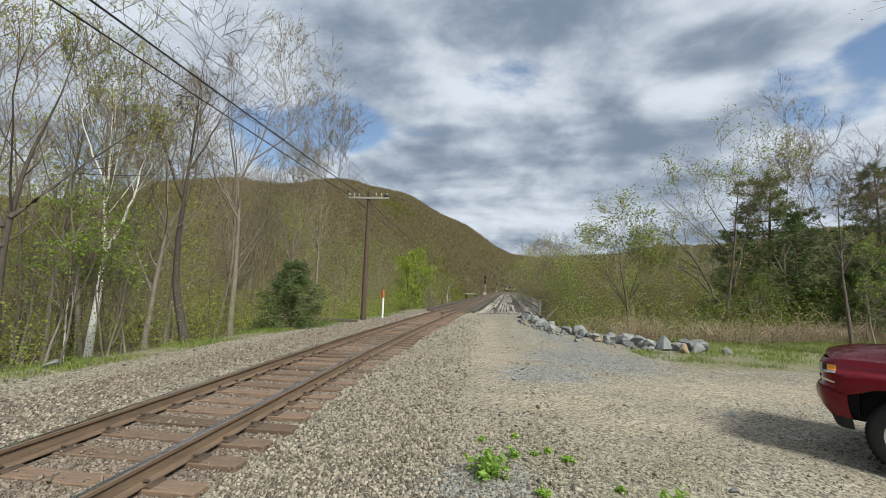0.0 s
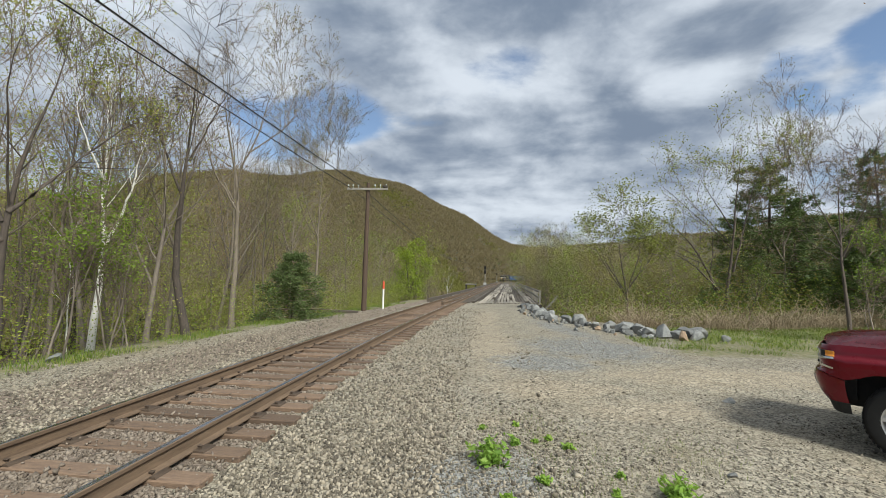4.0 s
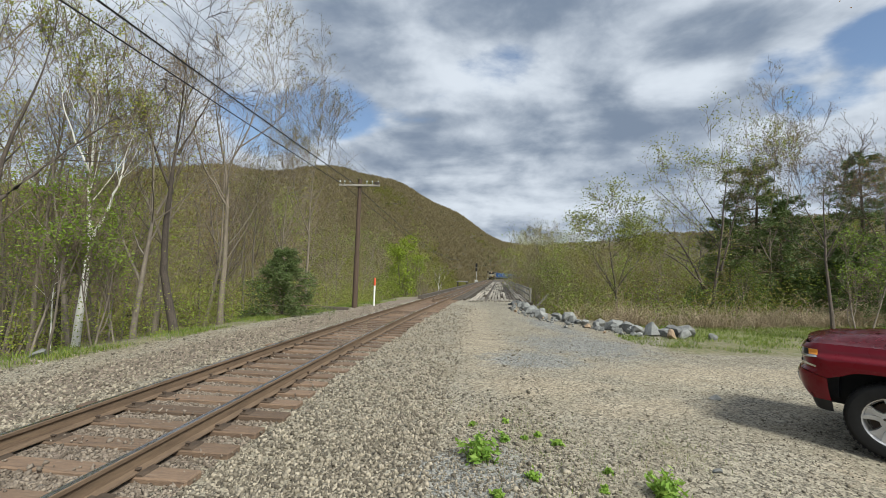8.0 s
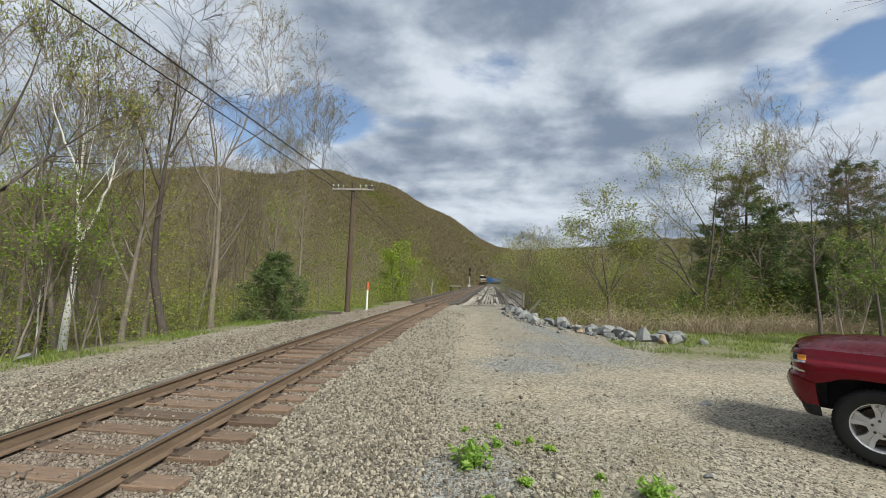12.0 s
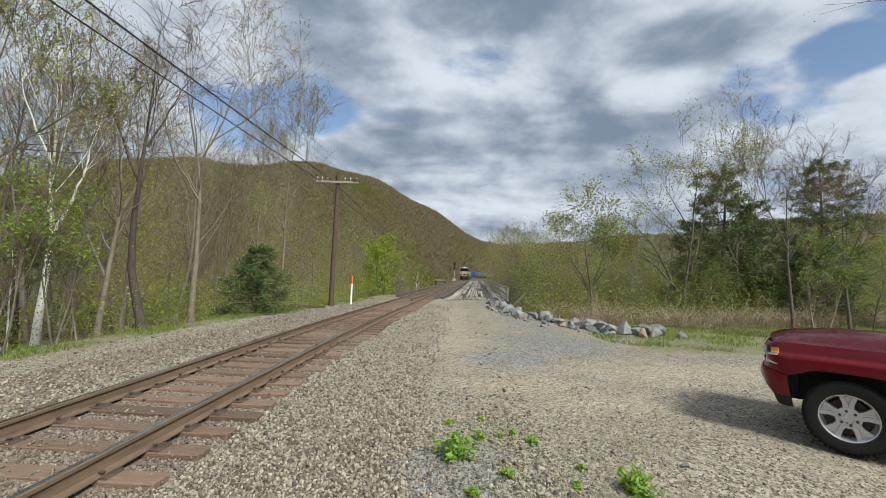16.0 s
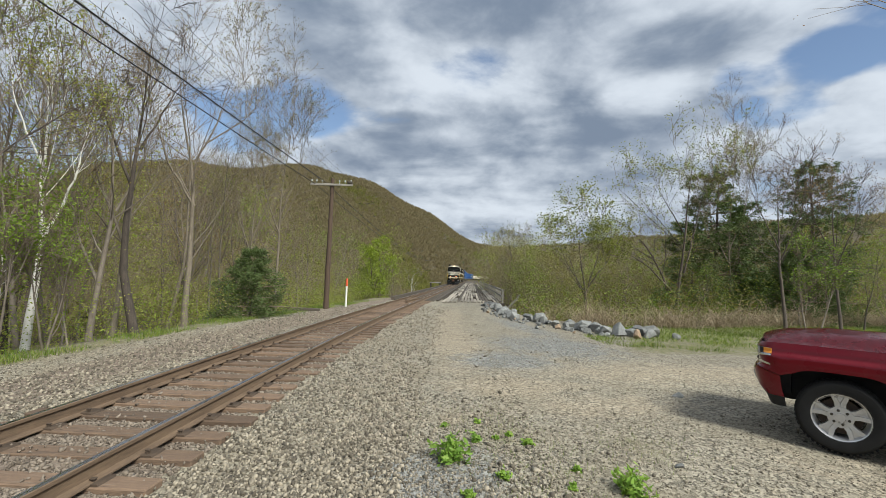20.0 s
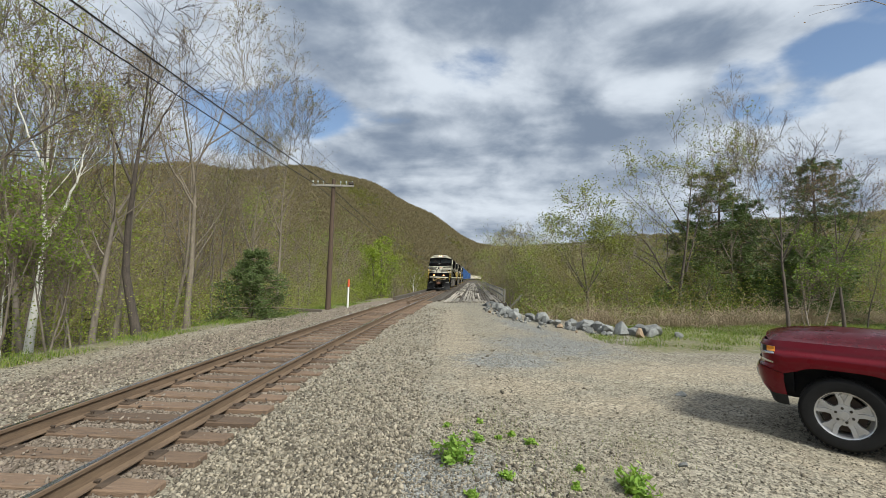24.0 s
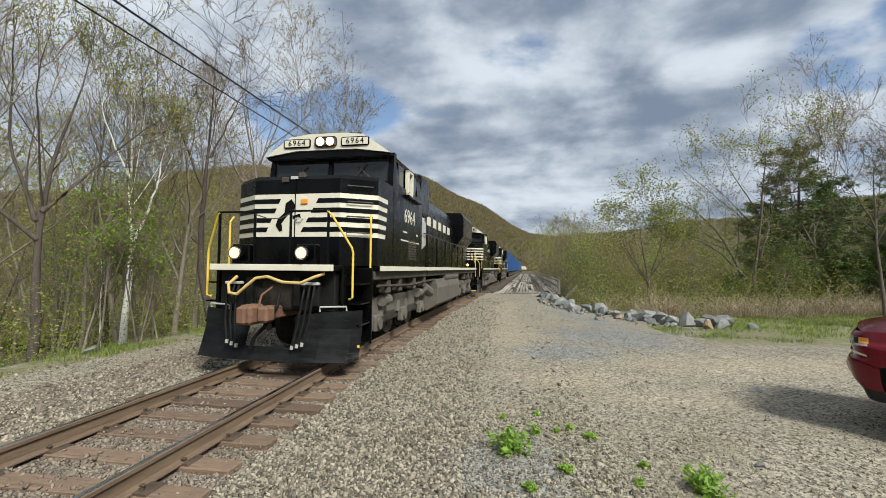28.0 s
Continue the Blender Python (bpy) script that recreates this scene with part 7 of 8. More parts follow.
    side_panel([(-2.03, 0.40), (-2.03, 1.33), (-2.90, 1.35), (-3.02, 1.2), (-3.02, 0.62), (-2.90, 0.40)], "rear_door")
    bed = [(-3.03, 0.46), (-3.03, 1.40), (-4.84, 1.42), (-4.84, 0.55), (-4.185, 0.5)] + [(a, b) for a, b in arch(-3.645, 0.535)][0:] + [(-3.09, 0.46)]
    side_panel(bed, "bed_side")
    # hood: crowned, with two raised ridges
    bm = bmesh.new()
    rows = []
    for x in np.linspace(0.77, -0.66, 20):
        k = (0.77 - x) / 1.43
        row = []
        for u in np.linspace(-1, 1, 17):
            w = (body_width(x, 1.2) + 0.004) * (0.90 + 0.10 * min(1.0, k * 7) ** 0.5)
            z = 1.200 + 0.004 * k + (0.06 + 0.095 * min(1.0, k * 2.2)) * (1 - u * u) - 0.03 * max(0, 1 - k * 9) ** 2 - 0.014 * max(0, abs(u) - 0.9) * 10
            z += 0.022 * math.exp(-((abs(u) - 0.62) / 0.12) ** 2) * min(1, k * 6)
            row.append((x - 0.10 * abs(u) ** 3 * max(0, 1 - 3 * k), u * w, z))
        rows.append(row)
    grid = [[bm.verts.new(p) for p in r] for r in rows]
    for a, b in zip(grid, grid[1:]):
        for j in range(16):
            bm.faces.new((a[j], a[j + 1], b[j + 1], b[j]))
    bmesh.ops.solidify(bm, geom=bm.faces[:], thickness=0.03)
    bmesh.ops.recalc_face_normals(bm, faces=bm.faces[:])
    P("hood", bm, RED, "crowned red hood", smooth=True)
    # inner block: dark engine bay, floor and wheel wells
    bm = bmesh.new()
    box(bm, 0.45, 0.60, -0.74, 0.74, 0.55, 1.16)
    box(bm, -4.7, 0.55, -0.55, 0.55, 0.45, 1.15)
    box(bm, -3.0, -0.60, -0.84, 0.84, 0.42, 0.62)
    box(bm, -0.78, -0.58, -0.82, 0.82, 0.5, 1.19)
    P("chassis", bm, TRIM_BLACK)
    for cx in (0.0, -3.645):
        for side in (-1, 1):
            bm = bmesh.new()
            pts = arch(cx, 0.56, 14)
            loft(bm, [[(x, side * y, z) for x, z in pts] + [(x, side * y, z) for x, z in [(cx + 0.60, 0.45), (cx + 0.60, 1.08), (cx - 0.60, 1.08), (cx - 0.60, 0.45)]] for y in (0.5, 0.82)])
            P("wheel_well", bm, TRIM_BLACK)
    # front face: grille, bumper, lamps
    bm = bmesh.new()
    box(bm, 0.755, 0.80, -0.52, 0.58, 0.90, 1.13, 0.015)
    P("grille", bm, TRIM_BLACK)
    for z in (0.92, 1.0, 1.085):
        bm = bmesh.new()
        box(bm, 0.799, 0.812, -0.5, 0.57, z, z + 0.035, 0.006)
        P("grille_bar", bm, CHROME, "bright grille bar")
    # cab
    bm = bmesh.new()
    loft(bm, [[(-0.66, -0.90, 1.20), (-0.66, 0.90, 1.20), (-2.98, 0.92, 1.33), (-2.98, -0.92, 1.33)], [(-0.70, -0.88, 1.25), (-0.70, 0.88, 1.25), (-2.98, 0.90, 1.38), (-2.98, -0.90, 1.38)]])
    loft(bm, [[(-1.48, -0.66, 1.80), (-1.48, 0.66, 1.80), (-2.85, 0.66, 1.80), (-2.85, -0.66, 1.80)], [(-1.65, -0.60, 1.86), (-1.65, 0.60, 1.86), (-2.78, 0.60, 1.87), (-2.78, -0.60, 1.87)]])
    for side in (1, -1):
        for (x0, x1), (x2, x3) in (((-0.62, -0.70), (-1.48, -1.56)), ((-1.98, -2.08), (-2.02, -2.10)), ((-2.88, -2.98), (-2.78, -2.86))):
            loft(bm, [[(x0, side * 0.90, 1.24), (x1, side * 0.90, 1.24), (x1, side * 0.84, 1.24), (x0, side * 0.84, 1.24)], [(x2, side * 0.69, 1.83), (x3, side * 0.69, 1.83), (x3, side * 0.63, 1.83), (x2, side * 0.63, 1.83)]])
    P("cab", bm, RED, "red crew cab")
    bm = bmesh.new()
    loft(bm, [[(-0.62, -0.86, 1.25), (-0.62, 0.86, 1.25), (-0.64, 0.86, 1.25), (-0.64, -0.86, 1.25)], [(-1.50, -0.66, 1.81), (-1.50, 0.66, 1.81), (-1.52, 0.66, 1.81), (-1.52, -0.66, 1.81)]])
    P("windscreen", bm, GLASS, "tinted windscreen")
    bm = bmesh.new()
    loft(bm, [[(-2.93, -0.84, 1.38), (-2.93, 0.84, 1.38), (-2.95, 0.84, 1.38), (-2.95, -0.84, 1.38)], [(-2.82, -0.62, 1.81), (-2.82, 0.62, 1.81), (-2.84, 0.62, 1.81), (-2.84, -0.62, 1.81)]])
    P("rear_window", bm, GLASS)
    for side in (1, -1):
        for low, high in (((-0.80, -1.97), (-1.58, -2.0)), ((-2.1, -2.87), (-2.12, -2.77))):
            bm = bmesh.new()
            loft(bm, [[(low[0], side * 0.885, 1.36), (low[1], side * 0.885, 1.36), (low[1], side * 0.875, 1.36), (low[0], side * 0.875, 1.36)], [(high[0], side * 0.675, 1.81), (high[1], side * 0.675, 1.81), (high[1], side * 0.665, 1.81), (high[0], side * 0.665, 1.81)]])
            P("side_window", bm, GLASS, "tinted side window")
        bm = bmesh.new()
        box(bm, -1.10, -0.96, side * 1.02 - 0.14, side * 1.02 + 0.14, 1.36, 1.60, 0.05)
        tube(bm, [(-1.04, side * 0.9, 1.34), (-1.04, side * 0.98, 1.40)], 0.03, 8)
        P("mirror", bm, TRIM_BLACK, "black door mirror")
        for x in (-1.85, -2.85):
            bm = bmesh.new()
            grab(bm, (x, side * 1.0, 1.12), (x + 0.2, side * 1.0, 1.12), (0, side * 0.03, 0), 0.016)
            P("door_handle", bm, RED)
    bm = bmesh.new()
    box(bm, -0.72, -0.60, -0.84, 0.84, 1.20, 1.27, 0.02)
    tube(bm, [(-0.66, 0.55, 1.29), (-0.86, 0.1, 1.44)], 0.012, 6)
    tube(bm, [(-0.66, -0.15, 1.29), (-0.86, -0.6, 1.43)], 0.012, 6)
    P("cowl", bm, TRIM_BLACK, "black cowl with wipers")
    # bed and tail
    bm = bmesh.new()
    box(bm, -4.80, -3.02, -0.80, 0.80, 0.78, 0.82)
    box(bm, -3.08, -3.03, -0.84, 0.84, 0.8, 1.40)
    P("bed_floor", bm, TRIM_BLACK)
    bm = bmesh.new()
    box(bm, -4.88, -4.82, -0.80, 0.80, 0.72, 1.42, 0.02)
    P("tailgate", bm, RED)
    bm = bmesh.new()
    box(bm, -5.0, -4.84, -0.94, 0.94, 0.5, 0.70, 0.04)
    P("rear_bumper", bm, CHROME, "bright rear bumper")
    for side in (1, -1):
        bm = bmesh.new()
        box(bm, -4.875, -4.82, side * 0.88 - 0.07, side * 0.88 + 0.07, 0.95, 1.36, 0.015)
        P("tail_lamp", bm, plain("red_lamp", (0.35, 0.01, 0.01), 0.2), "red tail lamp")
        bm = bmesh.new()
        tube(bm, [(-0.75, side * 0.98, 0.40), (-2.9, side * 0.98, 0.40)], 0.045, 8)
        P("side_step", bm, TRIM_BLACK)
        for x in (0.0, -3.645):
            road_wheel(truck, x, side * 0.845, side)
    bm = bmesh.new()
    for x in (0.0, -3.645):
        tube(bm, [(x, -0.75, 0.41), (x, 0.75, 0.41)], 0.05, 10)
    P("axle", bm, GRIME)


pickup()

# ---------- pole, wires, posts and signals ----------
ORANGE_RED = plain("orange_red_paint", (0.62, 0.09, 0.03), 0.5)
WHITE_POST = plain("white_plastic", (0.7, 0.7, 0.67), 0.5)
WIRE = plain("black_cable", (0.012, 0.012, 0.013), 0.6)
CLAY = plain("glass_insulator", (0.45, 0.5, 0.47), 0.2)
SIGNAL_GREY = plain("pale_grey_mast", (0.42, 0.42, 0.40), 0.6)


def utility_pole(x, y, height, arm, lean, label):
    pole = thing("utility_pole", pose(x, y, float(ground_z(x, y)), 0, lean, 0), label, "utility pole")
    bm = bmesh.new()
    tube(bm, [(0, 0, -0.6), (0, 0, height * 0.5), (0, 0, height)], [0.15, 0.125, 0.095], 12)
    part("post", bm, POLE_WOOD, pole, smooth=True)
    if arm:
        bm = bmesh.new()
        box(bm, -1.15, 1.15, -0.17, -0.08, height - 0.42, height - 0.31, 0.01)
        part("crossarm", bm, GREY_WOOD, pole, "weathered grey crossarm")
        bm = bmesh.new()
        tube(bm, [(-0.45, -0.13, height - 0.42), (0, -0.11, height - 0.85), (0.45, -0.13, height - 0.42)], 0.015, 6)
        part("brace", bm, STEEL, pole)
        for u in (-1.08, -0.82, -0.52, 0.42, 0.72, 1.05):
            bm = bmesh.new()
            tube(bm, [(u, -0.12, height - 0.31), (u, -0.12, height - 0.2), (u, -0.12, height - 0.19), (u, -0.12, height - 0.1)], [0.012, 0.012, 0.04, 0.03], 8)
            part("insulator", bm, CLAY, pole, "small pale insulator")
        bm = bmesh.new()
        box(bm, 0.85, 1.12, -0.2, -0.05, height - 0.3, height - 0.16, 0.02)
        part("cable_box", bm, GRIME, pole)
    return pole


utility_pole(-6.5, 22.5, 7.05, True, 0.0, "brown wooden utility pole with one crossarm")
utility_pole(-2.9, 96.0, 8.0, True, -10.0, "far leaning wooden utility pole")


def wire(points, radius, label):
    bm = bmesh.new()
    tube(bm, points, radius, 6)
    ob = new("overhead_wire", mesh_of(bm, "overhead_wire", WIRE, smooth=True))
    tagged(ob, label, "wire", "wires along the track")


def sagging(a, b, sag, n=14):
    return [Vector(a).lerp(Vector(b), k / n) - Vector((0, 0, sag * 4 * (k / n) * (1 - k / n))) for k in range(n + 1)]


for x, z0, z1, r, far in ((-7.45, 6.62, 6.66, 0.017, True), (-7.0, 6.75, 6.85, 0.019, True), (-7.25, 6.95, 6.95, 0.005, False), (-6.95, 6.98, 6.95, 0.005, False),
                          (-6.25, 6.98, 6.9, 0.005, False), (-5.95, 6.98, 6.9, 0.005, False), (-5.55, 6.98, 6.9, 0.005, False)):
    wire(sagging((x, -16, z0 + 0.2), (x + 0.05, 22.38, z1), 0.25), r, "thick black overhead cable" if r > 0.01 else "thin overhead line wire")
    if far:
        wire(sagging((x + 0.05, 22.38, z1), (-3.4, 95.9, 5.6), 1.4, 24), r, "thick black overhead cable")

marker = thing("marker_post", pose(-5.95, 24.6, float(ground_z(-5.95, 24.6)), 0, 0, 0), "white marker post with orange-red top", "marker post")
bm = bmesh.new()
tube(bm, [(0, 0, -0.2), (0, 0, 1.2)], 0.055, 12)
part("post", bm, WHITE_POST, marker, smooth=True)
bm = bmesh.new()
tube(bm, [(0, 0, 1.2), (0, 0, 1.6), (0, 0, 1.66)], [0.06, 0.06, 0.03], 12)
part("top", bm, ORANGE_RED, marker, "orange-red cap", smooth=True)


def signal_mast(side, y, height, heads, label):
    place, turn = on_track(side, y, -0.4)
    mast = thing("railway_signal", pose(*place, 0, 0, turn), label, "railway signal", "signals by the track")
    bm = bmesh.new()
    tube(bm, [(0, 0, 0), (0, 0, height)], 0.09, 10)
    part("post", bm, SIGNAL_GREY, mast)
    bm = bmesh.new()
    box(bm, -0.5, 0.5, -0.3, 0.5, -0.2, 0.9, 0.03)
    part("cabinet", bm, SIGNAL_GREY, mast)
    for k in range(heads):
        z = height - 0.5 - 1.5 * k
        bm = bmesh.new()
        prism(bm, [(-0.33, z - 0.6), (0.33, z - 0.6), (0.33, z + 0.6), (0.16, z + 0.72), (-0.16, z + 0.72), (-0.33, z + 0.6)], 1, -0.20, -0.14)
        for d in (-0.38, 0.0, 0.38):
            tube(bm, [(0, -0.2, z + d), (0, -0.45, z + d)], 0.13, 10)
        part("signal_head", bm, TRIM_BLACK, mast, "black signal head with hoods")
    bm = bmesh.new()
    for z in np.arange(0.9, height - 0.3, 0.35):
        tube(bm, [(-0.2, 0.16, z), (0.2, 0.16, z)], 0.015, 5)
    part("ladder", bm, SIGNAL_GREY, mast)


signal_mast(-3.6, 150, 6.6, 2, "grey signal mast with dark heads beside the bridge")
signal_mast(-3.4, 285, 6.0, 1, "pale far signal mast beside the track")
stand = thing("timber_stand", pose(-4.0, 128, -0.3), "low timber platform beside the bridge track", "platform")
bm = bmesh.new()
box(bm, -1.6, 1.6, -4, 4, 0.3, 0.55, 0.03)
part("deck", bm, GREY_WOOD, stand)
for u in (-1.4, 1.4):
    for v in (-3.6, 0, 3.6):
        bm = bmesh.new()
        box(bm, u - 0.12, u + 0.12, v - 0.12, v + 0.12, -3, 0.3)
        part("leg", bm, DARK_WOOD, stand)

# ---------- rocks ----------


def rock_mesh(seed, mat):
    g = np.random.default_rng(seed)
    bm = bmesh.new()
    for p in g.normal(0, 1, (19, 3)):
        p = p / np.linalg.norm(p) * g.uniform(0.75, 1.1)
        bm.verts.new(Vector((p[0] * 0.55, p[1] * 0.42, p[2] * 0.40)))
    got = bmesh.ops.convex_hull(bm, input=bm.verts[:])
    bmesh.ops.delete(bm, geom=[v for v in got["geom_interior"] if isinstance(v, bmesh.types.BMVert)], context="VERTS")
    bmesh.ops.bevel(bm, geom=bm.edges[:], offset=0.01, segments=1, affect="EDGES")
    return mesh_of(bm, "rock", mat)


def rocks():
    g = np.random.default_rng(31)
    shapes = [rock_mesh(k, ROCK_BROWN if k in (4,) else ROCK) for k in range(12)]
    line = [(2.9, 30.5), (2.95, 26.0), (3.0, 22.6), (3.4, 20.2), (4.2, 18.9), (4.8, 17.4), (5.3, 16.2), (5.8, 15.5), (6.5, 15.5)]
    spots = []
    for (x0, y0), (x1, y1) in zip(line, line[1:]):
        d = math.hypot(x1 - x0, y1 - y0)
        for k in range(int(d / 0.42) + 1):
            u = (k + g.uniform(0, 0.8)) / (d / 0.42 + 1)
            spots.append((x0 + (x1 - x0) * u + g.normal(0, 0.12), y0 + (y1 - y0) * u + g.normal(0, 0.18), g.uniform(0.34, 0.72)))
            for _ in range(2):
                spots.append((x0 + (x1 - x0) * u - abs(g.normal(0.25, 0.35)), y0 + (y1 - y0) * u - abs(g.normal(0.3, 0.4)), g.uniform(0.12, 0.36)))
    spots += [(6.2, 15.3, 0.75), (6.6, 15.2, 0.6), (6.95, 15.45, 0.85), (7.3, 15.4, 0.75), (6.55, 14.7, 0.5), (7.9, 14.8, 0.35), (7.0, 14.75, 0.55)]
    for i, (x, y, s) in enumerate(spots):
        big = s > 0.6
        label = "large angular grey boulder at the lot's edge" if big else ("broken grey stone in the rock row" if s > 0.3 else "small grey rubble stone by the rocks")
        ob = new("rock", shapes[i % 12] if i != len(spots) - 3 else shapes[4])
        z = float(ground_z(x, y)) + 0.20 * s
        ob.matrix_basis = Matrix.LocRotScale((x, y, z), Euler(tuple(g.uniform(-0.5, 0.5, 2)) + (g.uniform(0, 6.3),)), (s, s, s * g.uniform(0.8, 1.25)))
        tagged(ob, label if shapes[i % 12] is not shapes[4] else "rusty brown stone in the rock row", "rock", "rocks along the lot")
    for x, y, s, label in ((-8.95, 8.0, 0.45, "tan stone at the edge of the ballast"), (2.41, 4.5, 0.14, "pale flat stone on the gravel"), (3.95, 7.35, 0.22, "pale flat stone on the gravel"), (2.9, 30.6, 0.5, "pale stone at the bridge end"), (3.1, 29.6, 0.5, "pale stone at the bridge end")):
        ob = new("rock", shapes[7])
        ob.matrix_basis = Matrix.LocRotScale((x, y, float(ground_z(x, y)) + 0.10 * s), Euler((0.1, 0.2, x)), (s, s, s * 0.6))
        tagged(ob, label, "rock", "rocks along the lot")
    log = thing("timber_offcut", pose(-7.0, 20.9, float(ground_z(-7.0, 20.9)) + 0.07, 0, 2, 12), "old dark tie offcut on the ballast", "timber")
    part("block", bevelled(1.3, 0.22, 0.16, 0.015, DARK_WOOD), None, log)


rocks()

# ---------- weeds ----------


def weed(x, y, size, seed):
    g = np.random.default_rng(seed)
    t = thing("weed", pose(x, y, float(ground_z(x, y)), 0, 0, seed * 40), "bright green leafy weed in the gravel" if size > 0.15 else "small green weed in the gravel", "weed", "weeds in the gravel")
    n = int(14 + 60 * size)
    ways = g.normal(0, 0.6, (n, 3)) + np.array([0, 0, 0.9])
    p, r = limb(g, np.zeros((n, 3)) + g.normal(0, size * 0.18, (n, 3)) * np.array([1, 1, 0]), ways, np.full(n, size) * g.uniform(0.5, 1.1, n), np.full(n, 0.004), 3, 0.12, 0.03, 0.5)
    v, f = tubes(p, r, 3)
    part("stem_tuft", raw_mesh("stem_tuft", v, f, [GRASS]), None, t)
    v, f = leaves(g, np.concatenate([p[:, 3], p[:, 2], p[:, 1]]), 0.018 + size * 0.07, 4, size * 0.10)
    part("foliage", raw_mesh("foliage", v, f, [LEAF_WEED]), None, t)


LEAF_WEED = foliage("bright_weed_leaves", (0.17, 0.31, 0.045), (0.25, 0.41, 0.06), (0.35, 0.49, 0.10), 0.55, 0.45)
for k, (x, y, s) in enumerate([(0.09, 4.5, 0.26), (1.72, 3.95, 0.22), (0.0, 5.57, 0.06), (0.37, 5.06, 0.09), (0.62, 5.15, 0.05), (0.79, 5.28, 0.05), (0.98, 5.0, 0.07), (0.58, 4.16, 0.08),
                               (0.45, 5.75, 0.05), (1.35, 4.35, 0.05), (0.25, 3.75, 0.07), (1.2, 4.0, 0.05)]):
    weed(x, y, s, k + 3)


def patchy_grass():
    """Thin dry and green blades between the stones of the lot."""
    g = np.random.default_rng(14)
    for mat, number, label in ((GRASS, 1500, "thin green grass blades in the gravel"), (DRY, 900, "dry grass stalks in the gravel")):
        cx = g.choice([(0.5, 5.2), (1.0, 4.6), (0.6, 5.9), (2.2, 4.9), (0.9, 4.0)], number)
        base = cx + g.normal(0, 0.38, (number, 2))
        z = ground_z(base[:, 0], base[:, 1])
        b = np.column_stack([base, z - 0.005])
        a = g.uniform(0, 2 * math.pi, number)
        h = g.uniform(0.02, 0.07, (number, 1))
        out = np.stack([np.cos(a), np.sin(a), np.zeros(number)], 1)
        side = np.stack([-np.sin(a), np.cos(a), np.zeros(number)], 1) * 0.0022
        tip = b + out * h * (0.6 if mat is GRASS else 2.0) + np.array([0, 0, 1.0]) * h * (1.0 if mat is GRASS else 0.4)
        verts = np.stack([b - side, b + side, tip], 1).reshape(-1, 3)
        tagged(new("lot_grass", raw_mesh("lot_grass", verts, np.arange(number * 3).reshape(-1, 3), [mat])), label, "grass", kind="stuff")


patchy_grass()

# ---------- ballast stones ----------


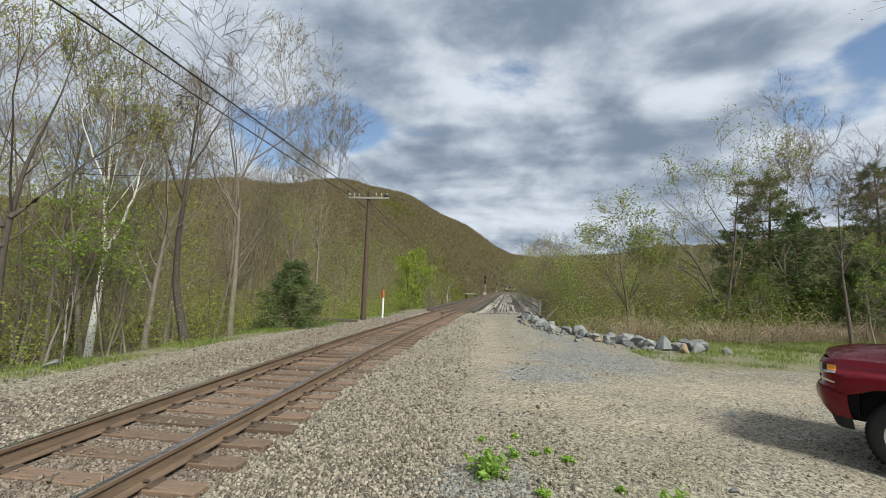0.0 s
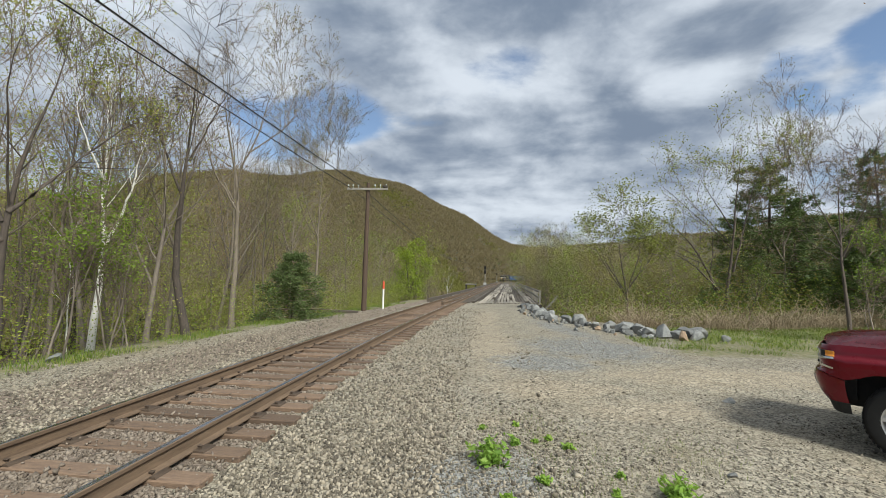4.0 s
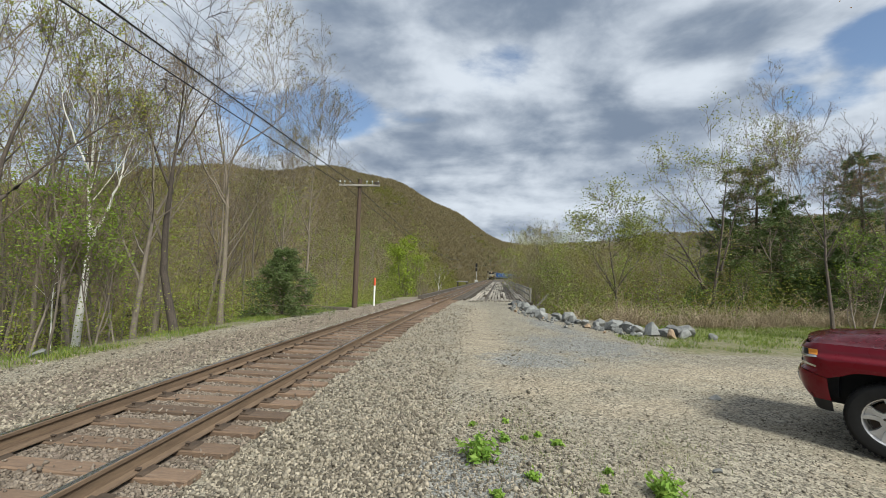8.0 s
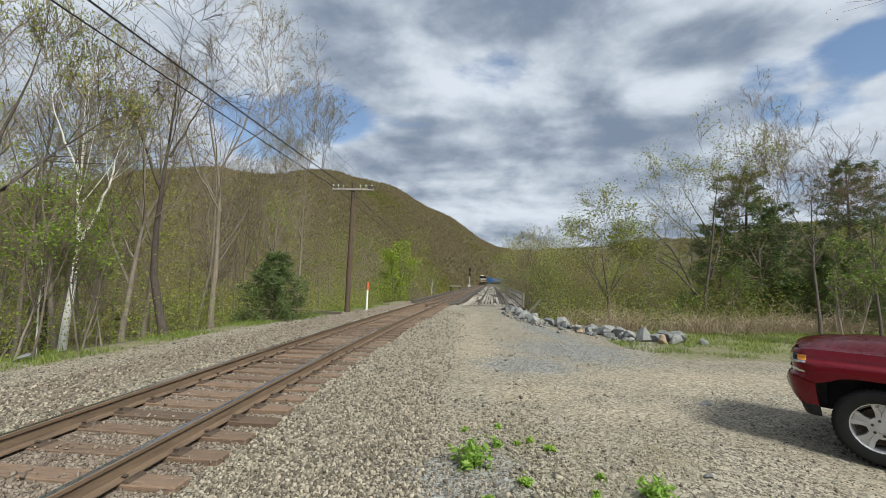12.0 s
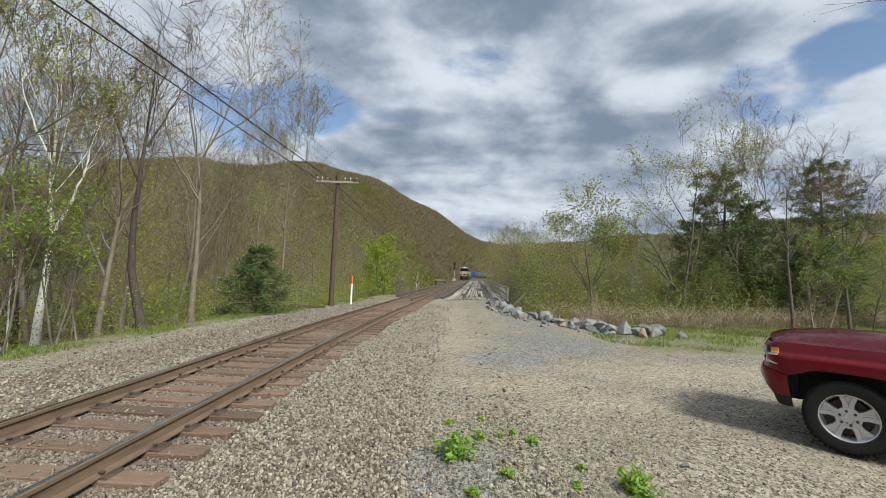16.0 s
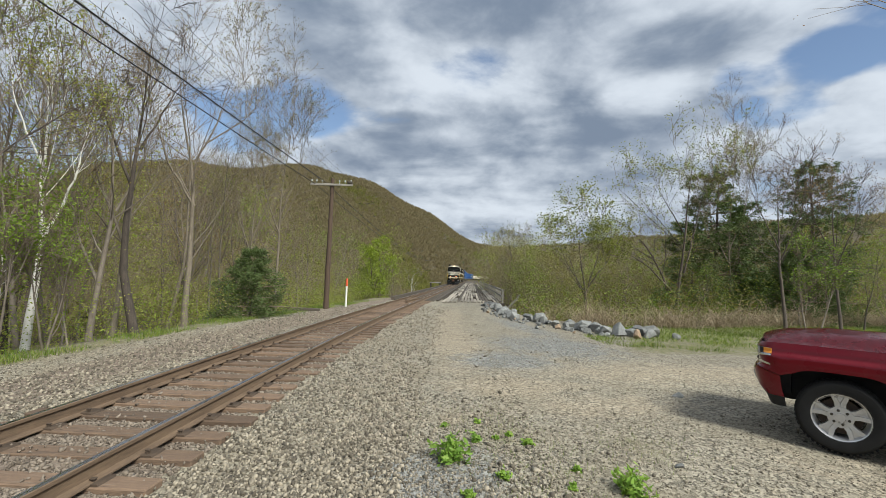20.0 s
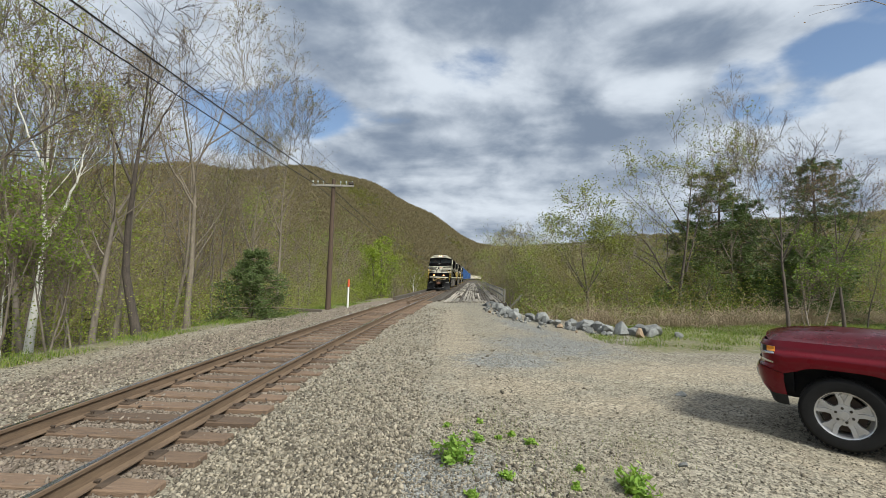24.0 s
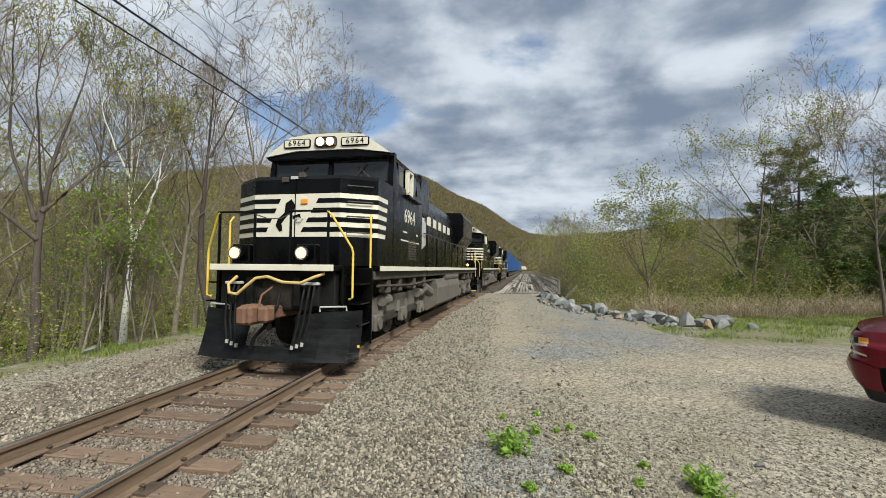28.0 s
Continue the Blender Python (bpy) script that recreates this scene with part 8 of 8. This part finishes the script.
def ballast():
    g = np.random.default_rng(2)
    ys = np.array(TIE_YS)
    n = 210000
    r = 1.3 * (27.0 / 1.3) ** (g.random(n) ** 0.9)
    a = np.radians(g.uniform(-62, 56, n))
    x, y = r * np.sin(a), r * np.cos(a)
    side = x - track_x(y)
    near = np.abs(y[:, None] - ys[None, :62]).min(1)
    on_tie = (np.abs(side) < 1.36) & (near < 0.125)
    on_rail = np.abs(np.abs(side) - 0.7525) < 0.09
    inside = beyond(x, y) < -0.1
    worn_way = np.maximum.reduce([np.exp(-((x - 0.3) / 0.8) ** 2) * smooth(y, 6.3, 7.5), np.exp(-((y - 8.6 - 0.1 * x) / 1.0) ** 2) * smooth(x, 1.0, 2.2), np.exp(-((y - 6.4 - 0.12 * x) / 0.5) ** 2) * smooth(x, 1.4, 2.4)])
    keep = inside & ~on_rail & (~on_tie | (g.random(n) < 0.10)) & (g.random(n) > worn_way * 0.85) & (g.random(n) < np.where(side > 3.2, np.where(x > 1.2, 0.8, 0.97), 1.0)) & ~((x > 6.0) & (y > 11.5))
    x, y, side, r, on_tie = x[keep], y[keep], side[keep], r[keep], on_tie[keep]
    x, y, side, r, on_tie = (q[:92000] for q in (x, y, side, r, on_tie))
    m = len(x)
    size = np.where(np.abs(side) < 3.4, g.uniform(0.014, 0.032, m), g.uniform(0.004, 0.016, m) * np.where(g.random(m) < 0.05, 2.2, 1.0) * np.where(x > 1.2, 0.85, 1.25)) * (0.9 + 0.02 * r)
    z = ground_z(x, y) + size * 0.25 + np.where(on_tie, 0.035, 0.0)
    shape = np.array([[1, 0, 0], [0, 1, 0], [-1, 0, 0], [0, -1, 0], [0, 0, 0.8], [0, 0, -0.8]], float)
    v = shape[None] * g.uniform(0.55, 1.25, (m, 6, 3)) + g.normal(0, 0.25, (m, 6, 3))
    q = g.normal(0, 1, (m, 4))
    q /= np.linalg.norm(q, axis=1, keepdims=True)
    w, i, j, k = q.T
    rot = np.stack([1 - 2 * (j * j + k * k), 2 * (i * j - k * w), 2 * (i * k + j * w), 2 * (i * j + k * w), 1 - 2 * (i * i + k * k), 2 * (j * k - i * w), 2 * (i * k - j * w), 2 * (j * k + i * w), 1 - 2 * (i * i + j * j)], 1).reshape(m, 3, 3)
    v = np.einsum("nij,nkj->nki", rot, v) * size[:, None, None] + np.stack([x, y, z], 1)[:, None]
    tri = np.array([[0, 1, 4], [1, 2, 4], [2, 3, 4], [3, 0, 4], [1, 0, 5], [2, 1, 5], [3, 2, 5], [0, 3, 5]])
    between = np.abs(side) < 1.3
    for pick, mat, label in ((~between, STONE, "loose crushed grey-brown ballast stones"), (between, STONE_RUST, "rust-stained ballast stones between the rails")):
        some = v[pick]
        faces = (tri[None] + (np.arange(len(some)) * 6)[:, None, None]).reshape(-1, 3)
        tagged(new("ballast_stones", raw_mesh("ballast_stones", some.reshape(-1, 3), faces, [mat])), label, "gravel", kind="stuff")


ballast()

# ---------- what moves ----------


def motions():
    """The train comes on at a steady speed; the lead locomotive's wheels roll."""
    for car, behind, length in CARS:
        rows = []
        for k in range(0, 57):
            t = k * 0.5
            y = along(6.6 + 11.8 * (28.0 - t) + behind + length / 2)
            place, turn = on_track(0, y, RAIL)
            rows.append((t, pose(*place, 0, 0, turn)))
        walk(car, rows)
    for axle in LEAD_WHEELS:
        spot = axle.matrix_basis.translation.copy()
        rows = []
        for k in range(0, 421):
            t = k / 15.0
            rows.append((t, pose(*spot, math.degrees(11.8 * t / 0.515), 0, 0)))
        walk(axle, rows)


motions()
